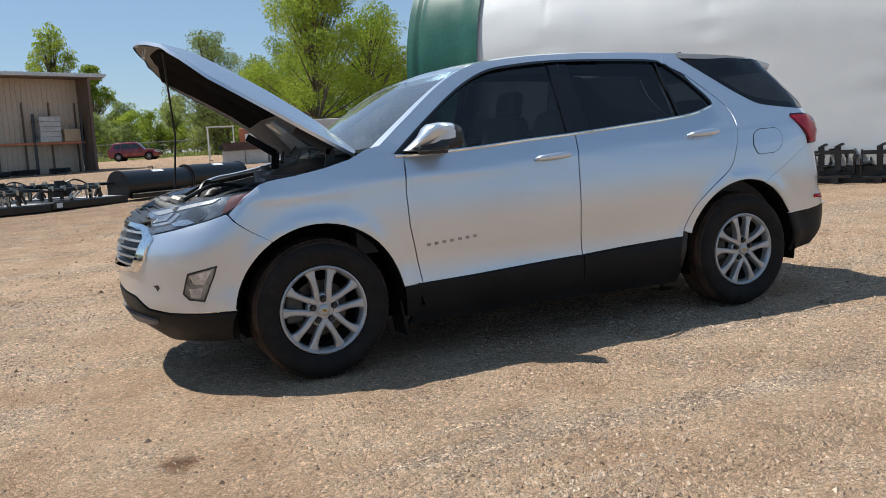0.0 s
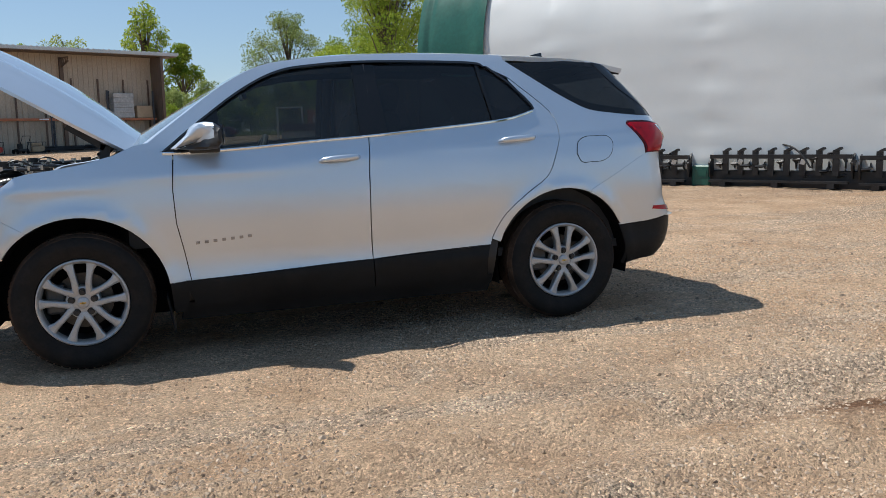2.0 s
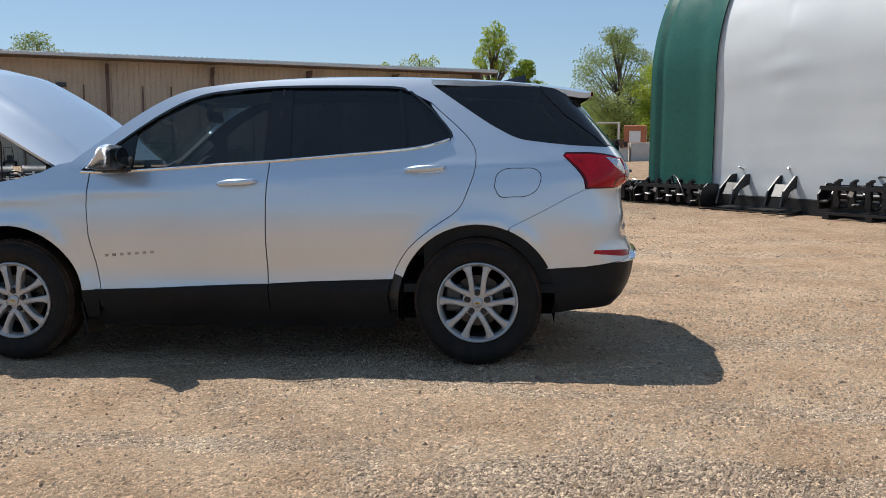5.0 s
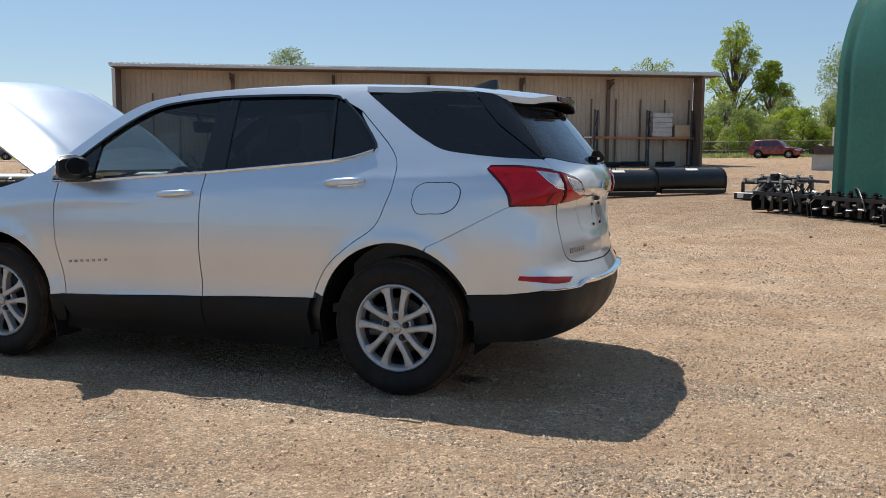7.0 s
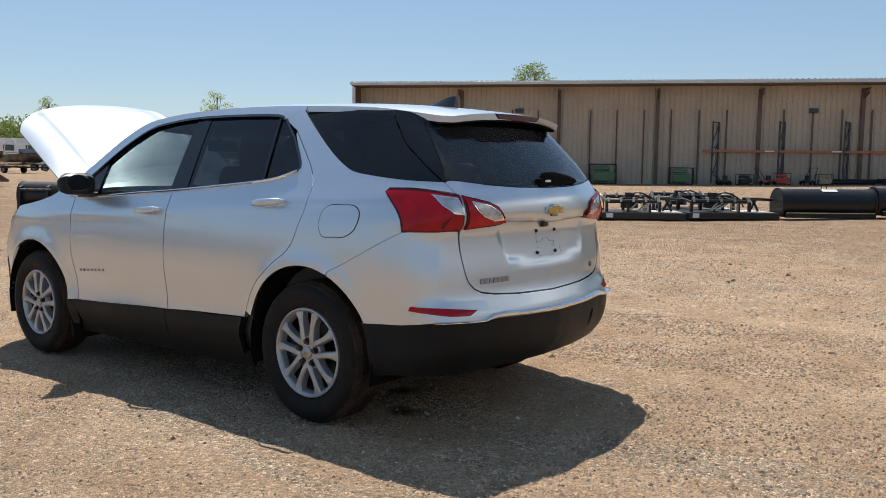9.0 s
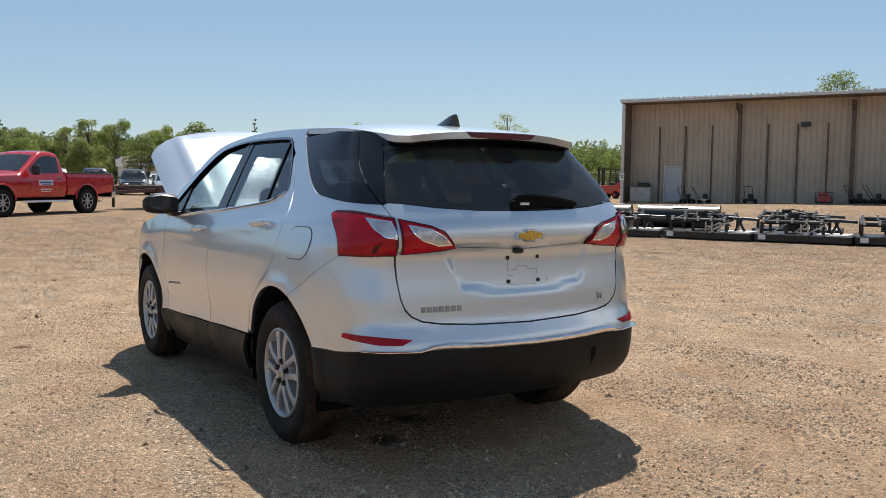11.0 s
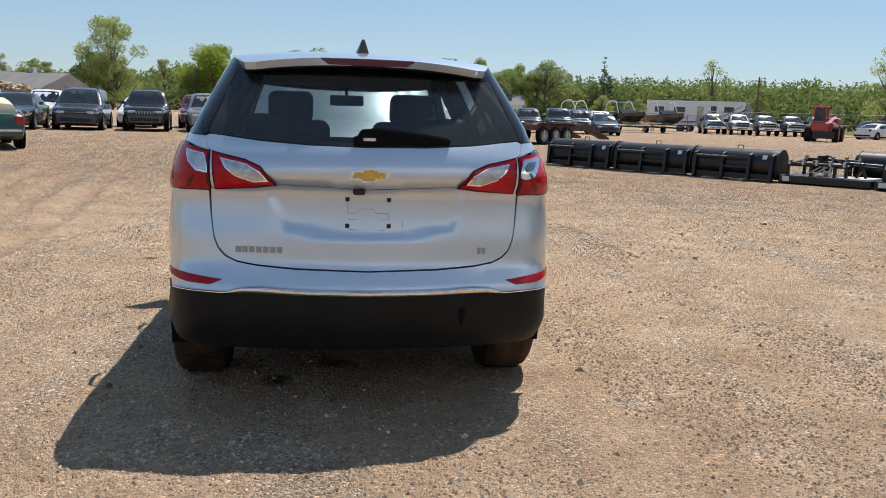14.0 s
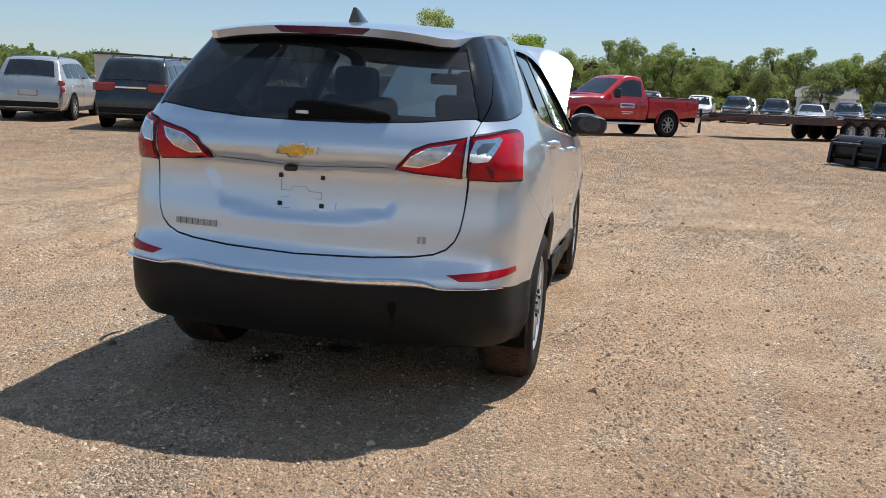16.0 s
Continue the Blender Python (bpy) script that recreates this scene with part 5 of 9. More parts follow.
    part("wiper_label", bm, M_STICKER, wiper)
    # high brake lamp and aerial fin
    bm = bmesh.new()
    rings = []
    for v, h in ((-0.20, 0.004), (-0.17, 0.015), (0.0, 0.018), (0.17, 0.015), (0.20, 0.004)):
        p = top_s(1.985, -v / 0.58)
        rings.append([(p.x - 0.01, v, p.z + 0.001), (p.x + 0.010, v, p.z - 0.004), (p.x + 0.012, v, p.z - 1.9 * h), (p.x - 0.01, v, p.z - 1.9 * h)])
    loft(bm, rings)
    part("high_brake_lamp", bm, M_DARKRED, CAR)
    bm = bmesh.new()
    rings = []
    for x, w, h in ((1.43, 0.004, 0.002), (1.46, 0.026, 0.012), (1.52, 0.036, 0.034), (1.58, 0.036, 0.058), (1.625, 0.030, 0.070), (1.632, 0.026, 0.066)):
        zb = top_s(min(x, 1.63), 0).z - 0.004
        rings.append([(x, -w, zb), (x, -w * 0.6, zb + h * 0.55), (x, -w * 0.22, zb + h), (x, w * 0.22, zb + h), (x, w * 0.6, zb + h * 0.55), (x, w, zb)])
    loft(bm, rings)
    part("aerial_fin", bm, M_GLOSSBLACK, CAR, "black shark-fin aerial", True)


car_fittings()


def car_interior():
    bm = bmesh.new()
    box(bm, (2.7, 1.5, 0.05), (0.55, 0, 0.42))
    box(bm, (0.9, 1.44, 0.40), (1.5, 0, 0.60))
    part("cabin_floor", bm, M_TRIM, CAR)
    sheet("headlining", [(-0.3, -0.9), (1.7, -0.9), (1.7, 0.9), (-0.3, 0.9)], lambda u, v: top_s(u, v) - Vector((0, 0, 0.035)), lambda u, v: -top_n(u, v), surface("headlining", (0.32, 0.31, 0.30), (0.36, 0.35, 0.34), 4, 0.9), CAR, flip=True, thick=0.002, res=0.15, fine=0.15)
    bm = bmesh.new()
    prism(bm, [(-1.12, 0.6), (-1.12, 1.035), (-0.85, 1.06), (-0.60, 1.02), (-0.52, 0.90), (-0.55, 0.6)], -0.74, 0.74)
    part("dashboard", bm, M_TRIM, CAR)
    bm = bmesh.new()
    c = Vector((-0.40, -0.37, 1.0))
    r = Matrix.Rotation(radians(-68), 3, "Y")
    tube(bm, [c + r @ Vector((0.185 * math.cos(a), 0.185 * math.sin(a), 0)) for a in np.linspace(0, 2 * math.pi, 26, endpoint=False)], 0.016, 8, True)
    for a in (0.2, math.pi - 0.2, -math.pi / 2):
        rod(bm, c, c + r @ Vector((0.18 * math.cos(a + math.pi / 2), 0.18 * math.sin(a + math.pi / 2), 0)), 0.016)
    rod(bm, c, c + Vector((-0.2, 0, -0.06)), 0.03)
    part("steering_wheel", bm, M_TRIM, CAR)
    for y in (-0.37, 0.37):
        bm = bmesh.new()
        box(bm, (0.50, 0.50, 0.16), (0.0, y, 0.66), (0, -6, 0), 0.05, 3)
        box(bm, (0.15, 0.48, 0.62), (0.32, y, 0.99), (0, 14, 0), 0.06, 3)
        box(bm, (0.10, 0.27, 0.19), (0.42, y, 1.37), (0, 12, 0), 0.045, 3)
        rod(bm, (0.39, y - 0.07, 1.20), (0.42, y - 0.07, 1.34), 0.008)
        rod(bm, (0.39, y + 0.07, 1.20), (0.42, y + 0.07, 1.34), 0.008)
        part("front_seat", bm, M_TRIM, CAR, smooth=True)
    bm = bmesh.new()
    box(bm, (0.48, 1.30, 0.16), (0.92, 0, 0.66), (0, -6, 0), 0.05, 3)
    box(bm, (0.14, 1.34, 0.56), (1.22, 0, 0.93), (0, 16, 0), 0.05, 3)
    for y in (-0.45, 0.45):
        box(bm, (0.09, 0.26, 0.13), (1.32, y, 1.25), (0, 14, 0), 0.04, 3)
    part("rear_seat", bm, M_TRIM, CAR, smooth=True)
    bm = bmesh.new()
    box(bm, (0.03, 0.24, 0.075), (-0.42, 0.0, 1.44), (0, -12, 0), 0.012, 2)
    rod(bm, (-0.44, 0, 1.47), (-0.50, 0, 1.53), 0.012)
    part("inside_mirror", bm, M_BLACKPL, CAR)
    for sgn in (-1, 1):
        bm = bmesh.new()
        pts = [shell(sx(0.23, z), z) for z in (1.05, 1.2, 1.4, 1.55)]
        tube(bm, [(p.x, sgn * (-p.y - 0.05), p.z) for p in pts], 0.035, 8)
        part("inside_pillar_trim", bm, M_TRIM, CAR)
    skin("quarter_inner_trim", X([(0.99, 1.53), (1.10, 1.585), (1.17, 1.580), (1.40, 1.432), (1.52, 1.356), (1.61, 1.316), (1.735, 1.294), (1.95, 1.265), (1.95, 1.10), (1.30, 1.10), (1.23, 1.27), (1.10, 1.44)]), M_FELT, off=-0.024, thick=0.003)
    skin("rail_inner_trim", X([p for p in ROOF_EDGE if -0.8 < p[0] < 1.1] + [(1.09, 1.57), (0.90, 1.56), (0.58, 1.574), (0.2, 1.577), (-0.07, 1.56), (-0.27, 1.527), (-0.47, 1.43), (-0.70, 1.27)]), M_FELT, off=-0.034, thick=0.003)


car_interior()


# ---- shed: a long open-fronted storage building ----
M_SHEDWALL = surface("beige_steel_siding", (0.43, 0.355, 0.27), (0.51, 0.425, 0.33), 0.35, 0.55, 0, 0.05, 30.0, dirt=(0.27, 0.20, 0.14), dirt_amt=0.28, stretch=(1, 1, 0.25))
M_SHEDDARK = surface("brown_steel_framing", (0.10, 0.065, 0.045), (0.16, 0.10, 0.07), 1.2, 0.6, 0, 0.1, 40.0)
M_FASCIA = surface("galvanised_roof", (0.50, 0.50, 0.49), (0.60, 0.60, 0.58), 0.6, 0.4, 0.5, 0.04, 30.0)
M_SOFFIT = surface("brown_soffit", (0.15, 0.105, 0.075), (0.20, 0.14, 0.10), 0.8, 0.7)
M_TRIMGREY = surface("pale_grey_trim", (0.52, 0.50, 0.46), (0.62, 0.60, 0.56), 0.8, 0.5)
M_DOORGREY = surface("grey_door_paint", (0.42, 0.44, 0.46), (0.50, 0.52, 0.53), 1.0, 0.45)
M_ORANGE = surface("orange_rack_beam", (0.42, 0.13, 0.05), (0.50, 0.17, 0.07), 1.0, 0.5, dirt=(0.2, 0.1, 0.06), dirt_amt=0.4)
M_RACKBLUE = surface("dark_rack_steel", (0.025, 0.03, 0.04), (0.05, 0.055, 0.065), 2.0, 0.5)
M_CARTON = surface("cardboard", (0.40, 0.28, 0.17), (0.50, 0.36, 0.23), 1.5, 0.8)
M_WRAP = surface("grey_wrapped_goods", (0.40, 0.38, 0.36), (0.55, 0.53, 0.50), 2.5, 0.5, 0, 0.2, 12.0)
M_CONCRETE = surface("concrete", (0.46, 0.43, 0.39), (0.58, 0.55, 0.50), 0.9, 0.85, 0, 0.2, 25.0, dirt=(0.3, 0.25, 0.2), dirt_amt=0.3)
M_RED = paint("machine_red", (0.48, 0.025, 0.018), 0, 0.4)
M_GREENM = paint("machine_green", (0.03, 0.14, 0.045), 0, 0.4)
SHED_L, SHED_A = Vector((-31.90, 33.60, 0.2)), math.degrees(math.atan2(0.4508, 0.8926))
SHED_M = pose(*SHED_L, 0, 0, SHED_A)


def shed_at(a, y, z=None):
    p = SHED_M @ Vector((a, y, 0))
    return (p.x, p.y, gz(p.x, p.y) if z is None else z)


def build_shed():
    shed = thing("storage_shed", tuple(SHED_L), SHED_A, "long beige metal storage shed with an overhanging flat roof", "building")
    wy, top = 1.30, 5.95
    bm = bmesh.new()
    prof, x = [], 0.05
    while x < 34.2:
        prof += [(x, 0.0), (x + 0.21, 0.0), (x + 0.235, -0.03), (x + 0.265, -0.03)]
        x += 0.29
    lo = [bm.verts.new((a, wy + d, -0.1)) for a, d in prof]
    hi = [bm.verts.new((a, wy + d, top)) for a, d in prof]
    for i in range(len(prof) - 1):
        bm.faces.new((lo[i], lo[i + 1], hi[i + 1], hi[i]))
    part("wall", bm, M_SHEDWALL, shed, "ribbed beige siding")
    bm = bmesh.new()
    box(bm, (34.2, 12.0, 6.0), (17.15, 7.5, 2.9))
    part("building_core", bm, M_SHEDWALL, shed)
    for a in (0.0, 34.35):
        bm = bmesh.new()
        prof = []
        for i in range(6):
            prof += [(0.03, 0.23 * i), (0.03, 0.17 + 0.23 * i), (0.045, 0.18 + 0.23 * i), (0.045, 0.22 + 0.23 * i)]
        prism(bm, [(a + x, y) for x, y in prof] + [(a - x, y) for x, y in prof[::-1]], -0.1, 5.9, "z")
        part("end_wall", bm, M_SOFFIT, shed)
        bm = bmesh.new()
        box(bm, (0.18, 0.10, 5.9), (a, -0.03, 2.85), bev=0.01)
        part("corner_trim", bm, M_TRIMGREY if a == 0 else M_SHEDDARK, shed)
    bm = bmesh.new()
    prism(bm, [(-0.05, 5.98), (13.8, 5.6), (13.8, 5.75), (-0.05, 6.10)], -0.25, 35.5, "x")
    part("roof", bm, M_FASCIA, shed, "grey corrugated metal roof")
    bm = bmesh.new()
    for i in range(117):
        box(bm, (0.09, 0.5, 0.05), (-0.1 + i * 0.304, 0.15, 6.10), (-1.4, 0, 0))
    part("roof_rib", bm, M_FASCIA, shed)["kind"] = "stuff"
    bm = bmesh.new()
    box(bm, (35.6, 0.06, 0.17), (17.6, -0.06, 5.99), bev=0.01)
    part("gutter", bm, M_FASCIA, shed)
    bm = bmesh.new()
    box(bm, (35.5, 1.35, 0.07), (17.6, 0.66, 5.90))
    part("soffit", bm, M_SOFFIT, shed)
    cols = [0.35, 6.4, 12.25, 17.9, 23.5, 28.9]
    for a in cols[1:]:
        bm = bmesh.new()
        box(bm, (0.20, 0.16, 5.75), (a, wy - 0.10, 2.8))
        part("column", bm, M_SHEDDARK, shed)
        bm = bmesh.new()
        beam(bm, (a, wy - 0.15, 5.62), (a + 0.0, 0.1, 5.62), 0.07, 0.07)
        beam(bm, (a, wy - 0.15, 5.15), (a + 0.0, 0.1, 5.40), 0.07, 0.07)
        for k in range(4):
            y0, y1 = wy - 0.2 - 0.26 * k, wy - 0.2 - 0.26 * (k + 1)
            beam(bm, (a, y0, 5.18 + 0.05 * k), (a, y1, 5.62), 0.04, 0.04)
        part("bracket_truss", bm, M_SHEDDARK, shed)
    a = 1.82
    i = 0
    while a < 34.5:
        if all(abs(a - c) > 0.5 for c in cols):
            bm = bmesh.new()
            box(bm, (0.085, 0.07, 4.55), (a, wy - 0.065, 2.25))
            part("wall_stud", bm, M_SHEDDARK, shed)
        a += 1.535 if i % 2 else 1.53
        i += 1
    door = bmesh.new()
    box(door, (0.92, 0.06, 2.02), (2.66, wy - 0.06, 1.12), bev=0.01)
    d = part("door", door, M_DOORGREY, shed, "closed pale grey steel door")
    bm = bmesh.new()
    for x, w, z, h in ((2.16, 0.07, 1.14, 2.1), (3.16, 0.07, 1.14, 2.1), (2.66, 1.07, 2.18, 0.07)):
        box(bm, (w, 0.10, h), (x, wy - 0.07, z))
    part("door_frame", bm, M_TRIMGREY, d)
    bm = bmesh.new()
    cyl(bm, 0.03, 0.06, (3.03, wy - 0.12, 1.08), (90, 0, 0), 10)
    part("door_knob", bm, M_STEEL, d)
    for a in (9.9, 26.33):
        bm = bmesh.new()
        box(bm, (0.48, 0.16, 0.24), (a, wy - 0.16, 4.47), bev=0.02)
        box(bm, (0.36, 0.02, 0.14), (a, wy - 0.25, 4.46))
        part("wall_light", bm, M_RACKBLUE, shed)
    bm = bmesh.new()
    box(bm, (0.28, 0.03, 0.42), (0.0, -0.10, 1.55))
    s = part("notice_plate", bm, M_STICKER, shed)
    bm = bmesh.new()
    box(bm, (0.20, 0.01, 0.05), (0.0, -0.12, 1.60))
    box(bm, (0.12, 0.01, 0.08), (0.03, -0.12, 1.50))
    part("notice_bar", bm, M_BLACKPL, s)
    return shed


build_shed()


def storage_rack():
    x0, y0, z0 = shed_at(27.5, 0.75)
    zb = 0.58
    rack = thing("pallet_rack", (*shed_at(20.4, 0.95)[:2], zb), SHED_A, "long pallet rack with dark uprights and orange beams", "rack")
    for a in (0.55, 4.1, 7.5, 10.75, 13.55):
        bm = bmesh.new()
        for d in (-0.42, 0.28):
            box(bm, (0.09, 0.07, 3.5), (a + (d + 0.4) * 0.55, d, 1.72))
        for z in (0.4, 2.0, 3.4):
            beam(bm, (a, -0.42, z), (a + 0.36, 0.28, z), 0.04, 0.04)
        for z in (0.4, 1.4, 2.3):
            beam(bm, (a, -0.42, z), (a + 0.36, 0.28, z + 0.9), 0.04, 0.04)
        part("upright_frame", bm, M_RACKBLUE, rack)
    for y in (-0.42, 0.3):
        bm = bmesh.new()
        box(bm, (13.6, 0.05, 0.13), (6.9, y, 1.80))
        part("beam", bm, M_ORANGE, rack)
    for a in (3.6, 7.1):
        bm = bmesh.new()
        box(bm, (0.5, 0.02, 0.07), (a, -0.455, 1.81))
        part("beam_label", bm, M_STICKER, rack)
    bm = bmesh.new()
    for i in range(5):
        box(bm, (1.25 - 0.03 * (i % 2), 0.62, 0.28), (11.75, -0.06, 2.02 + 0.29 * i), (0, 0, 1.5 * (i % 3 - 1)), 0.02)
    solid("wrapped_pallet_load", bm, M_WRAP, "grey shrink-wrapped stack of goods on the rack", "goods", at=rack.matrix_world.copy())
    bm = bmesh.new()
    box(bm, (1.05, 0.6, 0.72), (13.05, -0.05, 2.24), (0, 0, 2), 0.015)
    box(bm, (0.9, 0.02, 0.03), (13.05, -0.36, 2.30))
    solid("cardboard_box", bm, M_CARTON, "large brown cardboard box on the rack", "box", at=rack.matrix_world.copy())


storage_rack()


def mower(loc, rz, deck, label):
    t = thing("lawn_mower", loc, rz, label, "mower")
    bm = bmesh.new()
    box(bm, (0.55, 0.5, 0.16), (0, 0, 0.20), bev=0.05, seg=2)
    part("deck", bm, deck, t)
    bm = bmesh.new()
    cyl(bm, 0.14, 0.22, (0.05, 0, 0.38), n=14)
    box(bm, (0.2, 0.24, 0.1), (0.05, 0, 0.5), bev=0.03)
    part("engine", bm, M_BLACKPL, t)
    bm = bmesh.new()
    tube(bm, [(-0.25, -0.22, 0.25), (-0.62, -0.22, 0.80), (-0.70, -0.22, 0.95), (-0.70, 0.22, 0.95), (-0.62, 0.22, 0.80), (-0.25, 0.22, 0.25)], 0.018, 6)
    part("handle", bm, M_BLACKPL, t)
    for x in (-0.22, 0.24):
        for y in (-0.28, 0.28):
            bm = bmesh.new()
            cyl(bm, 0.12, 0.06, (x, y, 0.12), (90, 0, 0), 14)
            part("wheel", bm, M_RUBBER, t)


mower(shed_at(3.75, 0.55), SHED_A + 70, M_BLACKPL, "black push mower standing by the shed wall")
mower(shed_at(4.75, 0.4), SHED_A + 5, M_STEEL, "grey push mower with a raised handle by the shed")
mower(shed_at(7.25, 0.5), SHED_A + 90, M_BLACKPL, "black push mower standing against the beige siding")
mower(shed_at(12.7, 0.5), SHED_A + 30, M_BLACKPL, "dark mower parked beside the shed column")
mower(shed_at(13.6, 0.5), SHED_A - 20, M_BLACKPL, "dark mower low against the shed wall")
mower(shed_at(21.6, 0.15), SHED_A + 10, M_BLACKPL, "black mower below the orange rack beam")
mower(shed_at(23.9, 0.1), SHED_A - 40, M_RED, "red mower under the pallet rack")
mower(shed_at(26.0, 0.1), SHED_A + 100, M_BLACKPL, "black mower with tall handles under the rack")


def small_engine(loc, rz, mat, label, cat="machine", s=1.0):
    t = thing("engine_unit", loc, rz, label, cat)
    bm = bmesh.new()
    tube(bm, [(-0.4 * s, -0.25 * s, 0.05), (-0.4 * s, -0.25 * s, 0.6 * s), (0.4 * s, -0.25 * s, 0.6 * s), (0.4 * s, -0.25 * s, 0.05)], 0.02 * s, 6)
    tube(bm, [(-0.4 * s, 0.25 * s, 0.05), (-0.4 * s, 0.25 * s, 0.6 * s), (0.4 * s, 0.25 * s, 0.6 * s), (0.4 * s, 0.25 * s, 0.05)], 0.02 * s, 6)
    beam(bm, (-0.4 * s, -0.25 * s, 0.04), (0.4 * s, -0.25 * s, 0.04), 0.04, 0.06)
    beam(bm, (-0.4 * s, 0.25 * s, 0.04), (0.4 * s, 0.25 * s, 0.04), 0.04, 0.06)
    part("frame", bm, M_BLACKPL, t)
    bm = bmesh.new()
    box(bm, (0.5 * s, 0.36 * s, 0.30 * s), (-0.05 * s, 0, 0.22 * s), bev=0.05 * s, seg=2)
    cyl(bm, 0.16 * s, 0.3 * s, (0.22 * s, 0, 0.25 * s), (90, 0, 0), 16)
    part("motor", bm, mat, t)
    bm = bmesh.new()
    box(bm, (0.5 * s, 0.34 * s, 0.14 * s), (-0.05 * s, 0, 0.48 * s), bev=0.04 * s, seg=2)
    part("tank", bm, mat, t)


small_engine(shed_at(11.05, 0.5), SHED_A, M_RED, "red portable machine on the shed apron")
small_engine(shed_at(14.9, 0.6), SHED_A, M_GREENM, "green machine with a tank against the shed wall", s=1.9)
small_engine(shed_at(19.3, 0.6), SHED_A, M_GREENM, "dark green crate-like machine by the wall", s=1.6)
small_engine(shed_at(22.7, 0.2), SHED_A + 15, M_BLACKPL, "black engine unit under the rack")
small_engine(shed_at(24.7, 0.2), SHED_A - 10, M_RED, "red engine unit under the rack", s=1.1)
small_engine(shed_at(26.9, 0.25), SHED_A, M_CARTON, "tan engine unit under the rack", s=1.0)


def block_stack():
    t = thing("block_pallet", shed_at(0.95, 0.7), SHED_A, "pale stack of stone blocks on a pallet by the shed corner", "stone blocks")
    for i in range(5):
        for j in range(3):
            bm = bmesh.new()
            box(bm, (0.40, 0.6, 0.155), (-0.41 + 0.41 * j, 0, 0.20 + 0.16 * i), (0, 0, 0), 0.012)
            part("block", bm, M_CONCRETE, t)
    bm = bmesh.new()
    for j in range(5):
        box(bm, (0.12, 0.8, 0.03), (-0.56 + 0.28 * j, 0, 0.105))
    for y in (-0.33, 0.33):
        box(bm, (1.25, 0.08, 0.09), (0, y, 0.045))
    part("pallet", bm, M_CARTON, t)
    bm = bmesh.new()
    box(bm, (0.7, 0.5, 0.22), (0.15, 0, 1.08), (4, 6, 8), 0.03)
    part("tarpaulin", bm, M_BLACKPL, t)


block_stack()
for i, (a, l) in enumerate(((28.2, 2.6), (30.3, 1.6), (32.3, 1.2))):
    at = shed_at(a, 0.3)
    t = thing("pipe_bundle", at, SHED_A, "low bundle of dark steel bars on the ground", "steel bars")
    rnd = random.Random(i)
    for k in range(5):
        bm = bmesh.new()
        z = 0.06 + 0.055 * k
        rod(bm, (-l / 2, rnd.uniform(-0.15, 0.15), z), (l / 2, rnd.uniform(-0.15, 0.15), z + 0.02), 0.035)
        part("bar", bm, M_BLACKSTEEL, t)
    bm = bmesh.new()
    box(bm, (l * 0.5, 0.3, 0.08), (0, 0, 0.04))
    part("bearer", bm, M_BLACKSTEEL, t)


# ---- fabric storage tent with a green end band ----
M_TENTGREEN = surface("green_vinyl", (0.010, 0.082, 0.058), (0.014, 0.10, 0.070), 0.7, 0.42, 0, 0.08, 14.0)
M_TENTWHITE = surface("white_vinyl", (0.56, 0.59, 0.595), (0.62, 0.645, 0.645), 0.6, 0.45, 0, 0.01, 60.0, dirt=(0.66, 0.64, 0.60), dirt_amt=0.10, amp=0.1)
TENT_A = Vector((4.05, 11.62, 0.0))
TENT_D = Vector((0.565, -0.825, 0.0)).normalized()
TENT_N = Vector((-TENT_D.y, TENT_D.x, 0.0)) * 1.0
if TENT_N.x < 0:
    TENT_N = -TENT_N


def tent_point(l, q, lift=0.0):
    """q runs up the wall and over the arch: 0 at the foot, 1 at the ridge."""
    z0, zc, r = 0.30, 2.45, 3.25
    h1 = zc - z0
    total = h1 + r * math.pi / 2
    s = q * total
    if s < h1:
        off, z, n = 0.0, z0 + s, (-1.0, 0.0)
    else:
        a = (s - h1) / r
        off, z, n = r - r * math.cos(a), zc + r * math.sin(a), (-math.cos(a), math.sin(a))
    off += n[0] * lift
    z += n[1] * lift
    p = TENT_A + TENT_D * l + TENT_N * off
    return Vector((p.x, p.y, z + 0.16))


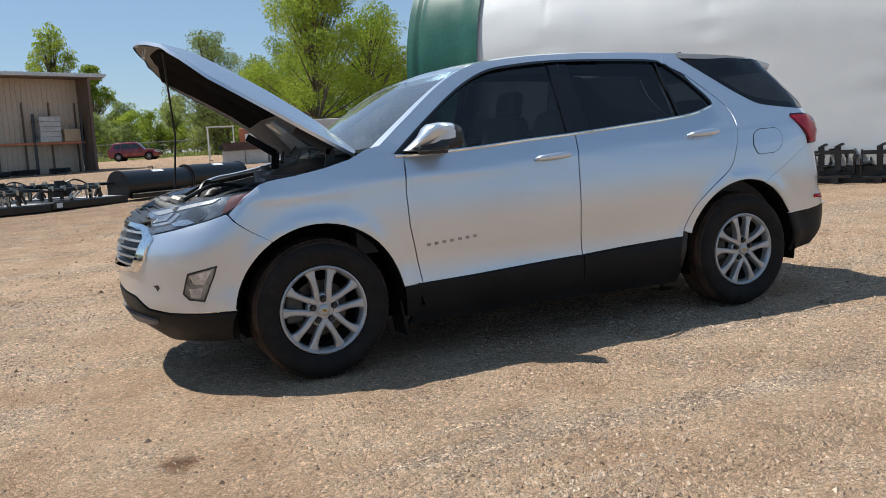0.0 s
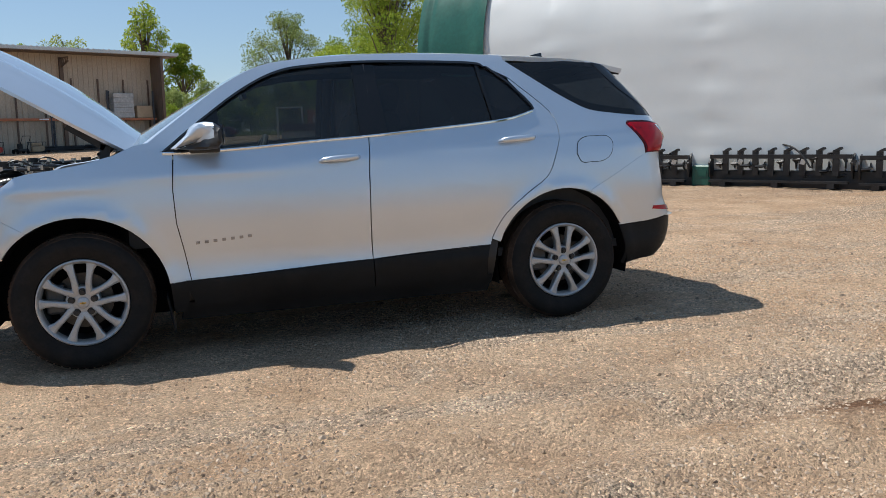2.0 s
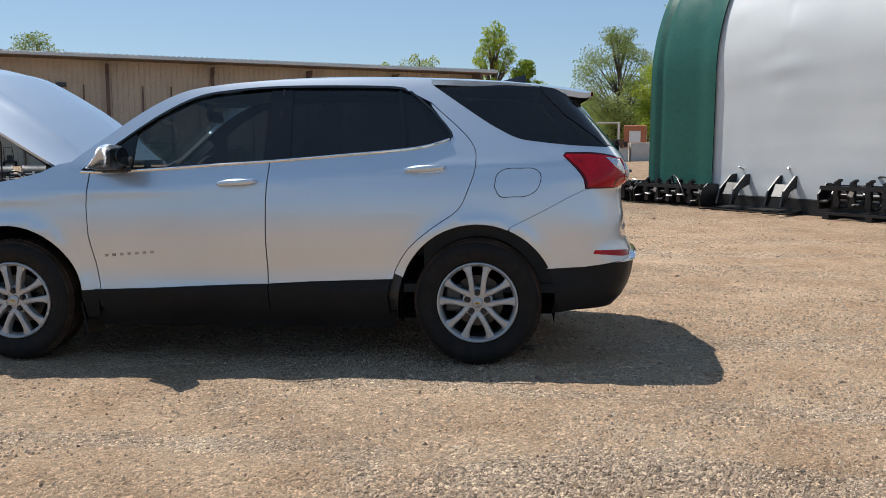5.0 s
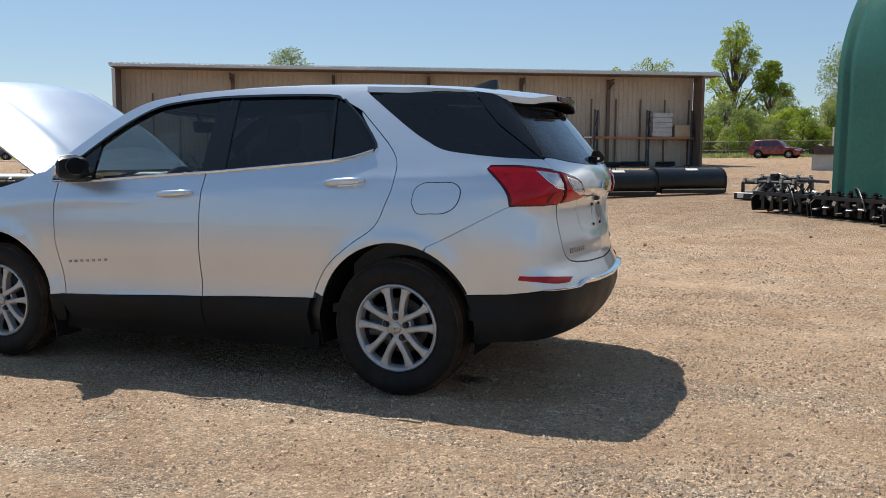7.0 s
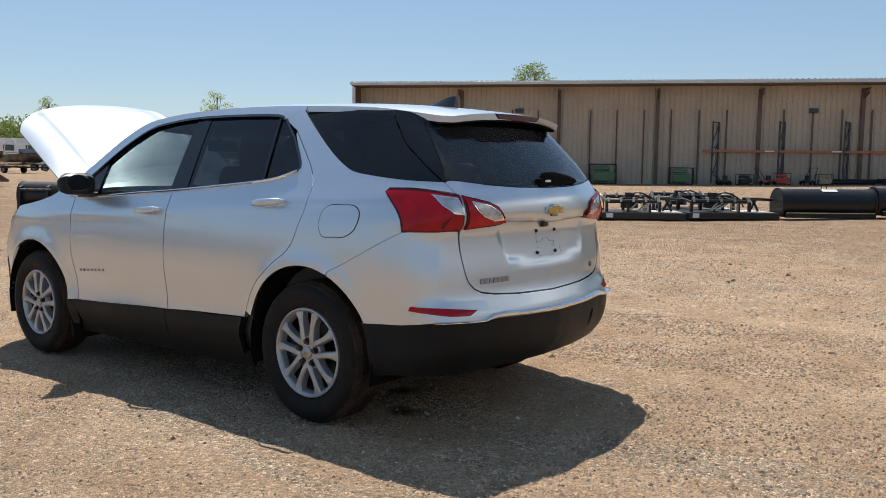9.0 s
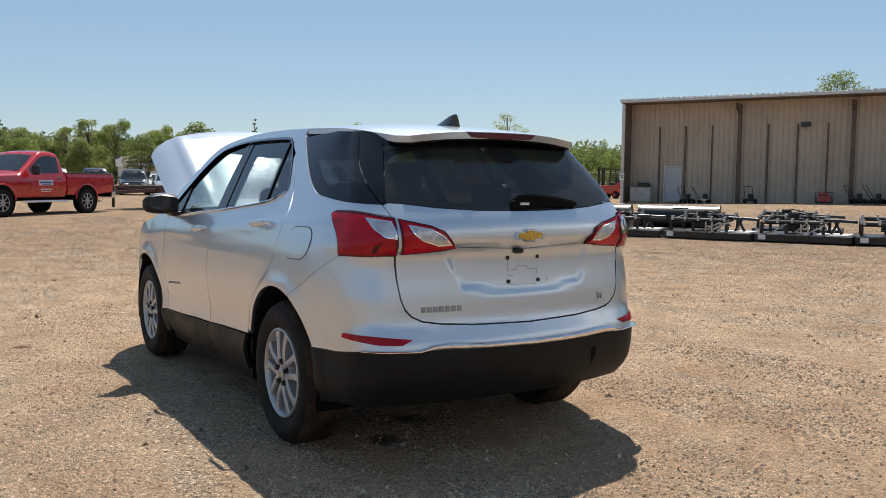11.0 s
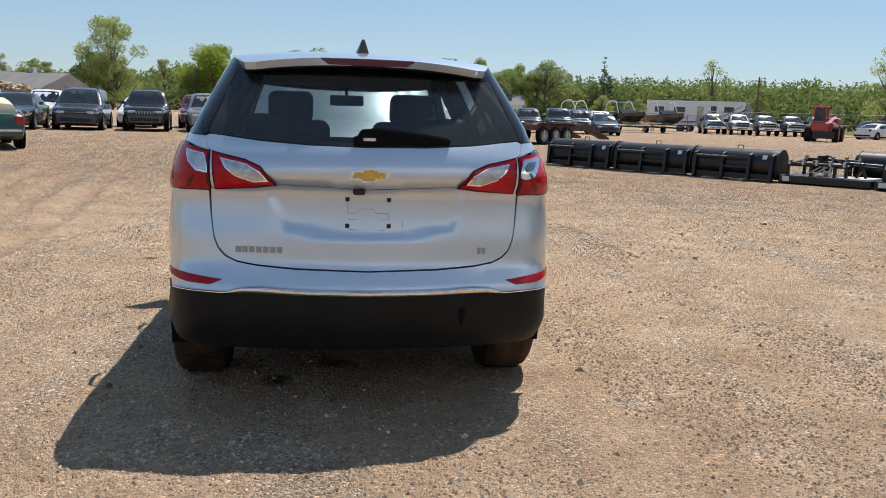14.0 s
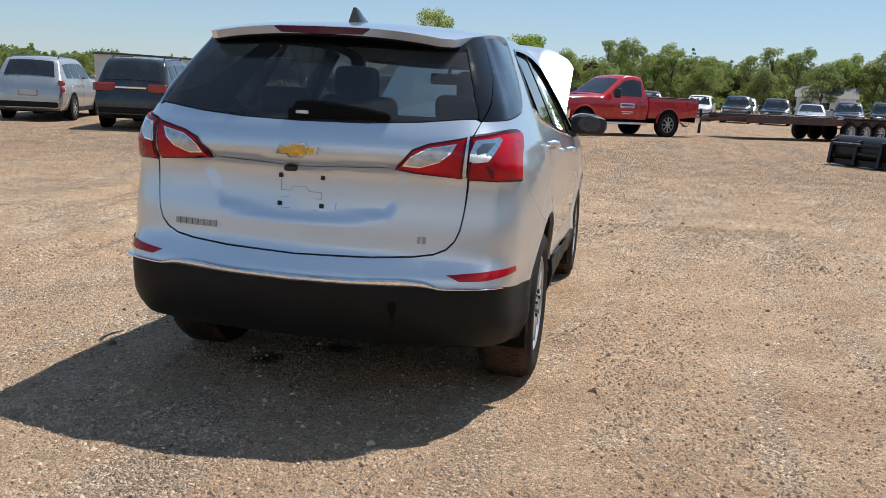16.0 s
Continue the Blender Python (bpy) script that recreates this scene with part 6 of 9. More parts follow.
def build_tent():
    tent = thing("fabric_storage_tent", (0, 0, 0), 0, "tall arched fabric storage building in white with a green end band", "building")

    def cover(name, l0, l1, mat, label, wrinkle):
        nl, nq = max(4, int((l1 - l0) / 0.06)), 70
        verts, faces = [], []
        for i in range(nl + 1):
            l = l0 + (l1 - l0) * i / nl
            for j in range(nq + 1):
                q = j / nq
                z = q * 7
                d = 0.0
                if wrinkle:
                    seam = min(abs(l - k) for k in (1.69, 3.12, 6.15, 9.18, 12.2, 15.2, 18.2, 21.2))
                    w = math.exp(-seam / 0.35) * smooth01(5.2, 3.0, z) * (0.4 + noise.noise((round(l / 3.0), z * 0.4, 8)))
                    d += 0.085 * w * noise.noise((l * 0.7, z * 4.2, 2)) + 0.010 * noise.noise((l * 0.8, z * 0.25, 7)) + 0.006 * noise.noise((l * 0.5, z * 3.4, 4)) * smooth01(0.1, 0.35, noise.noise((l * 0.4, z * 0.5, 11)) + 0.1)
                    d -= 0.035 * math.exp(-(seam / 0.05) ** 2) * smooth01(2.2, 4.0, z)
                    d *= smooth01(1.66, 2.1, l)
                else:
                    d += 0.055 * smooth01(1.2, 1.65, l) + 0.012 * noise.noise((l * 1.3, z * 0.5, 1)) - 0.035 * math.exp(-((l - 0.27) / 0.05) ** 2) + 0.015 * math.exp(-((l - 0.15) / 0.09) ** 2)
                verts.append(tent_point(l, q, d))
        n1 = nq + 1
        for i in range(nl):
            for j in range(nq):
                faces.append((i * n1 + j, (i + 1) * n1 + j, (i + 1) * n1 + j + 1, i * n1 + j + 1))
        me = bpy.data.meshes.new(name)
        me.from_pydata(verts, [], faces)
        me.materials.append(mat)
        me.shade_smooth()
        ob = new(name, me)
        ob.parent = tent
        ob["label"] = label
        return ob
    cover("green_cover", 0.0, 1.70, M_TENTGREEN, "dark green vinyl end band", False)
    cover("white_cover", 1.66, 22.0, M_TENTWHITE, "white vinyl cover with seams and creases", True)
    # end wall and far side so that it is a closed solid
    bm = bmesh.new()
    arch = [tent_point(0.02, j / 24) for j in range(25)]
    far = []
    for p in arch[::-1]:
        off = (p - TENT_A).dot(TENT_N)
        far.append(p + TENT_N * (6.5 - 2 * off))
    ring0 = arch + far[1:]
    bm.faces.new([bm.verts.new(p) for p in ring0])
    part("end_wall", bm, M_TENTGREEN, tent)
    bm = bmesh.new()
    r0 = [p for p in far]
    r1 = [p + TENT_D * 22 for p in far]
    va, vb = [bm.verts.new(p) for p in r0], [bm.verts.new(p) for p in r1]
    for i in range(len(va) - 1):
        bm.faces.new((va[i], va[i + 1], vb[i + 1], vb[i]))
    part("far_cover", bm, M_TENTWHITE, tent)
    bm = bmesh.new()
    bm.faces.new([bm.verts.new(p + TENT_D * 22) for p in ring0])
    part("far_end_wall", bm, M_TENTWHITE, tent)
    # low ground beam under the cover
    bm = bmesh.new()
    a, b = TENT_A + TENT_N * 0.10 + Vector((0, 0, 0.30)), TENT_A + TENT_D * 22 + TENT_N * 0.10 + Vector((0, 0, 0.30))
    beam(bm, a, b, 0.30, 0.30)
    part("ground_beam", bm, M_BLACKPL, tent)


build_tent()


# ---- rows of black machine attachments ----
def between(p, q):
    """Pose at the ground between two points of a row's near edge, x along the row."""
    ang = math.degrees(math.atan2(q[1] - p[1], q[0] - p[0]))
    c = ((p[0] + q[0]) / 2, (p[1] + q[1]) / 2)
    return c, ang, math.dist(p, q)


def tiller(p, q, seed, skid=True):
    """Rotary tiller attachment: hood, rotor with bent blades, arms with hooks, on a low steel skid."""
    (cx, cy), ang, L = between(p, q)
    L -= 0.10
    rnd = random.Random(seed)
    t = thing("rotary_tiller", (cx, cy, ground_at(cx, cy)), ang, "black steel rotary tiller attachment with bent tines" + (" on a skid" if skid else ""), "attachment", "row of attachments by the tent")
    t.scale = (1, 1, 0.80)
    base = 0.13 if skid else 0.0
    bm = bmesh.new()
    prism(bm, [(0.30, base + 0.52), (0.85, base + 0.50), (1.0, base + 0.30), (1.0, base + 0.02), (0.97, base + 0.02), (0.96, base + 0.28), (0.84, base + 0.46), (0.30, base + 0.48)], -L / 2, L / 2, "x")
    part("hood", bm, M_BLACKSTEEL, t)
    for s in (-1, 1):
        bm = bmesh.new()
        prism(bm, [(0.10, base + 0.05), (0.92, base + 0.05), (0.98, base + 0.30), (0.82, base + 0.52), (0.28, base + 0.55), (0.06, base + 0.34)], s * L / 2 - 0.012, s * L / 2 + 0.012, "x")
        part("side_plate", bm, M_BLACKSTEEL, t)
    bm = bmesh.new()
    rod(bm, (-L / 2, 0.34, base + 0.30), (L / 2, 0.34, base + 0.30), 0.055, 12)
    part("rotor_shaft", bm, M_BLACKSTEEL, t)
    n = max(5, int(L / 0.235))
    for i in range(n):
        x = -L / 2 + L * (i + 0.5) / n
        bm = bmesh.new()
        cyl(bm, 0.12, 0.02, (x, 0.34, base + 0.30), (0, 90, 0), 14)
        a0 = rnd.uniform(0, 90)
        disc = part("blade_disc", bm, M_BLACKSTEEL, t)
        for k in range(4):
            a = radians(a0 + 90 * k)
            c, s = math.cos(a), math.sin(a)
            sd = 1 if k % 2 else -1
            bm = bmesh.new()
            tube(bm, [(x, 0.34 + 0.08 * c, base + 0.30 + 0.08 * s), (x, 0.34 + 0.24 * c, base + 0.30 + 0.24 * s), (x + 0.10 * sd, 0.34 + 0.27 * c, base + 0.30 + 0.27 * s)], [0.030, 0.034, 0.026], 4)
            part("blade", bm, M_BLACKSTEEL, disc)
        bm = bmesh.new()
        box(bm, (0.075, 0.004, 0.10), (x + 0.14, 0.085, base + 0.36), (0, 18, 0))
        part("blade_face", bm, M_STEEL if i % 4 == 1 else M_BLACKSTEEL, t)
    for i in range(max(2, n - 1)):
        x = -L / 2 + L * (i + 1) / n
        bm = bmesh.new()
        beam(bm, (x, 0.16, base + 0.10), (x, 0.16, base + 0.58), 0.09, 0.05)
        beam(bm, (x, 0.16, base + 0.57), (x + 0.08, 0.12, base + 0.62), 0.06, 0.04)
        part("hook_arm", bm, M_BLACKSTEEL, t)
    bm = bmesh.new()
    beam(bm, (-L / 2, 0.14, base + 0.46), (L / 2, 0.14, base + 0.46), 0.08, 0.08)
    part("cross_tube", bm, M_BLACKSTEEL, t)
    bm = bmesh.new()
    pts = [(-0.2, 0.5, base + 0.52), (-0.1, 0.35, base + 0.68), (0.15, 0.2, base + 0.66), (0.35, 0.1, base + 0.50), (0.5, 0.05, base + 0.25)]
    tube(bm, spline(pts, 6), 0.017, 7)
    part("hydraulic_hose", bm, M_BLACKPL, t, smooth=True)
    if skid:
        bm = bmesh.new()
        for y in (0.02, 0.30, 0.58, 0.86):
            box(bm, (L - 0.05, 0.10, 0.045), (0, y, 0.11))
        for x in (-L * 0.38, 0, L * 0.38):
            box(bm, (0.10, 0.95, 0.09), (x, 0.43, 0.045))
        part("skid", bm, M_BLACKSTEEL, t)


def grapple(p, q):
    (cx, cy), ang, L = between(p, q)
    t = thing("grapple_bucket", (cx, cy, ground_at(cx, cy)), ang, "black grapple bucket with open jaws and hydraulic rams", "attachment", "row of attachments by the tent")
    t.scale = (1, 1, 0.75)
    bm = bmesh.new()
    prism(bm, [(0.95, 0.02), (1.0, 0.65), (0.94, 0.67), (0.86, 0.12), (0.2, 0.07), (0.2, 0.02)], -L / 2, L / 2, "x")
    part("bucket", bm, M_BLACKSTEEL, t)
    for i in range(7):
        x = -L / 2 + L * i / 6
        bm = bmesh.new()
        prism(bm, [(x - 0.025, -0.22), (x + 0.025, -0.22), (x + 0.035, 0.25), (x - 0.035, 0.25)], 0.025, 0.055, "z")
        part("tooth", bm, M_BLACKSTEEL, t)
    for x in (-L * 0.33, L * 0.30):
        bm = bmesh.new()
        prism(bm, [(0.85, 0.62), (0.72, 0.86), (0.40, 0.82), (0.12, 0.50), (0.04, 0.16), (0.12, 0.16), (0.28, 0.48), (0.55, 0.62)], x - 0.16, x - 0.13, "x")
        prism(bm, [(0.85, 0.62), (0.72, 0.86), (0.40, 0.82), (0.12, 0.50), (0.04, 0.16), (0.12, 0.16), (0.28, 0.48), (0.55, 0.62)], x + 0.13, x + 0.16, "x")
        box(bm, (0.3, 0.04, 0.30), (x, 0.22, 0.50), (-30, 0, 0))
        part("jaw", bm, M_BLACKSTEEL, t)
        bm = bmesh.new()
        rod(bm, (x, 0.90, 0.60), (x, 0.60, 0.92), 0.035)
        rod(bm, (x, 0.62, 0.90), (x, 0.42, 1.00), 0.02)
        part("ram", bm, M_STEEL, t)
    bm = bmesh.new()
    for k in range(3):
        pts = [(-0.3 + 0.1 * k, 0.9, 0.70), (-0.45, 0.75, 0.98 + 0.05 * k), (-0.15 + 0.2 * k, 0.6, 1.05), (0.15, 0.7, 0.88 - 0.05 * k), (-0.05, 0.85, 0.75)]
        tube(bm, spline(pts, 6), 0.016, 7)
    part("hose_bundle", bm, M_BLACKPL, t, smooth=True)


ROW1 = [(9.9, 2.75), (8.62, 4.5), (7.35, 6.35), (7.2, 6.55), (6.02, 8.0), (5.75, 8.35), (4.80, 9.55), (4.65, 9.75), (3.62, 11.15), (2.62, 12.45)]
tiller(ROW1[1], ROW1[0], 1)
tiller(ROW1[2], ROW1[1], 2)
tiller(ROW1[4], ROW1[3], 3)
grapple(ROW1[6], ROW1[5])
tiller(ROW1[8], ROW1[7], 4, False)
tiller(ROW1[9], ROW1[8], 5, False)
bm = bmesh.new()
box(bm, (0.30, 0.30, 0.34), (0, 0.3, 0.17), bev=0.02)
box(bm, (0.20, 0.01, 0.10), (0, 0.146, 0.22))
solid("steel_case", bm, M_TENTGREEN, "small green steel case between the tillers", "case", at=pose(7.28, 6.45, ground_at(7.28, 6.45), 0, 0, -54))


def sweeper(p, q, seed, stand):
    """Pick-up broom attachment: rounded hood, end plates, lower lip; stand: its coupling frame faces the yard."""
    (cx, cy), ang, L = between(p, q)
    L -= 0.08
    t = thing("sweeper_attachment", (cx, cy, ground_at(cx, cy)), ang, "black pick-up broom attachment, rounded hood" + (" and coupling frame" if stand else " and bright lower lip"), "attachment", "long row of attachments")
    y0 = 0.34
    bm = bmesh.new()
    ring = [(0.33 * math.cos(a), 0.33 * math.sin(a)) for a in np.linspace(radians(-35), radians(215), 22)]
    outer = [(y0 + c, 0.36 + s) for c, s in ring]
    inner = [(y0 + c * 0.95, 0.36 + s * 0.95) for c, s in ring[::-1]]
    prism(bm, outer + inner, -L / 2, L / 2, "x")
    part("hood", bm, M_BLACKSTEEL, t, smooth=True)
    bm = bmesh.new()
    rod(bm, (-L / 2, y0, 0.30), (L / 2, y0, 0.30), 0.26, 16)
    part("brush", bm, M_BLACKPL, t)
    for s in (-1, 1):
        bm = bmesh.new()
        pl = [(y0 + 0.345 * math.cos(a), 0.36 + 0.345 * math.sin(a)) for a in np.linspace(radians(-10), radians(190), 14)] + [(y0 - 0.30, 0.06), (y0 + 0.32, 0.06)]
        prism(bm, pl, s * L / 2 - 0.02, s * L / 2 + 0.02, "x")
        part("end_plate", bm, M_BLACKSTEEL, t)
    bm = bmesh.new()
    box(bm, (L - 0.1, 0.05, 0.10), (0, y0 - 0.33, 0.09))
    part("lower_beam", bm, M_BLACKSTEEL, t)
    bm = bmesh.new()
    box(bm, (L - 0.12, 0.012, 0.022), (0, y0 - 0.362, 0.15))
    part("lip_edge", bm, M_BLACKSTEEL if stand else M_STEEL, t)
    bm = bmesh.new()
    a = radians(118 if not stand else 150)
    box(bm, (0.36 if not stand else 0.10, 0.10, 0.006), (0.05 if not stand else L * 0.36, y0 + 0.335 * math.cos(a), 0.36 + 0.335 * math.sin(a)), (math.degrees(a) - 90, 0, 0))
    part("label_plate", bm, M_STICKER, t)
    bm = bmesh.new()
    tube(bm, [(-0.06, y0, 0.68), (-0.06, y0, 0.76), (0.06, y0, 0.76), (0.06, y0, 0.68)], 0.012, 6)
    part("lifting_eye", bm, M_BLACKSTEEL, t)
    if stand:
        for x in (-L * 0.46, -L * 0.12, L * 0.20, L * 0.46):
            bm = bmesh.new()
            beam(bm, (x, y0 - 0.42, 0.04), (x, y0 - 0.36, 0.55), 0.07, 0.07)
            beam(bm, (x, y0 - 0.36, 0.54), (x, y0 - 0.1, 0.62), 0.06, 0.05)
            part("frame_post", bm, M_BLACKSTEEL, t)
        bm = bmesh.new()
        beam(bm, (-L * 0.46, y0 - 0.37, 0.50), (L * 0.20, y0 - 0.37, 0.50), 0.06, 0.06)
        beam(bm, (-L * 0.12, y0 - 0.37, 0.30), (L * 0.20, y0 - 0.37, 0.30), 0.05, 0.05)
        part("frame_rail", bm, M_BLACKSTEEL, t)
        for x in (-L * 0.30, L * 0.05):
            bm = bmesh.new()
            tube(bm, [(x, y0 - 0.36, 0.03), (x, y0 - 0.62, 0.03), (x + 0.26, y0 - 0.62, 0.03), (x + 0.26, y0 - 0.36, 0.03)], 0.012, 6)
            part("foot_step", bm, M_STEEL, t)
        for k in range(4):
            bm = bmesh.new()
            box(bm, (0.16, 0.02, 0.02), (-L * 0.40 + 0.19 * k, y0 - 0.405, 0.525))
            part("wear_strip", bm, M_STEEL, t)


def cutter(p, q, seed):
    """Flat deck attachment on a dark skid, with a coupling frame and pipes on top."""
    (cx, cy), ang, L = between(p, q)
    L -= 0.06
    rnd = random.Random(seed)
    t = thing("brush_cutter", (cx, cy, ground_at(cx, cy)), ang, "flat black steel deck attachment with a bolted coupling frame", "attachment", "long row of attachments")
    bm = bmesh.new()
    box(bm, (L, 1.35, 0.16), (0, 0.68, 0.10), bev=0.015)
    part("deck", bm, M_BLACKSTEEL, t)
    bm = bmesh.new()
    box(bm, (L * 0.36, 0.9, 0.012), (L * 0.28, 0.55, 0.187))
    part("deck_plate", bm, M_TRIMGREY, t, "dusty bare top plate")
    bm = bmesh.new()
    box(bm, (0.15, 0.006, 0.10), (-L / 2 + 0.16, 0.001, 0.11))
    part("label_plate", bm, M_STICKER, t)
    for y in (0.22, 1.12):
        bm = bmesh.new()
        rod(bm, (-L * 0.44, y, 0.42 + 0.08 * (y > 0.5)), (L * 0.20, y, 0.42 + 0.08 * (y > 0.5)), 0.045, 10)
        part("frame_tube", bm, M_BLACKSTEEL, t)
        for k in range(5):
            bm = bmesh.new()
            x = -L * 0.42 + L * 0.15 * k
            box(bm, (0.05, 0.10, 0.10), (x, y, 0.46 + 0.08 * (y > 0.5)))
            part("clamp", bm, M_STEEL, t)
    for x in (-L * 0.44, -L * 0.18, L * 0.08, L * 0.20):
        bm = bmesh.new()
        beam(bm, (x, 0.22, 0.18), (x, 0.22, 0.42), 0.06, 0.06)
        beam(bm, (x, 1.12, 0.18), (x, 1.12, 0.50), 0.06, 0.06)
        beam(bm, (x, 0.22, 0.40), (x, 1.12, 0.48), 0.05, 0.05)
        part("upright", bm, M_BLACKSTEEL, t)
    bm = bmesh.new()
    cyl(bm, 0.20, 0.24, (-L * 0.14, 0.62, 0.38), n=18)
    cyl(bm, 0.11, 0.12, (-L * 0.14, 0.62, 0.55), n=14)
    part("gearbox", bm, M_BLACKSTEEL, t, smooth=True)
    bm = bmesh.new()
    for k in range(3):
        a = (rnd.uniform(-0.6, 0.3), 0.15, 0.22)
        b = (a[0] + rnd.uniform(0.15, 0.35), 0.2, 0.40)
        rod(bm, a, b, 0.018, 6)
    beam(bm, (-L * 0.02, 0.12, 0.20), (-L * 0.02, 0.12, 0.40), 0.03, 0.03)
    beam(bm, (L * 0.05, 0.12, 0.20), (L * 0.05, 0.12, 0.40), 0.03, 0.03)
    beam(bm, (-L * 0.02, 0.12, 0.30), (L * 0.05, 0.12, 0.30), 0.03, 0.03)
    part("bright_linkage", bm, M_STEEL, t)
    for s in (0, 1):
        bm = bmesh.new()
        x = L * 0.26 + s * 0.20
        beam(bm, (x, 0.5, 0.20), (x + 0.16 * (1 - 2 * s), 0.5, 0.50), 0.05, 0.05)
        part("brace", bm, M_BLACKSTEEL, t)
    bm = bmesh.new()
    rod(bm, (L * 0.18, 0.5, 0.48), (L * 0.52, 0.5, 0.46), 0.035, 8)
    part("drawbar", bm, M_BLACKSTEEL, t)
    bm = bmesh.new()
    tube(bm, spline([(-0.3, 0.6, 0.5), (-0.1, 0.4, 0.62), (0.2, 0.35, 0.5), (0.4, 0.5, 0.3)], 6), 0.018, 7)
    part("hydraulic_hose", bm, M_BLACKPL, t, smooth=True)


ROW2 = [(-15.9, 5.75), (-14.35, 7.0), (-12.75, 8.3), (-11.2, 9.55), (-9.67, 10.72), (-8.1, 11.8), (-6.3, 12.6), (-4.55, 13.45), (-2.95, 14.5), (-1.35, 15.95), (0.33, 17.45), (1.95, 18.75)]
for i in range(len(ROW2) - 1):
    if i < 3:
        sweeper(ROW2[i], ROW2[i + 1], i, True)
    elif i > 8:
        sweeper(ROW2[i], ROW2[i + 1], i, False)
    else:
        cutter(ROW2[i], ROW2[i + 1], i)
# a second rank behind
cutter((2.2, 16.0), (4.0, 15.2), 31)
sweeper((-9.6, 12.5), (-8.0, 13.6), 32, False)
sweeper((-11.2, 11.3), (-9.7, 12.4), 33, False)
cutter((-4.3, 15.6), (-2.6, 16.8), 34)
cutter((-7.6, 14.2), (-5.9, 15.2), 35)


# ---- parked vehicles ----
M_VGLASS = surface("vehicle_glass", (0.010, 0.012, 0.014), (0.022, 0.025, 0.028), 1.2, 0.05, 0, 0.0, 60.0, spec=0.75, dirt=(0.30, 0.29, 0.28), dirt_amt=0.05)
M_SIGNBLUE = surface("sign_blue", (0.03, 0.07, 0.28), (0.05, 0.10, 0.34), 5, 0.5)
M_CREAMPANE = surface("yellowed_plastic_pane", (0.62, 0.54, 0.40), (0.72, 0.65, 0.52), 3, 0.35, 0, 0.1, 40.0)
M_DULLCHROME = surface("dulled_chrome", (0.42, 0.43, 0.44), (0.50, 0.51, 0.52), 6, 0.38, 0.6, 0.03, 200.0, dirt=(0.35, 0.31, 0.27), dirt_amt=0.1)
M_LAMP = surface("headlamp_glass", (0.55, 0.55, 0.55), (0.70, 0.70, 0.70), 9, 0.12, 0.5, 0.1, 60.0, coat=1.0)
M_TAIL = paint("tail_lamp_red", (0.30, 0.006, 0.010), 0, 0.12, dust_amt=0.03)
PAINTS = {
    "black": paint("black_car_paint", (0.010, 0.010, 0.011), 0, 0.2, dust_amt=0.08), "dark": paint("dark_grey_car_paint", (0.035, 0.038, 0.042), 0.3, 0.25),
    "navy": paint("dark_blue_car_paint", (0.015, 0.022, 0.045), 0.2, 0.25), "silver": paint("silver_car_paint", (0.48, 0.48, 0.47), 0.6, 0.3),
    "grey": paint("grey_car_paint", (0.25, 0.25, 0.245), 0.5, 0.3), "white": paint("white_car_paint", (0.72, 0.72, 0.71), 0, 0.3),
    "red": paint("red_car_paint", (0.46, 0.008, 0.014), 0.0, 0.25, dust_amt=0.04), "maroon": paint("maroon_car_paint", (0.16, 0.010, 0.022), 0.3, 0.25),
    "green": paint("dark_green_car_paint", (0.010, 0.055, 0.034), 0, 0.3, dust_amt=0.04), "tan": paint("tan_car_paint", (0.40, 0.36, 0.30), 0.3, 0.3),
}
KINDS = {  # length, width, bonnet height at nose, at screen, belt, deck, roof, screen foot, roof front, roof rear, rear glass foot, wheel radius, ride
    "suv": (4.65, 1.86, 0.92, 1.06, 1.08, 1.08, 1.70, 0.95, 0.30, -1.85, -2.18, 0.35, 0.28),
    "jeep": (4.70, 1.88, 1.02, 1.12, 1.12, 1.12, 1.76, 0.90, 0.35, -1.95, -2.25, 0.37, 0.30),
    "sedan": (4.90, 1.85, 0.78, 0.95, 0.98, 1.02, 1.46, 1.00, 0.20, -0.95, -1.70, 0.33, 0.22),
    "minivan": (5.10, 1.98, 0.92, 1.08, 1.08, 1.08, 1.75, 1.35, 0.55, -2.15, -2.40, 0.34, 0.22),
    "wagon": (4.48, 1.76, 0.98, 1.08, 1.06, 1.06, 1.62, 0.80, 0.25, -1.80, -2.10, 0.33, 0.24),
    "classic": (3.95, 1.52, 0.80, 0.84, 0.84, 0.86, 1.27, 0.35, 0.05, -0.60, -1.05, 0.31, 0.24),
}


def patch(bm, c, u0, u1, v0, v1, out, cut=None):
    """A flat pane on the four-cornered face c (corners in order), from u0..u1 and v0..v1 of it, set out along its normal."""
    c = [Vector(p) for p in c]
    n = (c[1] - c[0]).cross(c[3] - c[0]).normalized()

    def at(u, v):
        return (c[0] * (1 - u) + c[1] * u) * (1 - v) + (c[3] * (1 - u) + c[2] * u) * v + n * out
    vs = [bm.verts.new(at(*p)) for p in ((u0, v0), (u1, v0), (u1 if cut is None else cut, v1), (u0, v1))]
    vs2 = [bm.verts.new(v.co - n * 0.03) for v in vs]
    fs = [bm.faces.new(vs), bm.faces.new(vs2[::-1])]
    for i in range(4):
        j = (i + 1) % 4
        fs.append(bm.faces.new((vs[i], vs2[i], vs2[j], vs[j])))
    bmesh.ops.recalc_face_normals(bm, faces=fs)


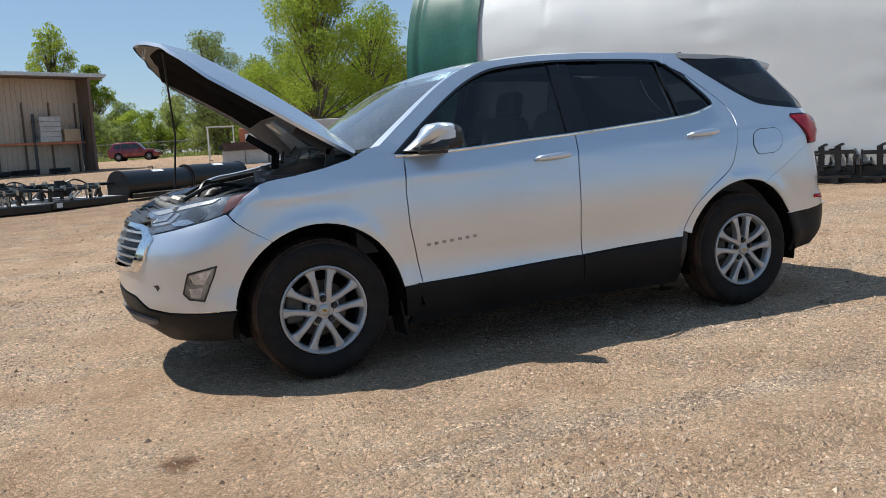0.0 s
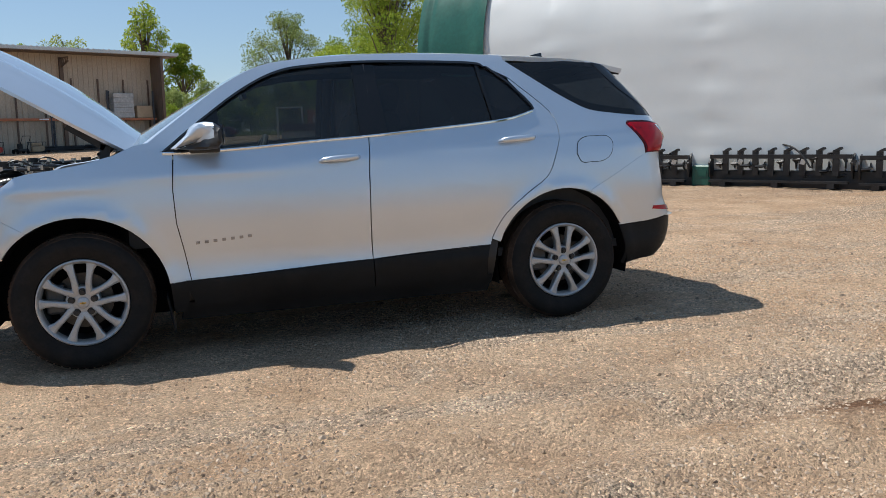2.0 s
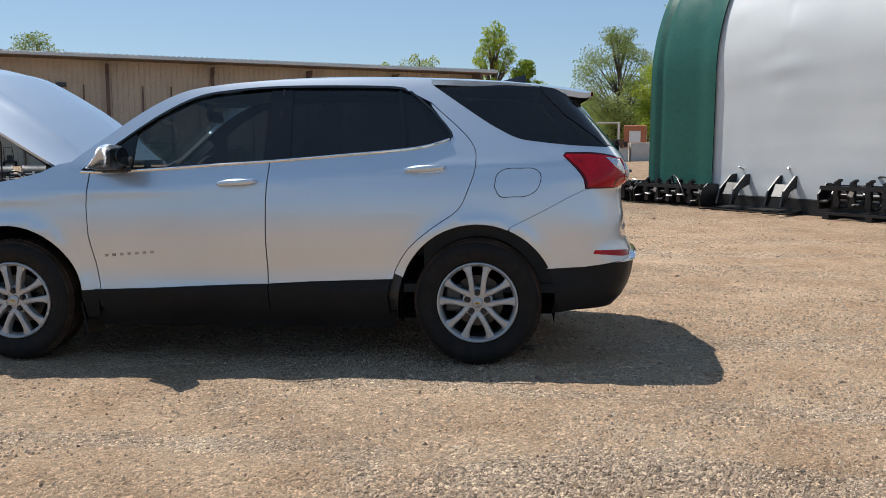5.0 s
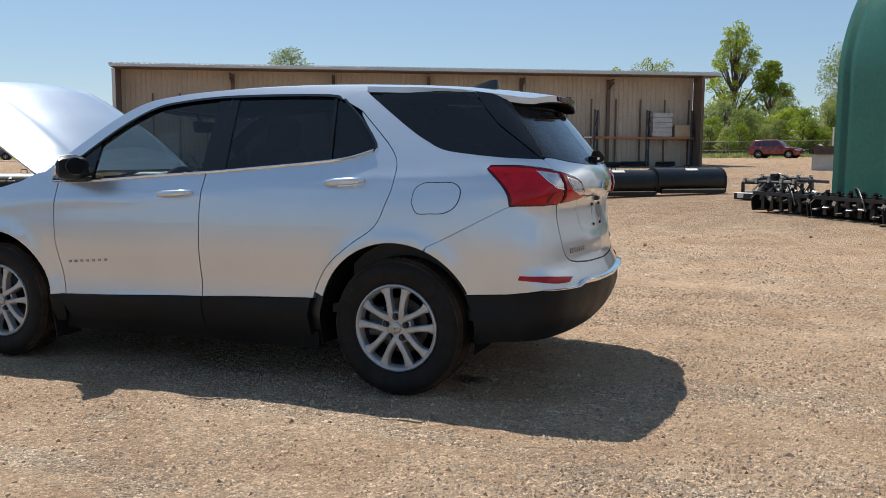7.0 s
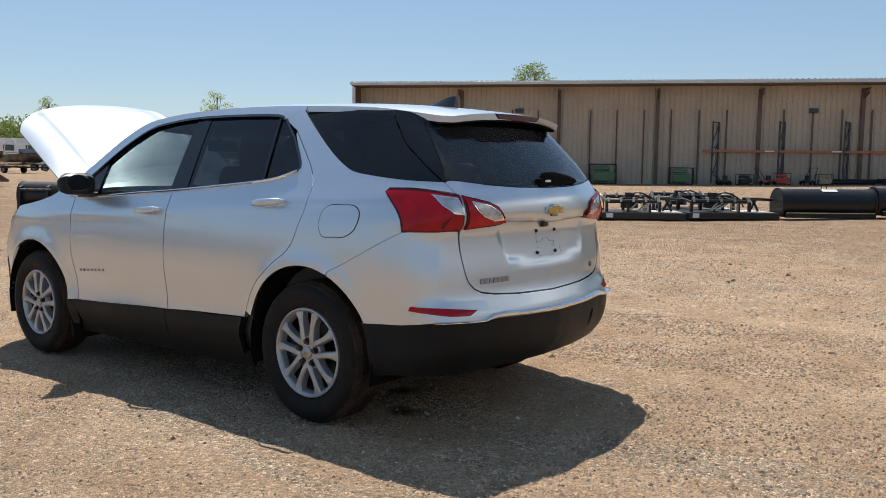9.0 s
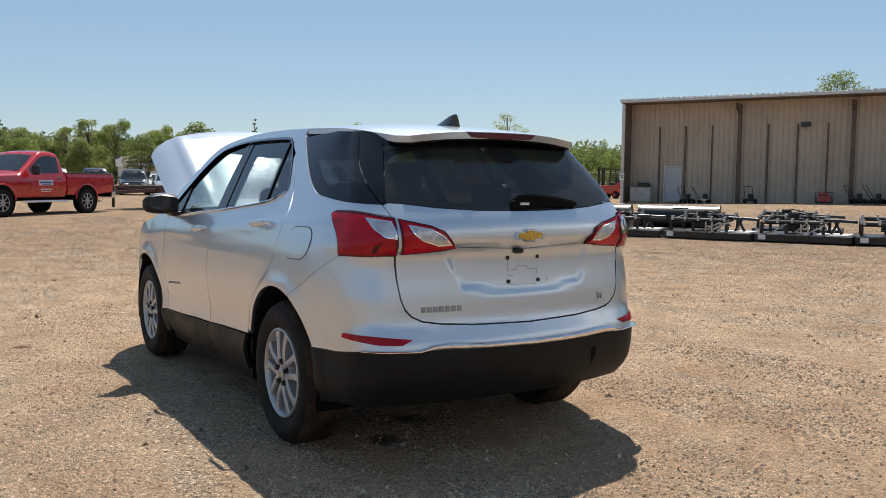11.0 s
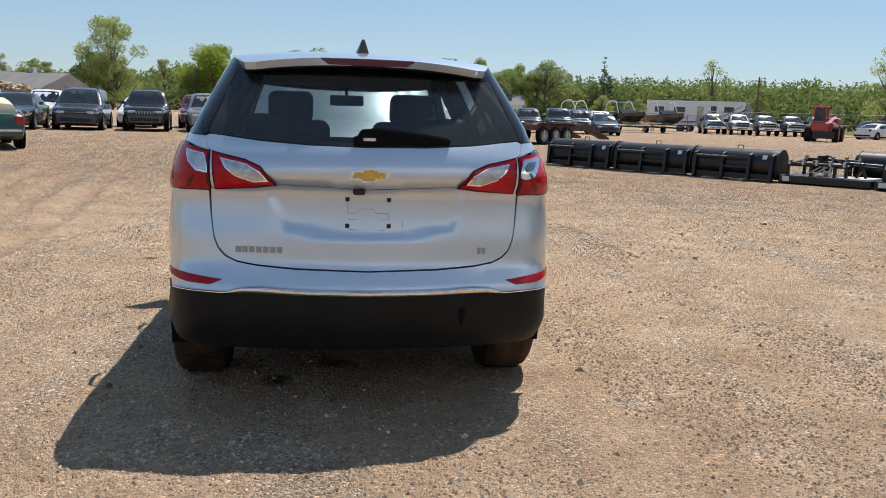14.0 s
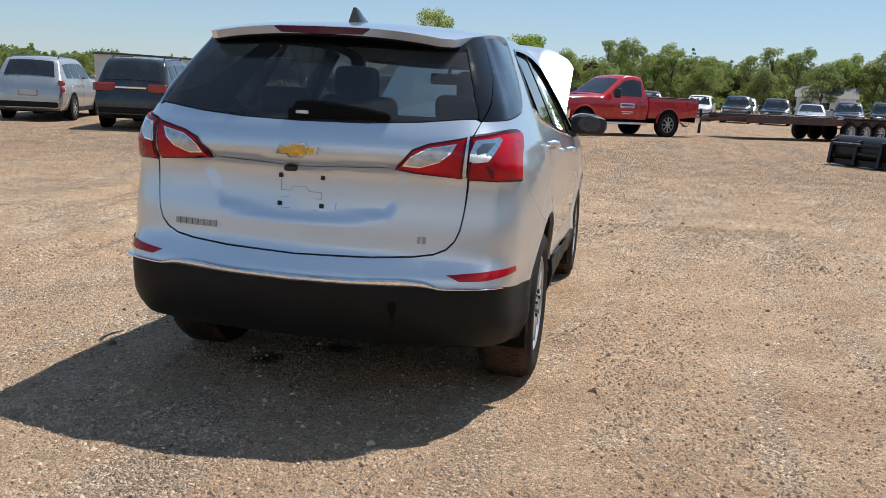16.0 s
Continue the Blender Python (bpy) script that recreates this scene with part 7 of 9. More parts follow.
def simple_wheel(parent, x, y, r, side, w=0.22, rim_mat=None):
    h = new("wheel")
    h.parent = parent
    h.matrix_basis = pose(x, y, r, 0, 0, 0 if side < 0 else 180)
    bm = bmesh.new()
    spin(bm, [(r * 0.62, 0.0), (r * 0.70, -0.012), (r * 0.92, -0.014), (r, 0.02), (r, w - 0.03), (r * 0.9, w), (r * 0.62, w)], 24)
    part("tyre", bm, M_RUBBER, h, smooth=True)
    bm = bmesh.new()
    spin(bm, [(r * 0.63, -0.008), (r * 0.60, -0.010), (r * 0.56, 0.02), (r * 0.53, 0.07)], 24)
    for k in range(8):
        a = 2 * math.pi * k / 8
        beam(bm, (0, 0.012, 0), (r * 0.58 * math.cos(a), 0.012, r * 0.58 * math.sin(a)), r * 0.13, 0.03)
    cyl(bm, r * 0.20, 0.05, (0, 0.012, 0), (90, 0, 0), 16)
    part("rim", bm, rim_mat or M_WHEEL, h)
    bm = bmesh.new()
    cyl(bm, r * 0.57, 0.02, (0, 0.06, 0), (90, 0, 0), 20)
    part("wheel_inner", bm, M_UNDER, h)
    return h


def car_form(pts, h, L, ride, zb, zr, roof_in=0.74, plan=None):
    """Surfaces of a vehicle from its top line (x, height): flank(x, z), top(x, v) and a closed body mesh."""
    line = np.array(sorted(pts))
    smooth_line = np.array(spline([tuple(p) for p in line], 6))
    lx, lz = smooth_line[:, 0], np.maximum.accumulate(smooth_line[:, 0])
    lx, top_z = lz, smooth_line[:, 1]
    px, pw = plan or ([-L / 2, -L / 2 + 0.06, -L / 2 + 0.40, -L / 2 + 0.9, L / 2 - 0.9, L / 2 - 0.45, L / 2 - 0.12, L / 2], [0.86, 0.91, 0.975, 1.0, 1.0, 0.97, 0.89, 0.76])

    def zt(x):
        return float(np.interp(x, lx, top_z))

    def half(x, z):
        k = float(np.interp(z, [ride, ride + 0.14, ride + 0.36, zb - 0.22, zb - 0.05, zb, zr], [0.90, 0.975, 1.0, 0.99, 0.965, 0.935, roof_in]))
        return h * k * float(np.interp(x, px, pw))

    def flank(x, z):
        return Vector((x, -half(x, z), z))

    def flank_n(x, z, e=0.02):
        n = (flank(x + e, z) - flank(x - e, z)).cross(flank(x, z + e) - flank(x, z - e))
        return n.normalized()

    def over(x, v):
        z = zt(x)
        return Vector((x, v * half(x, z) * 0.93, z + 0.035 * (1 - v * v)))

    def over_n(x, v, e=0.02):
        return (over(x + e, v) - over(x - e, v)).cross(over(x, v + e) - over(x, v - e)).normalized()
    stations = sorted({round(float(x), 4) for x in np.linspace(lx[0], lx[-1], 34)} | {round(float(p[0]), 4) for p in line})
    rings = []
    for x in stations:
        z1 = zt(x)
        z0 = ride + 0.07 * (abs(x) > L / 2 - 0.10)
        z0 = min(z0, z1 - 0.15)
        side = [(half(x, z0 + (z1 - z0) * f), z0 + (z1 - z0) * f) for f in (0.02, 0.14, 0.28, 0.42, 0.56, 0.70, 0.82, 0.92)]
        w = half(x, z1)
        side = [(side[0][0] * 0.85, z0)] + side + [(w * 0.985, z1 - 0.03), (w * 0.93, z1), (w * 0.60, z1 + 0.022), (0.0, z1 + 0.035)]
        rings.append([(x, 0.0, z0)] + [(x, -a, b) for a, b in side] + [(x, a, b) for a, b in side[-2::-1]])
    bm = bmesh.new()
    loft(bm, rings)
    return bm, zt, flank, flank_n, over, over_n


def flank_panes(t, zt, flank, flank_n, spans, low, drop, mat):
    """Side windows between given pairs of x on both flanks, up to a constant drop below the top line."""
    for x0, x1 in spans:
        xs = np.linspace(x0, x1, 6)
        poly = [(float(x), low) for x in (x0, x1)] + [(float(x), max(low + 0.04, zt(float(x)) - drop)) for x in xs[::-1]]
        for mir in (False, True):
            sheet("side_window", poly, flank, flank_n, mat, t, off=0.006, thick=0.012, res=0.3, fine=0.15, mirror=mir)


def parked_car(kind, loc, heading, colour, label, name="car", group="", roof=None, rear_lamp_high=False, rim=None):
    L, W, hn, hs, zb, zd, zr, xs, xr1, xr0, xg, r, ride = KINDS[kind]
    M = PAINTS[colour]
    x, y = loc
    t = thing(name, (x, y, gz(x, y)), math.degrees(math.atan2(heading[1], heading[0])), label, "car", group)
    h = W / 2
    ax = L / 2 - 0.92 if kind != "classic" else L / 2 - 0.72
    axr = -L / 2 + (0.98 if kind != "classic" else 0.85)
    tail = [(-L / 2, zd - 0.36), (-L / 2 + 0.05, zd - 0.14), (-L / 2 + 0.12, zd - 0.02)] if kind in ("sedan", "classic") else [(-L / 2, zd - 0.42), (-L / 2 + 0.04, zd - 0.20)]
    nose = [(L / 2, hn - 0.34), (L / 2 - 0.04, hn - 0.14), (L / 2 - 0.14, hn - 0.04), (L / 2 - 0.45, hn + 0.02)]
    if kind == "classic":
        base_line = tail + [(xg - 0.1, zd), (xs, hs)] + nose
    else:
        base_line = tail + [(xg, zd), (xr0, zr - 0.11), (xr0 + 0.22, zr - 0.045), (xr0 * 0.45 + xr1 * 0.55, zr), (xr1, zr - 0.055), (xs, hs), (ax, (hs + hn) / 2 + 0.03)] + nose
    bm, zt, flank, flank_n, over, over_n = car_form(base_line, h, L, ride, zb, zr)
    part("body", bm, M, t, smooth=True)
    for axx in (ax, axr):
        for s in (-1, 1):
            bm = bmesh.new()
            cyl(bm, r + 0.065, 0.12, (axx, s * (h - 0.052), r + 0.01), (90, 0, 0), 24)
            part("wheel_arch", bm, M_UNDER, t)
            simple_wheel(t, axx, s * (h + 0.005), r, -1 if s < 0 else 1, rim_mat=rim)
    bm = bmesh.new()
    box(bm, (ax - axr - 0.86, W - 0.05, 0.13), ((ax + axr) / 2, 0, ride + 0.04), bev=0.02)
    box(bm, (L - 0.5, W - 0.3, 0.12), (0, 0, ride + 0.02))
    part("sill", bm, M_CLADDING, t)
    if kind == "classic":
        # cloth top on a low open body
        bm = bmesh.new()
        wb, wr = h * 0.88, h * 0.70
        rings = []
        for xx, zz in ((xg, zd), (xg + 0.12, zr - 0.16), (xr0, zr - 0.04), (xr0 + 0.3, zr), (xr1, zr - 0.02), (xs, hs)):
            k = (zz - zd) / (zr - zd)
            w = wb + (wr - wb) * max(0.0, k)
            rings.append([(xx, -w, zd - 0.05), (xx, -w, zz - 0.05 * k), (xx, -w * 0.85, zz), (xx, 0, zz + 0.02), (xx, w * 0.85, zz), (xx, w, zz - 0.05 * k), (xx, w, zd - 0.05)])
        loft(bm, rings)
        part("cloth_top", bm, roof or M, t, smooth=True)
        base = [(xg, -wb, zd), (xs, -wb, hs), (xs, wb, hs), (xg, wb, zd)]
        up = [(xr0 - 0.1, -wr, zr - 0.06), (xr1, -wr, zr - 0.06), (xr1, wr, zr - 0.06), (xr0 - 0.1, wr, zr - 0.06)]
        bm = bmesh.new()
        patch(bm, (base[3], base[0], up[0], up[3]), 0.22, 0.78, 0.30, 0.80, 0.05)
        part("rear_window", bm, M_CREAMPANE, t)
        bm = bmesh.new()
        patch(bm, (base[1], base[2], up[2], up[1]), 0.05, 0.95, 0.08, 0.92, 0.02)
        part("windscreen", bm, M_VGLASS, t)
    else:
        sheet("windscreen", [(xr1 + 0.05, -0.88), (xs - 0.03, -0.93), (xs - 0.03, 0.93), (xr1 + 0.05, 0.88)], over, over_n, M_VGLASS, t, off=0.006, thick=0.012, res=0.25, fine=0.15)
        sheet("rear_window", [(xg + 0.03, -0.88), (xr0 - 0.015, -0.86), (xr0 - 0.015, 0.86), (xg + 0.03, 0.88)], over, over_n, M_VGLASS, t, off=0.012, thick=0.02, res=0.08, fine=0.06)
        c0, c1 = xs - 0.22, (xr0 + 0.10 if kind != "sedan" else xr0 - 0.18)
        n = 3 if kind != "sedan" else 2
        cut = [c0, c0 - (c0 - c1) * 0.40, c0 - (c0 - c1) * 0.74, c1] if n == 3 else [c0, c0 - (c0 - c1) * 0.54, c1]
        flank_panes(t, zt, flank, flank_n, [(cut[k + 1] + 0.035, cut[k] - 0.035) for k in range(n)], zb + 0.03, 0.13, M_VGLASS)
    # lamps, grille, bumpers, mirrors, handles
    for s in (-1, 1):
        zh = hn - 0.13
        sheet("headlamp", [(L / 2 - 0.42, zh - 0.02), (L / 2 - 0.02, zh - 0.10), (L / 2 - 0.012, zh - 0.02), (L / 2 - 0.40, zh + 0.06)], flank, flank_n, M_LAMP, t, off=0.008, thick=0.02, res=0.2, fine=0.1, mirror=s > 0)
        bm = bmesh.new()
        box(bm, (0.07, 0.36, 0.11), (L / 2 - 0.03, s * h * 0.56, hn - 0.19), (0, 14, s * -14), 0.03, 2)
        part("headlamp", bm, M_LAMP, t)
        bm = bmesh.new()
        zt_ = zd - 0.17
        if kind == "wagon":
            for dz in (0.0, -0.17):
                bm2 = bmesh.new()
                cyl(bm2, 0.075, 0.10, (-L / 2 + 0.10, s * h * 0.90, zd - 0.10 + dz), (0, 90, s * 20), 18)
                part("tail_lamp", bm2, M_TAIL, t)
        elif rear_lamp_high:
            box(bm, (0.10, 0.46, 0.20), (-L / 2 + 0.06, s * h * 0.66, zd - 0.10), (0, 0, s * 10), 0.03, 2)
            box(bm, (0.30, 0.06, 0.18), (-L / 2 + 0.22, s * h * 0.945, zd - 0.10), (0, 0, s * 6), 0.02, 2)
        else:
            box(bm, (0.10, 0.24, 0.24), (-L / 2 + 0.06, s * h * 0.76, zt_), (0, 0, s * 14), 0.03, 2)
        if kind != "wagon":
            part("tail_lamp", bm, M_TAIL, t)
        else:
            bm.free()
        bm = bmesh.new()
        box(bm, (0.13, 0.19, 0.13), (xs - 0.36, s * (h + 0.09), zb + 0.09), (0, 0, s * 8), 0.045, 2)
        part("door_mirror", bm, M if kind != "classic" else M_CHROME, t)
        for dx in (-0.15, -1.05):
            bm = bmesh.new()
            hx = xs - 1.05 + dx
            box(bm, (0.18, 0.03, 0.03), (hx, -s * flank(hx, zb - 0.12).y, zb - 0.12), (0, 0, 0), 0.01)
            part("door_handle", bm, M if kind != "classic" else M_CHROME, t)
    bm = bmesh.new()
    box(bm, (0.08, W * 0.42, 0.15), (L / 2 - 0.03, 0, hn - 0.22), (0, 10, 0), 0.02)
    g = part("grille", bm, M_BLACKPL, t)
    for k in range(2 if kind != "jeep" else 7):
        bm = bmesh.new()
        if kind == "jeep":
            box(bm, (0.02, 0.05, 0.12), (L / 2 + 0.015, -W * 0.19 + k * W * 0.063, hn - 0.21), (0, 10, 0))
        else:
            box(bm, (0.02, W * 0.40, 0.012), (L / 2 + 0.012, 0, hn - 0.255 + 0.07 * k))
        part("grille_bar", bm, M_DULLCHROME, g)
    bm = bmesh.new()
    box(bm, (0.12, W * 0.62, 0.15), (L / 2 - 0.035, 0, ride + 0.20), (0, 0, 0), 0.05, 2)
    part("lower_grille", bm, M_BLACKPL if kind != "classic" else M_CHROME, t)
    bm = bmesh.new()
    box(bm, (0.16, W * 0.84, 0.16 if kind != "classic" else 0.09), (-L / 2 + 0.05, 0, ride + (0.16 if kind != "classic" else 0.22)), (0, 0, 0), 0.05, 2)
    part("rear_bumper", bm, M_CLADDING if kind != "classic" else M_CHROME, t)
    if kind not in ("sedan", "classic"):
        bm = bmesh.new()
        if rear_lamp_high:
            box(bm, (0.03, W * 0.40, 0.05), (-L / 2 + 0.025, 0, zd - 0.10), bev=0.01)
            part("chrome_bar", bm, M_CHROME, t)
        else:
            box(bm, (0.03, 0.46, 0.17), (-L / 2 + 0.0, 0, zd - 0.36), bev=0.02)
            part("plate_recess", bm, M, t)
        for s in (-1, 1):
            bm = bmesh.new()
            w = h * 0.66
            tube(bm, [(xr0 + 0.2, s * w, zt(xr0 + 0.2) + 0.0), (xr0 + 0.28, s * w, zt(xr0 + 0.28) + 0.06), (xr1 - 0.3, s * w, zt(xr1 - 0.3) + 0.06), (xr1 - 0.22, s * w, zt(xr1 - 0.22) + 0.01)], 0.018, 6)
            part("roof_rail", bm, M_BLACKPL, t)
    return t


def facing(p, q):
    return (q[0] - p[0], q[1] - p[1])


FRONT_ROW = [("minivan", (-34.3, -10.4), "dark", "dark grey minivan facing the yard"), ("jeep", (-34.9, -7.75), "black", "black SUV with a slotted chrome grille"), ("suv", (-35.3, -5.15), "grey", "grey compact SUV facing the yard"),
             ("sedan", (-35.6, -2.75), "black", "dark sedan parked in the row of used cars"), ("sedan", (-32.6, -12.6), "black", "black sedan facing the yard"), ("suv", (-31.6, -15.1), "navy", "dark blue SUV parked among used cars"), ("suv", (-31.4, -17.9), "silver", "silver SUV parked in the row")]
for k, p, c, l in FRONT_ROW:
    parked_car(k, p, (1.0, 0.12), c, l, group="row of used cars")
for k, p, c, l in [("suv", (-40.2, -13.6), "white", "white SUV parked in the second row"), ("sedan", (-40.5, -9.2), "white", "white sedan in the second row"), ("suv", (-41.5, -6.4), "maroon", "maroon SUV in the second row"),
                   ("sedan", (-43.2, -1.2), "red", "red sedan in the second row"), ("suv", (-44.5, 2.0), "dark", "dark grey SUV in the second row"), ("minivan", (-38.2, -16.4), "silver", "silver minivan in the second row"), ("sedan", (-37.2, -19.4), "white", "white car in the second row")]:
    parked_car(k, p, (1.0, 0.1), c, l, group="second row of used cars")
BACK = [("jeep", (-55.9, 8.25), "dark"), ("suv", (-55.6, 10.7), "black"), ("sedan", (-55.2, 12.8), "silver"), ("suv", (-54.8, 15.0), "navy"), ("jeep", (-54.3, 17.1), "black"), ("suv", (-55.4, 19.0), "dark"), ("sedan", (-53.4, 20.2), "navy"), ("suv", (-56.3, 5.8), "white"), ("sedan", (-62.0, 14.0), "white"), ("suv", (-62.5, 9.5), "silver"), ("suv", (-61.0, 22.5), "white")]
for k, p, c in BACK:
    parked_car(k, p, (1.0, -0.18), c, {"dark": "dark grey", "navy": "dark blue"}.get(c, c) + (" SUV" if k != "sedan" else " sedan") + " in a far row of used cars", group="far row of used cars")
parked_car("classic", (-18.6, -8.95), (-0.9, -0.44), "green", "old dark green roadster with a cream cloth top", name="classic_car", roof=surface("cream_canvas", (0.55, 0.47, 0.33), (0.64, 0.56, 0.41), 2, 0.85, 0, 0.2, 60.0), rim=M_BLACKPL)
parked_car("wagon", (-16.1, -14.75), (-0.93, -0.36), "silver", "silver retro wagon with clear rear side windows", name="wagon")
parked_car("suv", (-15.35, -11.1), (-0.96, -0.28), "black", "black SUV with wide red tail lamps", rear_lamp_high=True)
parked_car("suv", (-28.6, -15.6), (-0.9, -0.35), "white", "white SUV seen from behind")
parked_car("suv", (3.0, 80.2), (0.93, -0.30), "maroon", "dark red compact SUV by the fence")
parked_car("sedan", (-66.0, 50.8), (-0.4, 0.9), "white", "white sedan near the chain-link fence")
parked_car("suv", (-70.5, 54.5), (0.2, 0.95), "dark", "dark SUV behind the fence", group="")


def pickup(loc, heading, colour, label, sign=False, name="pickup_truck", group=""):
    M = PAINTS[colour]
    x, y = loc
    t = thing(name, (x, y, gz(x, y)), math.degrees(math.atan2(heading[1], heading[0])), label, "truck", group)
    L, h, r = 5.7, 0.98, 0.40
    fx, rx_ = 1.95, -1.55
    line = [(-0.64, 1.24), (-0.60, 1.30), (-0.47, 1.82), (-0.38, 1.89), (-0.10, 1.93), (0.22, 1.90), (0.36, 1.83), (1.16, 1.29), (1.40, 1.25), (2.0, 1.23), (2.50, 1.20), (2.72, 1.14), (2.83, 1.02), (2.87, 0.72)]
    plan = ([-0.64, -0.45, 2.2, 2.62, 2.80, 2.87], [0.985, 1.0, 1.0, 0.975, 0.93, 0.89])
    bm, zt, flank, flank_n, over, over_n = car_form(line, h, L, 0.52, 1.24, 1.93, 0.76, plan)
    part("cab_and_bonnet", bm, M, t, smooth=True)
    sheet("windscreen", [(0.41, -0.88), (1.12, -0.92), (1.12, 0.92), (0.41, 0.88)], over, over_n, M_VGLASS, t, off=0.006, thick=0.012, res=0.25, fine=0.12)
    sheet("rear_window", [(-0.575, -0.80), (-0.49, -0.80), (-0.49, 0.80), (-0.575, 0.80)], over, over_n, M_VGLASS, t, off=0.008, thick=0.012, res=0.25, fine=0.06)
    flank_panes(t, zt, flank, flank_n, [(-0.40, 0.78)], 1.27, 0.13, M_VGLASS)
    # bonnet bulge and door joints
    sheet("bonnet_bulge", [(1.30, -0.45), (2.62, -0.42), (2.62, 0.42), (1.30, 0.45)], over, over_n, M, t, off=0.03, thick=0.05, res=0.3, fine=0.2)
    for mir in (False, True):
        for xa in (-0.50, 0.86):
            sheet("door_joint", [(xa, 0.60), (xa + 0.014, 0.60), (xa + 0.014, 1.22), (xa, 1.22)], flank, flank_n, M_UNDER, t, off=0.002, thick=0.004, res=0.5, fine=0.2, mirror=mir)
    for s in (-1, 1):
        bm = bmesh.new()
        rings = []
        for xx in (-2.86, -2.80, -2.0, -1.1, -0.68):
            k = 0.985 if xx < -2.83 else 1.0
            zl = 0.70 if xx < -2.5 else 0.60
            rings.append([(xx, s * (h - 0.10), zl), (xx, s * h * k * 0.975, zl), (xx, s * h * k, zl + 0.22), (xx, s * h * k * 0.985, 1.15), (xx, s * h * k * 0.97, 1.26), (xx, s * (h - 0.10), 1.28)])
        loft(bm, rings)
        part("bed_side", bm, M, t)
        bm = bmesh.new()
        box(bm, (2.2, 0.11, 0.03), (-1.76, s * (h - 0.06), 1.285), bev=0.01)
        part("bed_rail", bm, M_BLACKPL, t)
        for axx in (fx, rx_):
            bm = bmesh.new()
            cyl(bm, r + 0.085, 0.12, (axx, s * (h - 0.052), r + 0.04), (90, 0, 0), 24)
            part("wheel_arch", bm, M_UNDER, t)
            bm = bmesh.new()
            arc = [(axx + (r + 0.10) * math.cos(a), s * (h - 0.002), r + 0.04 + (r + 0.10) * math.sin(a)) for a in np.linspace(0.05, math.pi - 0.05, 15)]
            tube(bm, arc, 0.028, 6)
            part("arch_lip", bm, M, t, smooth=True)
            simple_wheel(t, axx, s * (h + 0.01), r, -1 if s < 0 else 1, 0.26)
        bm = bmesh.new()
        rod(bm, (-0.62, s * (h + 0.02), 0.42), (1.25, s * (h + 0.02), 0.42), 0.04, 8)
        part("step_bar", bm, M_CHROME, t)
        bm = bmesh.new()
        box(bm, (0.11, 0.24, 0.30), (0.80, s * (h + 0.15), 1.36), (0, 0, s * 8), 0.045, 2)
        part("door_mirror", bm, M_BLACKPL, t)
        bm = bmesh.new()
        box(bm, (0.18, 0.03, 0.045), (-0.34, s * (h * 0.97), 1.12), bev=0.01)
        part("door_handle", bm, M_BLACKPL, t)
        bm = bmesh.new()
        box(bm, (0.16, 0.32, 0.27), (2.76, s * 0.76, 0.985), (0, 4, s * -14), 0.035, 2)
        lamp = part("headlamp", bm, M_LAMP, t)
        bm = bmesh.new()
        box(bm, (0.02, 0.30, 0.016), (2.845, s * 0.745, 0.985), (0, 4, s * -14))
        part("lamp_divider", bm, M_BLACKPL, lamp)
        bm = bmesh.new()
        box(bm, (0.06, 0.14, 0.34), (-2.86, s * (h - 0.07), 1.02), bev=0.02)
        part("tail_lamp", bm, M_TAIL, t)
    bm = bmesh.new()
    box(bm, (0.06, 1.8, 0.52), (-2.86, 0, 0.98), bev=0.02)
    box(bm, (2.2, 1.8, 0.05), (-1.75, 0, 0.70))
    part("tailgate", bm, M, t)
    bm = bmesh.new()
    box(bm, (0.22, 1.86, 0.20), (-2.96, 0, 0.58), bev=0.03)
    part("rear_bumper", bm, M_CHROME, t)
    bm = bmesh.new()
    rings = []
    for yy, xx in ((-0.99, 2.62), (-0.93, 2.82), (-0.6, 2.93), (0, 2.96), (0.6, 2.93), (0.93, 2.82), (0.99, 2.62)):
        rings.append([(xx - 0.10, yy, 0.52), (xx, yy, 0.54), (xx + 0.02, yy, 0.66), (xx, yy, 0.79), (xx - 0.10, yy, 0.81)])
    loft(bm, rings)
    bumper = part("front_bumper", bm, M_CHROME, t, smooth=True)
    bm = bmesh.new()
    box(bm, (0.04, 0.92, 0.09), (2.955, 0, 0.62), bev=0.02)
    part("bumper_slot", bm, M_BLACKPL, bumper)
    bm = bmesh.new()
    box(bm, (0.10, 1.22, 0.40), (2.83, 0, 0.985), (0, 3, 0), 0.02)
    g = part("grille", bm, M_BLACKPL, t)
    for z, hh in ((0.80, 0.035), (0.985, 0.06), (1.175, 0.04)):
        bm = bmesh.new()
        box(bm, (0.05, 1.24, hh), (2.875, 0, z), bev=0.012)
        part("grille_bar", bm, M_DULLCHROME, g)
    for s in (-1, 1):
        bm = bmesh.new()
        box(bm, (0.05, 0.035, 0.38), (2.87, s * 0.605, 0.985), bev=0.01)
        part("grille_side", bm, M_DULLCHROME, g)
    bm = bmesh.new()
    box(bm, (5.0, 0.9, 0.2), (0, 0, 0.52))
    part("chassis", bm, M_UNDER, t)
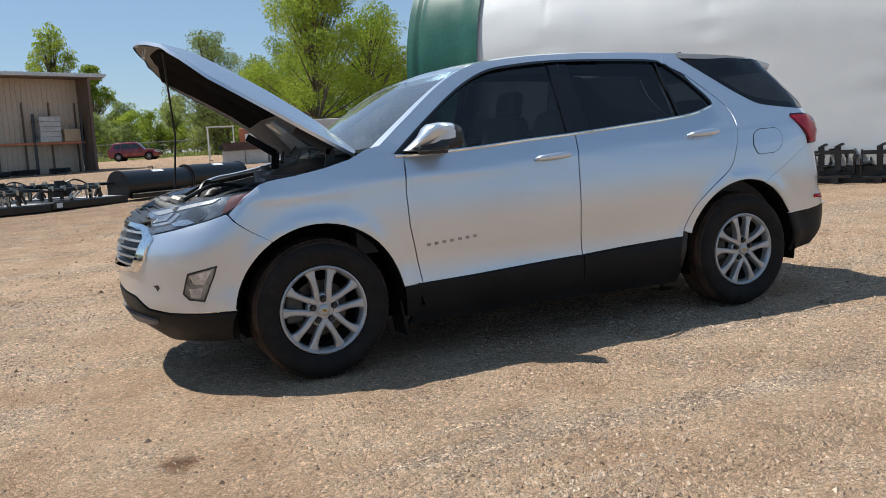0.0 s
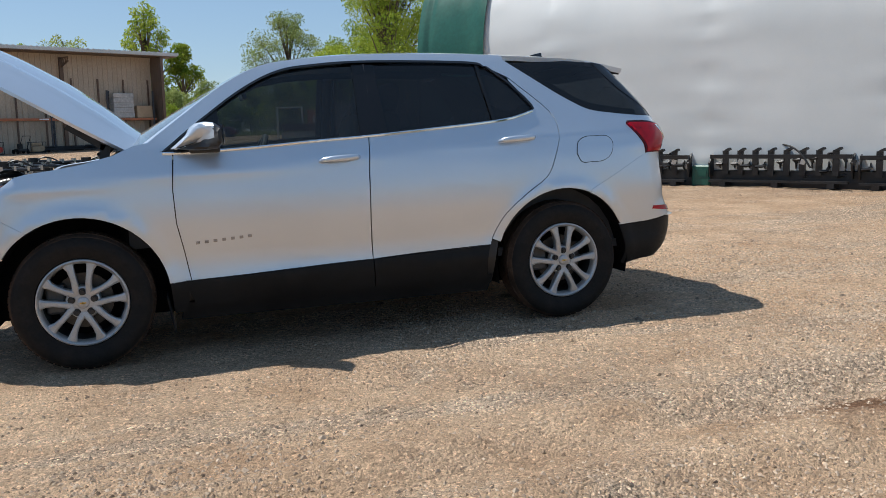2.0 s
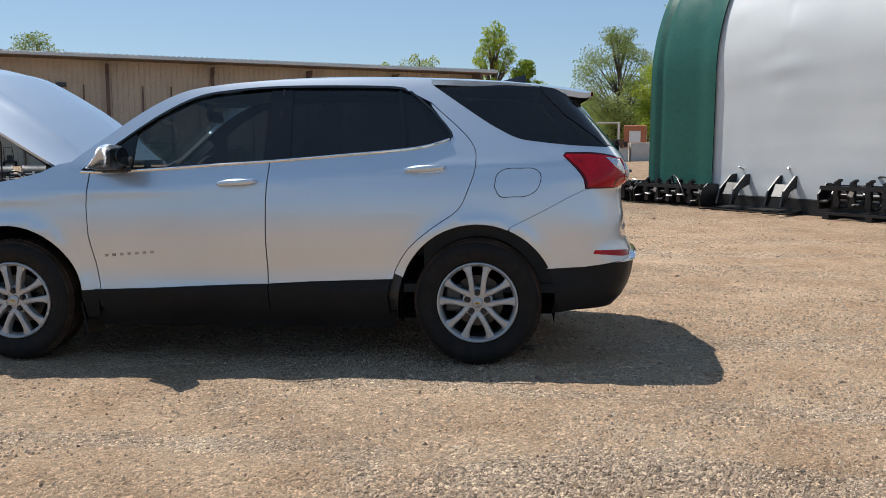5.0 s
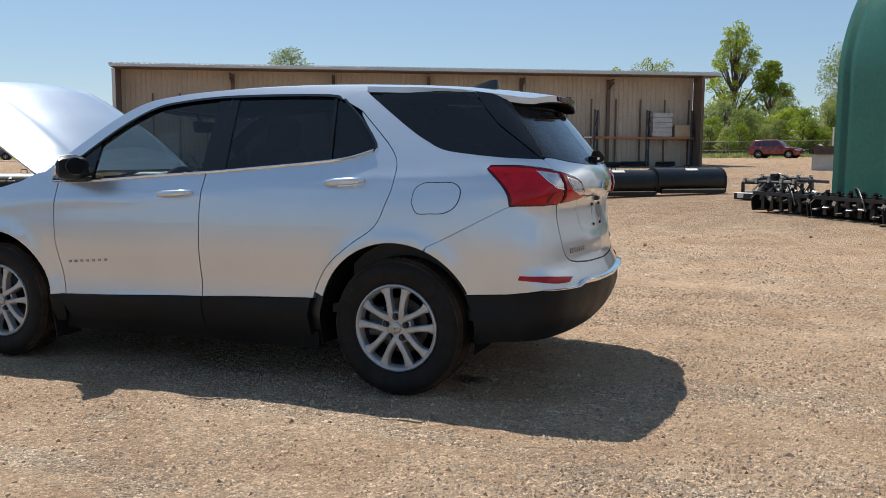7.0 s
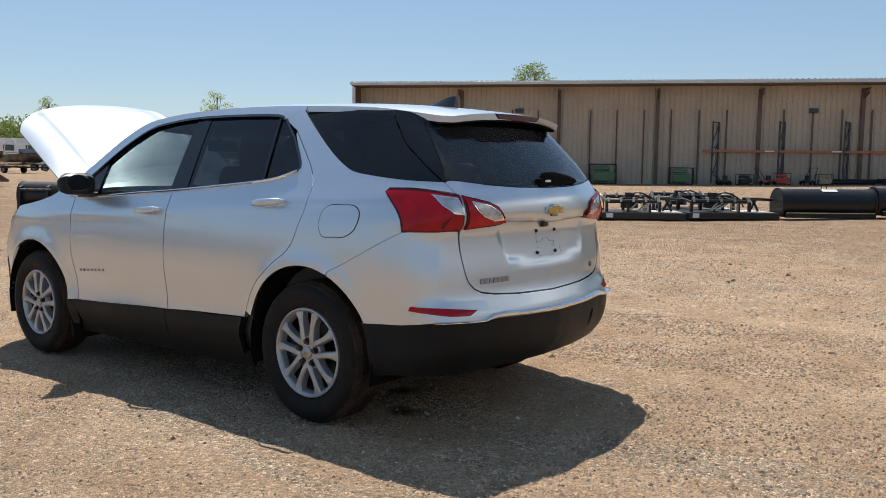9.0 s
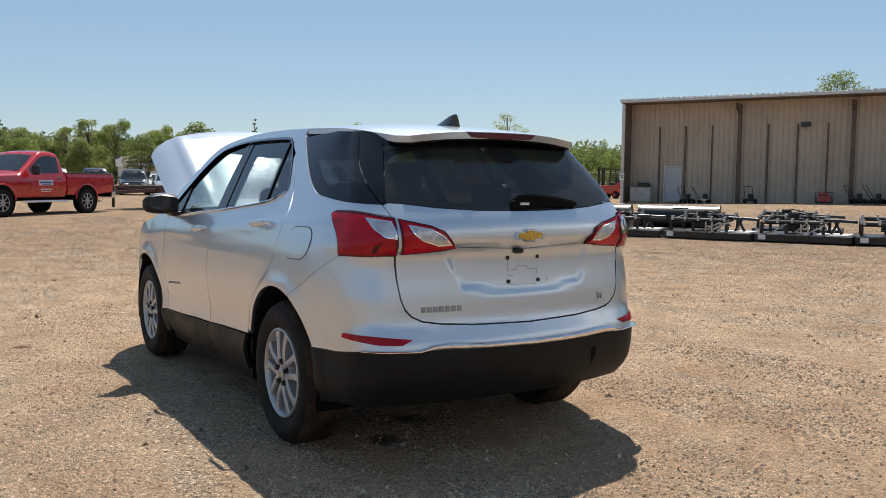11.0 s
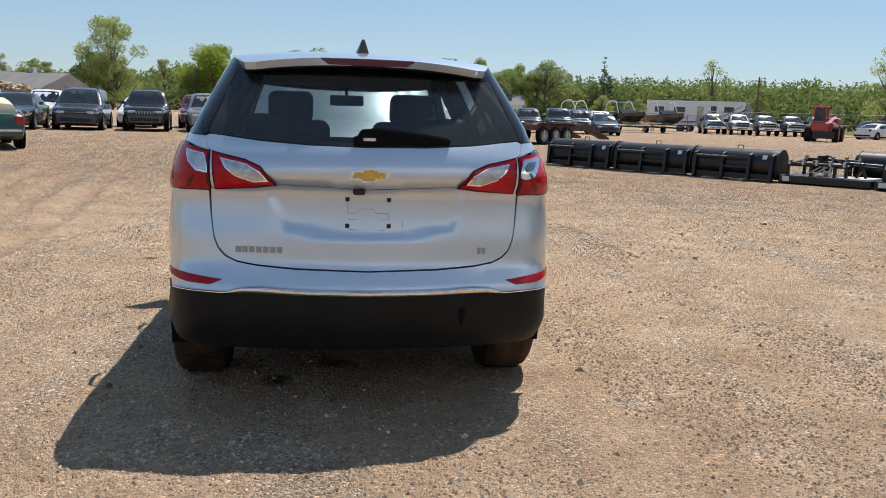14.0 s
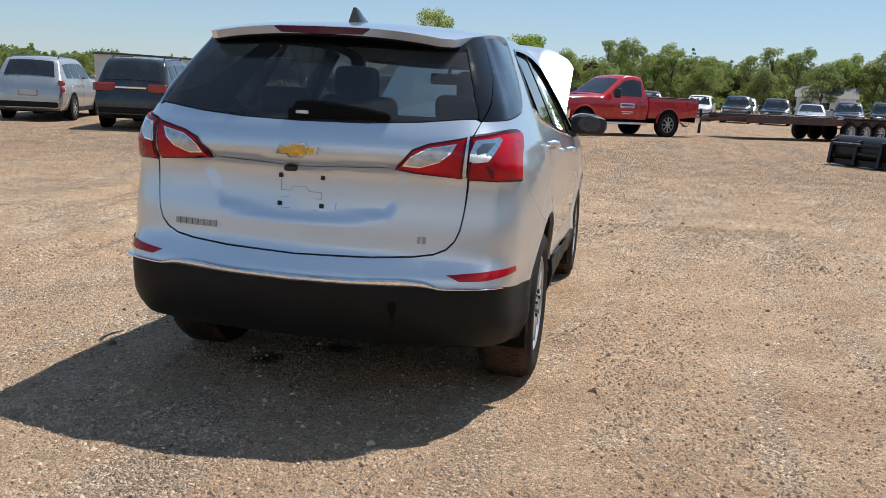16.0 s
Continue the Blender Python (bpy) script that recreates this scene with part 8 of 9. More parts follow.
    if sign:
        for k, (x0, x1, z0, z1, mt) in enumerate(((-0.06, 0.52, 0.90, 1.05, M_STICKER), (-0.02, 0.48, 0.955, 1.015, M_SIGNBLUE), (0.02, 0.40, 0.915, 0.935, M_SIGNBLUE), (-0.02, 0.46, 0.765, 0.795, M_STICKER), (0.04, 0.42, 0.705, 0.728, M_STICKER))):
            sheet("door_sign" if k == 0 else "lettering_bar", [(x0, z0), (x1, z0), (x1, z1), (x0, z1)], flank, flank_n, mt, t, off=0.004 + 0.002 * (k in (1, 2)), thick=0.004, res=0.5, fine=0.2, mirror=True, label="blue and white door sign" if k == 0 else "")
    return t


pickup((-23.85, 0.62), (0.656, -0.755), "red", "red regular-cab pickup truck with a door sign", True)
for i, (x, y) in enumerate([(-73.6, 38.3), (-72.9, 40.6), (-72.1, 42.9), (-71.2, 45.2), (-70.2, 47.4)]):
    pickup((x, y), (0.95, -0.3), ("dark", "silver", "navy", "dark", "black")[i], "dark pickup truck in a far row behind the fence" if i != 1 else "silver pickup truck in a far row behind the fence", group="far pickups")
pickup((-86.0, 76.0), (0.75, 0.66), "black", "black pickup truck far behind the fence")
# ---- low trailer hitched to the pickup ----
M_RUSTY = surface("rusty_dark_steel", (0.055, 0.030, 0.024), (0.11, 0.055, 0.04), 1.5, 0.7, 0, 0.15, 30.0, dirt=(0.2, 0.14, 0.1), dirt_amt=0.3)


def deck_trailer():
    a, b = Vector((-26.0, 3.35, 0)), Vector((-33.4, 12.4, 0))
    ang = math.degrees(math.atan2(a.y - b.y, a.x - b.x))
    c = (a + b) / 2
    L = (a - b).length
    t = thing("flatbed_trailer", (c.x, c.y, gz(c.x, c.y)), ang, "long rusty flatbed trailer with three axles hitched to the pickup", "trailer")
    bm = bmesh.new()
    box(bm, (L - 2.6, 2.1, 0.10), (-0.3, 0, 0.80))
    deck = part("deck", bm, M_RUSTY, t)
    for i in range(30):
        bm = bmesh.new()
        box(bm, (0.18, 2.05, 0.05), (-L / 2 + 1.2 + i * 0.30, 0, 0.86))
        part("plank", bm, M_RUSTY, deck)
    for s in (-1, 1):
        bm = bmesh.new()
        box(bm, (L - 2.4, 0.10, 0.24), (-0.3, s * 1.08, 0.72))
        part("side_rail", bm, M_RUSTY, t)
        for k in range(3):
            simple_wheel(t, -2.6 + 0.86 * k, s * 1.22, 0.38, -1 if s < 0 else 1, 0.22, M_TRIMGREY)
        bm = bmesh.new()
        prism(bm, [(-3.2, 0.80), (-3.05, 0.88), (-0.4, 0.88), (-0.25, 0.80), (-0.25, 0.84), (-0.4, 0.92), (-3.05, 0.92), (-3.2, 0.84)], s * 1.0, s * 1.26)
        part("mudguard", bm, M_RUSTY, t)
        bm = bmesh.new()
        prism(bm, [(-L / 2 + 1.1, 0.82), (-L / 2 - 0.5, 0.28), (-L / 2 - 0.5, 0.20), (-L / 2 + 1.1, 0.68)], s * 0.5, s * 1.05)
        part("ramp", bm, M_RUSTY, t)
    bm = bmesh.new()
    beam(bm, (L / 2 - 1.6, -0.9, 0.74), (L / 2 + 0.25, 0, 0.62), 0.12, 0.12)
    beam(bm, (L / 2 - 1.6, 0.9, 0.74), (L / 2 + 0.25, 0, 0.62), 0.12, 0.12)
    part("drawbar", bm, M_RUSTY, t)
    bm = bmesh.new()
    rod(bm, (L / 2 - 0.2, 0.15, 0.15), (L / 2 - 0.2, 0.15, 1.0), 0.05)
    part("jack", bm, M_BLACKSTEEL, t)
    bm = bmesh.new()
    for k in range(3):
        tube(bm, spline([(L / 2 + 0.2, -0.1 + 0.1 * k, 0.62), (L / 2 + 0.35, -0.1 + 0.1 * k, 0.35), (L / 2 + 0.55, -0.05, 0.55)], 6), 0.012, 5)
    part("cable", bm, M_BLACKPL, t)


deck_trailer()


def telehandler():
    t = thing("telehandler", (-52.0, 36.6, gz(-52, 36.6)), -40, "red telescopic handler with large black tyres", "machine")
    bm = bmesh.new()
    box(bm, (3.6, 1.5, 0.7), (0, 0, 1.05), bev=0.12, seg=2)
    box(bm, (1.3, 0.7, 0.55), (-1.2, 0.45, 1.45), bev=0.1, seg=2)
    part("body", bm, M_RED, t)
    bm = bmesh.new()
    for x in (0.1, 1.15):
        for y in (-0.65, 0.15):
            beam(bm, (x, y, 1.4), (x - 0.05, y, 2.45), 0.07, 0.07)
    box(bm, (1.3, 0.95, 0.12), (0.6, -0.25, 2.5), bev=0.04)
    part("cab_frame", bm, M_RED, t)
    bm = bmesh.new()
    box(bm, (1.0, 0.78, 0.95), (0.62, -0.25, 1.95))
    part("cab_glass", bm, M_VGLASS, t)
    bm = bmesh.new()
    beam(bm, (-1.7, 0.45, 1.7), (2.6, 0.45, 1.15), 0.26, 0.3)
    beam(bm, (2.6, 0.45, 1.2), (2.9, 0.45, 0.6), 0.2, 0.25)
    part("boom", bm, M_RED, t)
    bm = bmesh.new()
    box(bm, (0.1, 1.4, 0.5), (3.0, 0.3, 0.5))
    for y in (-0.1, 0.7):
        box(bm, (1.1, 0.12, 0.05), (3.5, y, 0.25))
    part("fork_carriage", bm, M_BLACKSTEEL, t)
    for x in (-1.25, 1.3):
        for s in (-1, 1):
            simple_wheel(t, x, s * 1.12, 0.62, -1 if s < 0 else 1, 0.42, M_RED)


def forklift():
    t = thing("forklift", (-42.5, 42.6, gz(-42.5, 42.6)), 195, "red forklift truck with a black mast", "machine")
    bm = bmesh.new()
    box(bm, (1.5, 1.2, 0.7), (-0.3, 0, 0.65), bev=0.1, seg=2)
    box(bm, (0.5, 1.15, 0.5), (-1.0, 0, 0.95), bev=0.12, seg=2)
    part("body", bm, M_RED, t)
    bm = bmesh.new()
    for x, y in ((-0.95, -0.5), (-0.95, 0.5), (0.35, -0.5), (0.35, 0.5)):
        beam(bm, (x, y, 0.95), (x * 0.8, y, 2.15), 0.07, 0.07)
    box(bm, (1.2, 1.1, 0.08), (-0.25, 0, 2.18))
    part("cage", bm, M_BLACKSTEEL, t)
    bm = bmesh.new()
    for y in (-0.35, 0.35):
        box(bm, (0.12, 0.10, 2.3), (0.75, y, 1.2))
        box(bm, (0.08, 0.08, 2.2), (0.86, y * 0.75, 1.2))
    for z in (0.4, 1.3, 2.2):
        box(bm, (0.08, 0.8, 0.08), (0.78, 0, z))
    part("mast", bm, M_BLACKSTEEL, t)
    bm = bmesh.new()
    for y in (-0.28, 0.28):
        box(bm, (1.1, 0.12, 0.05), (1.45, y, 0.12))
    part("forks", bm, M_BLACKSTEEL, t)
    bm = bmesh.new()
    box(bm, (0.5, 0.5, 0.12), (-0.35, 0, 1.08), bev=0.04)
    box(bm, (0.12, 0.5, 0.5), (-0.62, 0, 1.35), bev=0.04)
    part("seat", bm, M_BLACKPL, t)
    for x, r in ((-0.85, 0.28), (0.55, 0.36)):
        for s in (-1, 1):
            simple_wheel(t, x, s * 0.66, r, -1 if s < 0 else 1, 0.24, M_RED)


telehandler()
forklift()


def travel_trailer():
    t = thing("travel_trailer", (-84.5, 42.0, gz(-84.5, 42.0)), 60, "long white and grey camper trailer with a dark stepped nose", "camper")
    bm = bmesh.new()
    prism(bm, [(-5.6, 0.75), (4.2, 0.75), (4.35, 1.45), (5.5, 1.45), (5.65, 2.3), (5.2, 3.25), (4.6, 3.4), (-5.6, 3.4)], -1.25, 1.25)
    part("body", bm, surface("camper_skin", (0.78, 0.77, 0.75), (0.84, 0.83, 0.81), 0.7, 0.4), t)
    bm = bmesh.new()
    prism(bm, [(4.6, 1.7), (5.58, 1.7), (5.68, 2.3), (5.22, 3.22), (4.9, 3.3)], -1.27, 1.27)
    part("nose_cap", bm, PAINTS["grey"], t)
    for x, w, z, hh in ((-4.2, 1.0, 2.4, 0.6), (-2.0, 1.2, 2.4, 0.6), (1.6, 0.6, 2.5, 0.7), (3.2, 1.0, 2.5, 0.6)):
        for s in (-1, 1):
            bm = bmesh.new()
            box(bm, (w, 0.04, hh), (x, s * 1.26, z), bev=0.01)
            part("window", bm, M_VGLASS, t)
    bm = bmesh.new()
    box(bm, (0.7, 0.05, 1.9), (0.2, -1.26, 1.85), bev=0.02)
    part("door", bm, PAINTS["tan"], t)
    for k, (x0, x1, z0, z1) in enumerate(((-5.4, -1.0, 1.2, 1.6), (-3.0, 4.0, 1.0, 1.3), (2.2, 4.6, 1.5, 3.0), (3.0, 5.0, 1.4, 2.6))):
        for s in (-1, 1):
            bm = bmesh.new()
            beam(bm, (x0, s * 1.262, z0), (x1, s * 1.262, z1), 0.02, 0.14)
            part("stripe", bm, PAINTS["dark" if k % 2 else "tan"], t)
    bm = bmesh.new()
    box(bm, (0.9, 0.8, 0.28), (-1.5, 0, 3.52), bev=0.06)
    part("air_conditioner", bm, M_BLACKPL, t)
    for x in (-1.9, -0.9):
        for s in (-1, 1):
            simple_wheel(t, x, s * 1.26, 0.36, -1 if s < 0 else 1)
    bm = bmesh.new()
    for x in (3.0, -5.0):
        for s in (-1, 1):
            beam(bm, (x, s * 0.9, 0), (x, s * 0.9, 0.8), 0.1, 0.1)
    part("jack_leg", bm, M_BLACKSTEEL, t)


travel_trailer()


def boat(loc, rz, hull, label):
    t = thing("motorboat", (*loc, gz(*loc)), rz, label, "boat")
    bm = bmesh.new()
    rings = []
    for x, w, zk, zt in ((-3.0, 1.1, 0.75, 1.5), (-1.0, 1.2, 0.70, 1.55), (1.0, 1.1, 0.75, 1.65), (2.4, 0.65, 0.95, 1.75), (3.2, 0.05, 1.4, 1.85)):
        rings.append([(x, 0, zk), (x, w * 0.7, zk + 0.25), (x, w, zt), (x, 0, zt - 0.05), (x, -w, zt), (x, -w * 0.7, zk + 0.25)])
    loft(bm, rings)
    part("hull", bm, hull, t, smooth=True)
    bm = bmesh.new()
    for s in (-1, 1):
        tube(bm, spline([(-0.9, s * 1.1, 1.5), (-0.7, s * 1.05, 2.5), (0.2, s * 0.9, 2.75), (0.9, s * 1.0, 1.6)], 5), 0.045, 6)
    beam(bm, (-0.2, -1.0, 2.68), (-0.2, 1.0, 2.68), 0.08, 0.08)
    part("wake_tower", bm, M_WHITEPAINT, t)
    bm = bmesh.new()
    prism(bm, [(0.5, 1.55), (1.4, 1.6), (0.7, 2.05)], -0.85, 0.85)
    part("windshield", bm, M_VGLASS, t)
    bm = bmesh.new()
    beam(bm, (-3.0, -0.7, 0.55), (3.9, 0, 0.5), 0.1, 0.12)
    beam(bm, (-3.0, 0.7, 0.55), (3.9, 0, 0.5), 0.1, 0.12)
    part("boat_trailer", bm, M_BLACKSTEEL, t)
    for s in (-1, 1):
        simple_wheel(t, -1.2, s * 1.0, 0.32, -1 if s < 0 else 1)


boat((-69.5, 27.4), 20, PAINTS["black"], "dark motorboat with a white tower on a trailer")
boat((-68.4, 31.0), 10, PAINTS["dark"], "dark grey motorboat on a trailer")
boat((-72.5, 24.0), 35, M_WHITEPAINT, "white motorboat on a trailer")


def dumpster(loc, rz, mat, label, s=1.0):
    t = thing("dump_box", (*loc, gz(*loc)), rz, label, "container")
    bm = bmesh.new()
    prism(bm, [(-3.2 * s, 0.5), (3.0 * s, 0.5), (3.3 * s, 2.3 * s), (-3.2 * s, 2.3 * s)], -1.2, 1.2)
    part("box", bm, mat, t)
    for k in range(8):
        for sd in (-1, 1):
            bm = bmesh.new()
            box(bm, (0.14, 0.10, 1.6 * s), (-2.9 * s + 0.82 * s * k, sd * 1.24, 1.4 * s))
            part("rib", bm, mat, t)
    bm = bmesh.new()
    box(bm, (6.2 * s, 2.0, 0.3), (0, 0, 0.35))
    part("base_frame", bm, M_BLACKSTEEL, t)
    bm = bmesh.new()
    box(bm, (6.6 * s, 2.5, 0.10), (0, 0, 2.36 * s))
    part("rim", bm, M_BLACKSTEEL, t)


dumpster((-50.5, -27.2), 160, M_RED, "large red steel dump box")
dumpster((-57.5, -27.6), 155, M_RED, "red steel dump box behind parked cars")
dumpster((-44.0, -28.5), 160, M_TRIMGREY, "grey steel dump box")


def log_pile():
    rnd = random.Random(8)
    bm = bmesh.new()
    for i in range(520):
        u = rnd.uniform(-1, 1)
        v = rnd.uniform(-1, 1)
        h = max(0.0, 2.6 * (1 - u * u) * (1 - 0.6 * v * v)) * rnd.uniform(0.4, 1.0)
        x, y = u * 9.5, v * 2.5
        a = rnd.uniform(0, 6.28)
        d = Vector((math.cos(a) * 0.5, math.sin(a) * 0.5, rnd.uniform(-0.3, 0.3)))
        c = Vector((x, y, 0.15 + h))
        rod(bm, c - d, c + d, rnd.uniform(0.08, 0.18), 6)
    m = surface("split_firewood", (0.30, 0.21, 0.13), (0.55, 0.43, 0.29), 1.2, 0.85, 0, 0.2, 30.0)
    solid("log_pile", bm, m, "heap of pale cut logs", "logs", kind="stuff", at=pose(-74.5, -28.3, gz(-74, -28), 0, 0, 70))


log_pile()


def concrete_bin():
    t = thing("concrete_bin", (5.3, 40.6, gz(5.3, 40.6)), -8, "grey concrete block bin with a rusty steel trough on top", "bin")
    for j in range(2):
        bm = bmesh.new()
        box(bm, (1.15, 0.7, 0.74), (0.0 + 1.18 * j, 0, 0.37), bev=0.02)
        part("concrete_block", bm, M_CONCRETE, t)
    for k in range(4):
        bm = bmesh.new()
        box(bm, (1.4, 0.7, 1.0), (2.5 + 1.42 * k, 0.4 + 0.35 * k, 0.5), (0, 0, 14), 0.02)
        part("concrete_block", bm, M_CONCRETE, t)
    bm = bmesh.new()
    prism(bm, [(-0.45, 0.76), (1.45, 0.76), (1.55, 1.16), (-0.55, 1.16)], -0.45, 0.45)
    part("trough", bm, M_RUSTY, t)
    for x in (-0.62, 1.62):
        bm = bmesh.new()
        box(bm, (0.18, 0.8, 0.26), (x, 0, 0.92))
        part("trough_end", bm, M_BLACKSTEEL, t)


concrete_bin()


def yard_machine():
    t = thing("skid_generator", (9.6, 58.0, gz(9.6, 58)), -10, "orange machine cabinet beside grey containers", "machine")
    bm = bmesh.new()
    box(bm, (1.6, 1.4, 2.0), (0, 0, 1.1), bev=0.04)
    part("cabinet", bm, M_ORANGE, t)
    bm = bmesh.new()
    box(bm, (0.8, 0.04, 0.8), (0, -0.72, 1.3))
    part("door_panel", bm, M_STICKER, t)
    bm = bmesh.new()
    for x in (-3.0, -1.2):
        for y in (-0.6, 0.6):
            beam(bm, (x, y, 0), (x, y, 2.3), 0.08, 0.08)
    box(bm, (2.0, 1.4, 0.08), (-2.1, 0, 2.3))
    part("cage", bm, M_WHITEPAINT, t)
    t = thing("shipping_container", (14.0, 59.5, gz(14, 59)), -10, "grey steel shipping container", "container")
    bm = bmesh.new()
    box(bm, (6.0, 2.4, 2.5), (0, 0, 1.3), bev=0.03)
    part("box", bm, M_TRIMGREY, t)
    for k in range(19):
        bm = bmesh.new()
        box(bm, (0.14, 0.06, 2.2), (-2.75 + 0.305 * k, -1.21, 1.3))
        part("rib", bm, M_TRIMGREY, t)


yard_machine()


# ---- trees ----
def leaf_mat(name, dark, light, yellow):
    m, nt, b = nodes_of(name)
    nt.nodes.remove(b)
    out = nt.nodes["Material Output"]
    geo = nt.nodes.new("ShaderNodeNewGeometry")
    col = ramp(nt, geo.outputs["Random Per Island"], dark, light, 0.0, 1.0).outputs[0]
    big = noise_node(nt, 0.35, 3)
    col = mixc(nt, ramp(nt, big.outputs[0], (0, 0, 0), (0.7, 0.7, 0.7), 0.4, 0.7).outputs[0], col, yellow)
    oi = nt.nodes.new("ShaderNodeObjectInfo")
    col = mixc(nt, 1.0, col, ramp(nt, oi.outputs["Random"], (0.75, 0.78, 0.75), (1.2, 1.15, 1.1), 0, 1).outputs[0], "MULTIPLY")
    d = nt.nodes.new("ShaderNodeBsdfDiffuse")
    t = nt.nodes.new("ShaderNodeBsdfTranslucent")
    nt.links.new(col, d.inputs[0])
    nt.links.new(col, t.inputs[0])
    mx = nt.nodes.new("ShaderNodeMixShader")
    mx.inputs[0].default_value = 0.5
    nt.links.new(d.outputs[0], mx.inputs[1])
    nt.links.new(t.outputs[0], mx.inputs[2])
    nt.links.new(mx.outputs[0], out.inputs[0])
    return m


LEAF_GREEN = leaf_mat("spring_leaves", (0.17, 0.26, 0.035), (0.33, 0.43, 0.065), (0.42, 0.46, 0.085))
LEAF_PALE = leaf_mat("pale_young_leaves", (0.19, 0.25, 0.085), (0.34, 0.41, 0.15), (0.38, 0.41, 0.16))
# aerial haze is put into the far leaf colours: greyer, less saturated green
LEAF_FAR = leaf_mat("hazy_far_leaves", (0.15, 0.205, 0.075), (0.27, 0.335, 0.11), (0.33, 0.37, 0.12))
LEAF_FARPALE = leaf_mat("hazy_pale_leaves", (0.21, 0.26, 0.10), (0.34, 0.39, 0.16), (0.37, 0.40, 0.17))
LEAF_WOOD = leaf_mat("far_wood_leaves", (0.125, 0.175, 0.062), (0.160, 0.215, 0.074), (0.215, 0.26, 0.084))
LEAF_DARK = leaf_mat("dark_needles", (0.05, 0.085, 0.04), (0.11, 0.155, 0.07), (0.12, 0.15, 0.065))
LEAF_RED = leaf_mat("maroon_leaves", (0.035, 0.012, 0.014), (0.07, 0.025, 0.022), (0.06, 0.03, 0.02))
M_BARK = surface("bark", (0.075, 0.055, 0.04), (0.15, 0.115, 0.085), 3.0, 0.9, 0, 0.5, 20.0, stretch=(1, 1, 0.3))


def leaf_mesh(name, centres, radii, per, size, mat, rng):
    """Many small leaf clumps, each one bent triangle, gathered round branch ends."""
    blocks = []
    for c, r in zip(centres, radii):
        k = max(6, int(per * (r ** 1.3)))
        d = rng.normal(0, 1, (k, 3))
        d /= np.linalg.norm(d, axis=1)[:, None] + 1e-6
        p = np.array(c) + d * r * (rng.uniform(0.25, 1.0, (k, 1)) ** 0.6) * np.array([1, 1, 0.8])
        u = rng.normal(0, 1, (k, 3))
        u /= np.linalg.norm(u, axis=1)[:, None]
        v = np.cross(u, rng.normal(0, 1, (k, 3)))
        v /= np.linalg.norm(v, axis=1)[:, None] + 1e-6
        s = size * rng.uniform(0.55, 1.3, (k, 1))
        blocks.append(np.stack([p - u * s, p + v * s * 0.9, p + u * s], 1).reshape(-1, 3))
    verts = np.concatenate(blocks)
    me = bpy.data.meshes.new(name)
    me.from_pydata(verts.tolist(), [], np.arange(len(verts)).reshape(-1, 3).tolist())
    me.materials.append(mat)
    return me


def tree(loc, height, spread, kind, seed, label, leaf=0.28, per=60, clusters=26, group="", lean=0.0, open_=0.0, low=0.28):
    rng = np.random.default_rng(seed)
    name = "conifer_tree" if kind == "conifer" else "tree"
    t = thing(name, loc, float(rng.uniform(0, 360)), label, "tree", group)
    bm = bmesh.new()
    r0 = height * 0.016 + 0.05
    trunk = [(lean * (k / 6) ** 2 + rng.normal(0, 0.02) * height * 0.06 * (k > 0), rng.normal(0, 0.02) * height * 0.06 * (k > 0), height * 0.92 * k / 6 - (0.3 if k == 0 else 0)) for k in range(7)]
    tube(bm, trunk, [r0 * (1 - 0.13 * k) for k in range(7)], 8)
    centres, radii = [], []
    if kind == "conifer":
        n = clusters
        for k in range(n):
            f = (k + 0.5) / n
            z = height * (0.10 + 0.90 * f)
            rad = spread * (1 - f) ** 0.75 * rng.uniform(0.75, 1.15)
            m = max(1, int(6 * (1 - f) + 1))
            for j in range(m):
                a = 2 * math.pi * (j / m) + rng.uniform(0, 1.2)
                rr = rad * rng.uniform(0.45, 0.95)
                c = (rr * math.cos(a), rr * math.sin(a), z - rr * 0.12)
                centres.append(c)
                radii.append(max(0.35, rad * 0.42))
                if k % 2 == 0:
                    tube(bm, [(0, 0, z), c], [0.05, 0.015], 3)
    else:
        for k in range(clusters):
            f = rng.uniform(0, 1) ** 0.8
            z = height * (low + (0.98 - low) * f)
            prof = math.sin(math.pi * min(1.0, 0.16 + 0.80 * f)) ** 0.7
            a = rng.uniform(0, 2 * math.pi)
            rr = spread * prof * math.sqrt(rng.uniform(0.03, 1.0))
            c = (rr * math.cos(a) + lean * f, rr * math.sin(a), z)
            centres.append(c)
            radii.append(spread * rng.uniform(0.20, 0.40) * (1 - open_ * 0.4))
            b = trunk[max(1, min(5, int(6 * max(0.1, f * 0.8))))]
            mid = ((b[0] + c[0]) / 2, (b[1] + c[1]) / 2, (b[2] + c[2]) / 2 - 0.1 * height * 0.1)
            tube(bm, [b, mid, c], [r0 * 0.38, r0 * 0.24, r0 * 0.08], 3)
    part("trunk", bm, M_BARK, t)
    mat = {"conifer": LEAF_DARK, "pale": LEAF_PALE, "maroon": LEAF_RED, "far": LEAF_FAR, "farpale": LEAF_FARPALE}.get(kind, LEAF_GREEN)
    me = leaf_mesh("crown", centres, radii, per * (1 - 0.55 * open_), leaf, mat, rng)
    ob = new("crown", me)
    ob.parent = t
    return t


